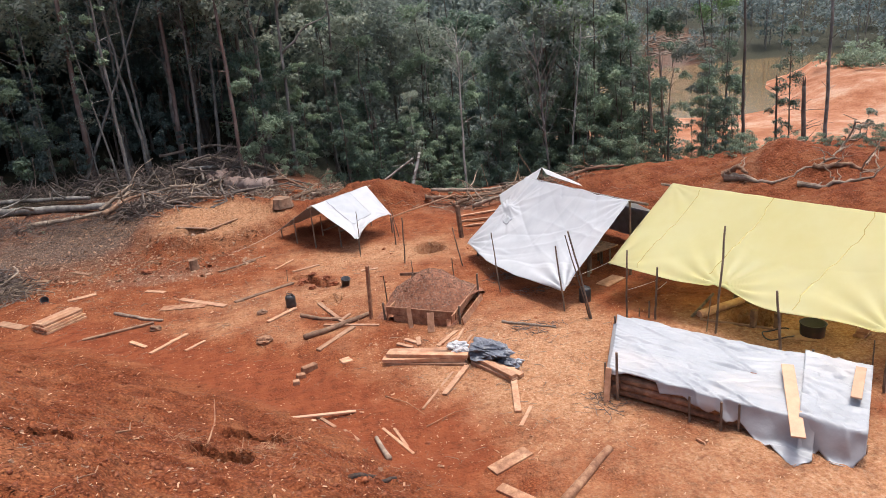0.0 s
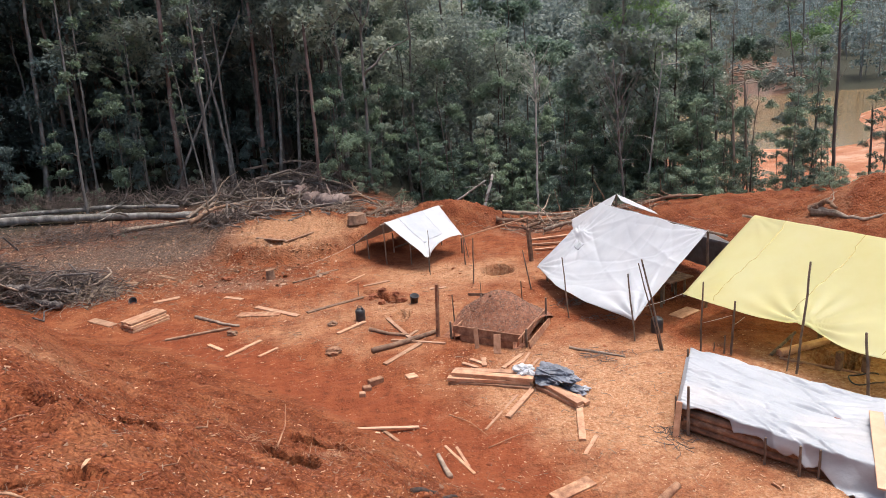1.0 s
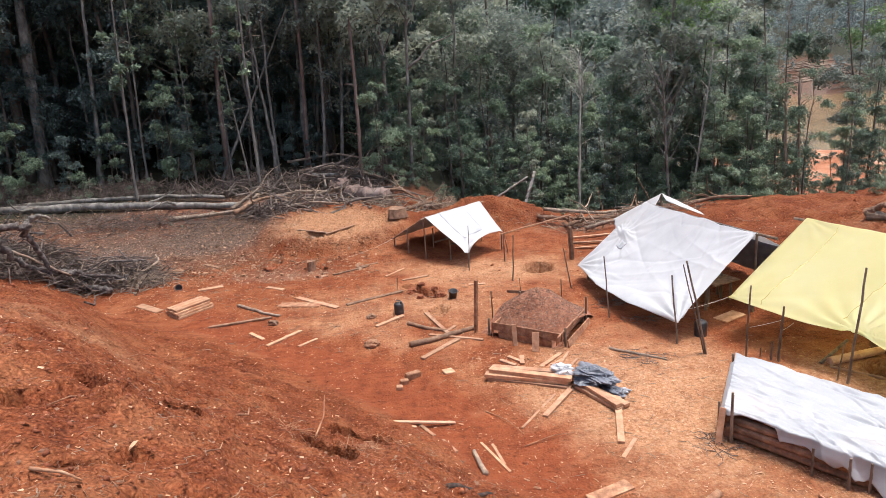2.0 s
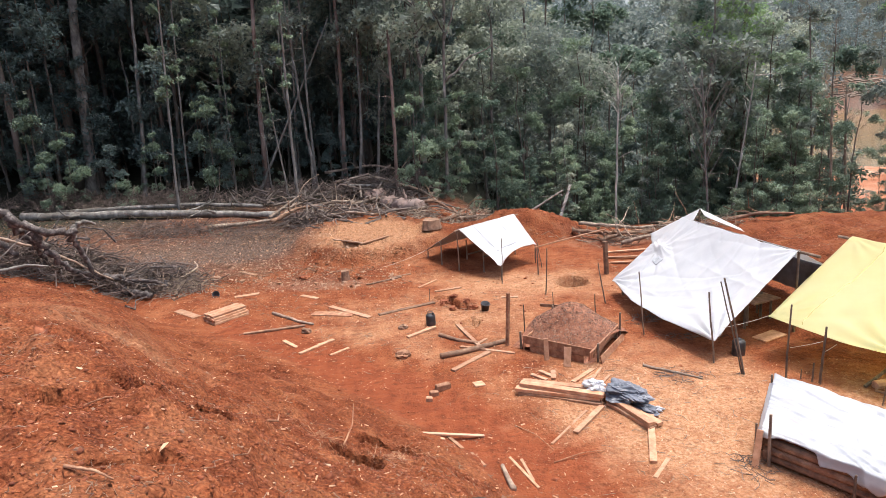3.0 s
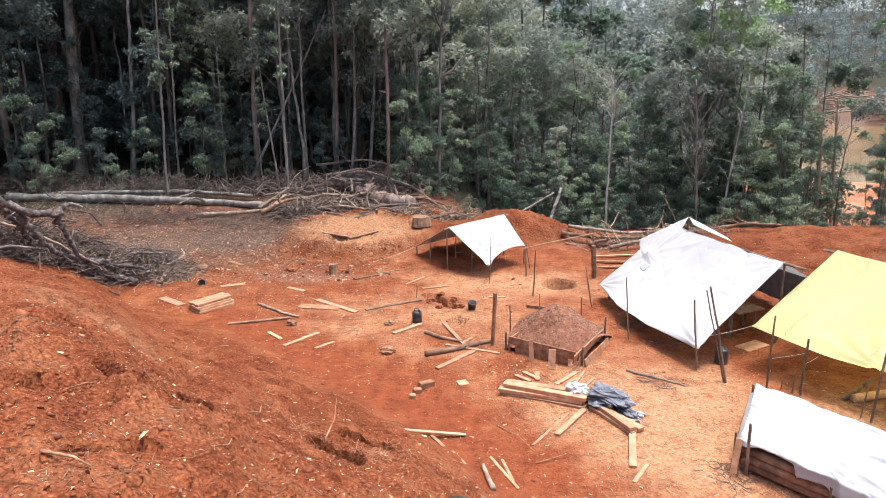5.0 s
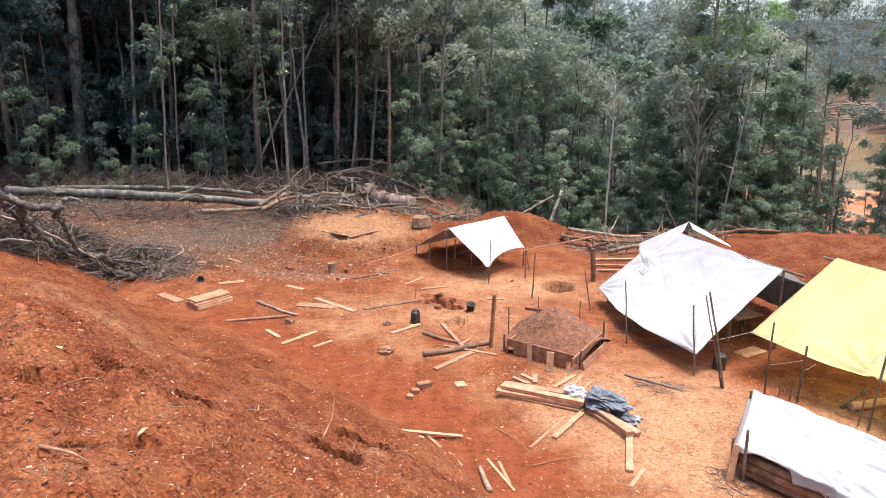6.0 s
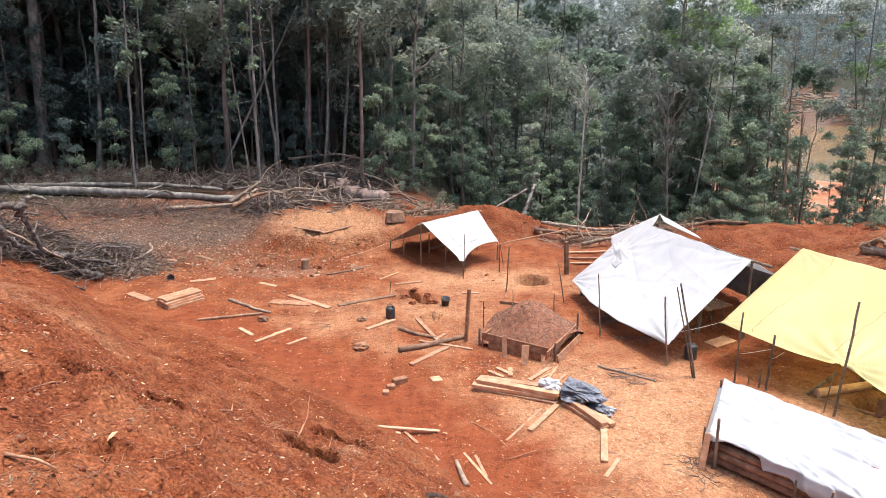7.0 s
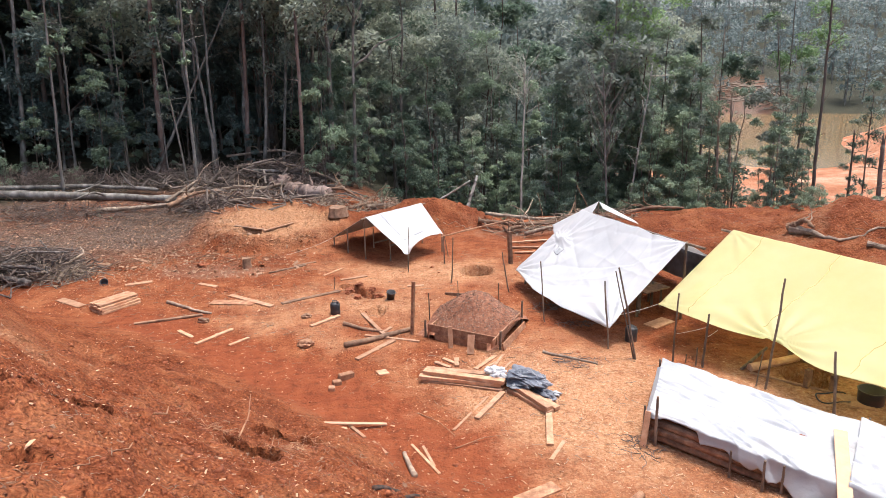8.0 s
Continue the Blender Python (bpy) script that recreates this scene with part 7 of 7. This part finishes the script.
trunk_tree((22.6, 27.9), (22.4, 28.0, 3.9), 4.6, 0.12, DARK_BARK, "leafy broken trunk with sprouts", 926, "thin", crown_scale=0.5)
trunk_tree((16.99, 28.6), (16.72, 28.8, 4.87), 5.8, 0.10, DEAD, "bare grey snag standing over the spoil bank", 927, broken=True)
trunk_tree((23.67, 28.37), (23.55, 28.47, 4.11), 6.5, 0.07, DARK_BARK, "thin tree with sparse leaves", 928, "thin", crown_scale=0.65)
trunk_tree((21.72, 31.1), (20.85, 31.7, 5.5), 11, 0.09, DARK_BARK, "thin dark leaning tree", 929, "mid_olive", crown_scale=0.7)
trunk_tree((19.09, 34.0), (19.0, 34.1, 7.58), 11, 0.09, DARK_BARK, "tall tree with dark sparse foliage", 930, "mid", crown_scale=0.9)
trunk_tree((19.8, 28.2), (19.9, 28.2, 5.0), 7.0, 0.06, DARK_BARK, "thin dark tree with small leaves", 931, "thin", crown_scale=0.75)

vines = Build()
for k in range(12):
    vr = np.random.default_rng(950 + k)
    x = vr.uniform(-6.0, -1.0)
    y, top, low = 34.5 + vr.uniform(-1, 1), 12.0, vr.uniform(3.2, 7)
    pts = [(x + 0.5 * math.sin(t * 5 + k) * t * 0.5, y, top + (low - top) * t) for t in np.linspace(0, 1, 8)]
    vines.tube(pts, 0.018, 4, False)
solid("vines", vines, TWIG, (-3.5, 34.5, ground_z(-3.5, 34.5)), "thin lianas hanging from the trees", "vines", kind="stuff")

far_rng = np.random.default_rng(31)
# felled logs on the far slope
far_logs = Build()
for _ in range(80):
    x, y = polar(far_rng.uniform(198, 228), far_rng.uniform(28.8, 32.6))
    a, ln = far_rng.uniform(-0.9, 0.3), far_rng.uniform(5, 14)
    far_logs.tube([(x, y, float(height(x, y)) + 0.3), (x + ln * math.cos(a), y + ln * math.sin(a), float(height(x + ln * math.cos(a), y + ln * math.sin(a))) + 0.4)], (0.24, 0.14), 5)
solid("felled_logs", far_logs, DEAD, (*polar(220, 28), 0.0), "bleached felled logs on the far slope", "logs", kind="stuff")
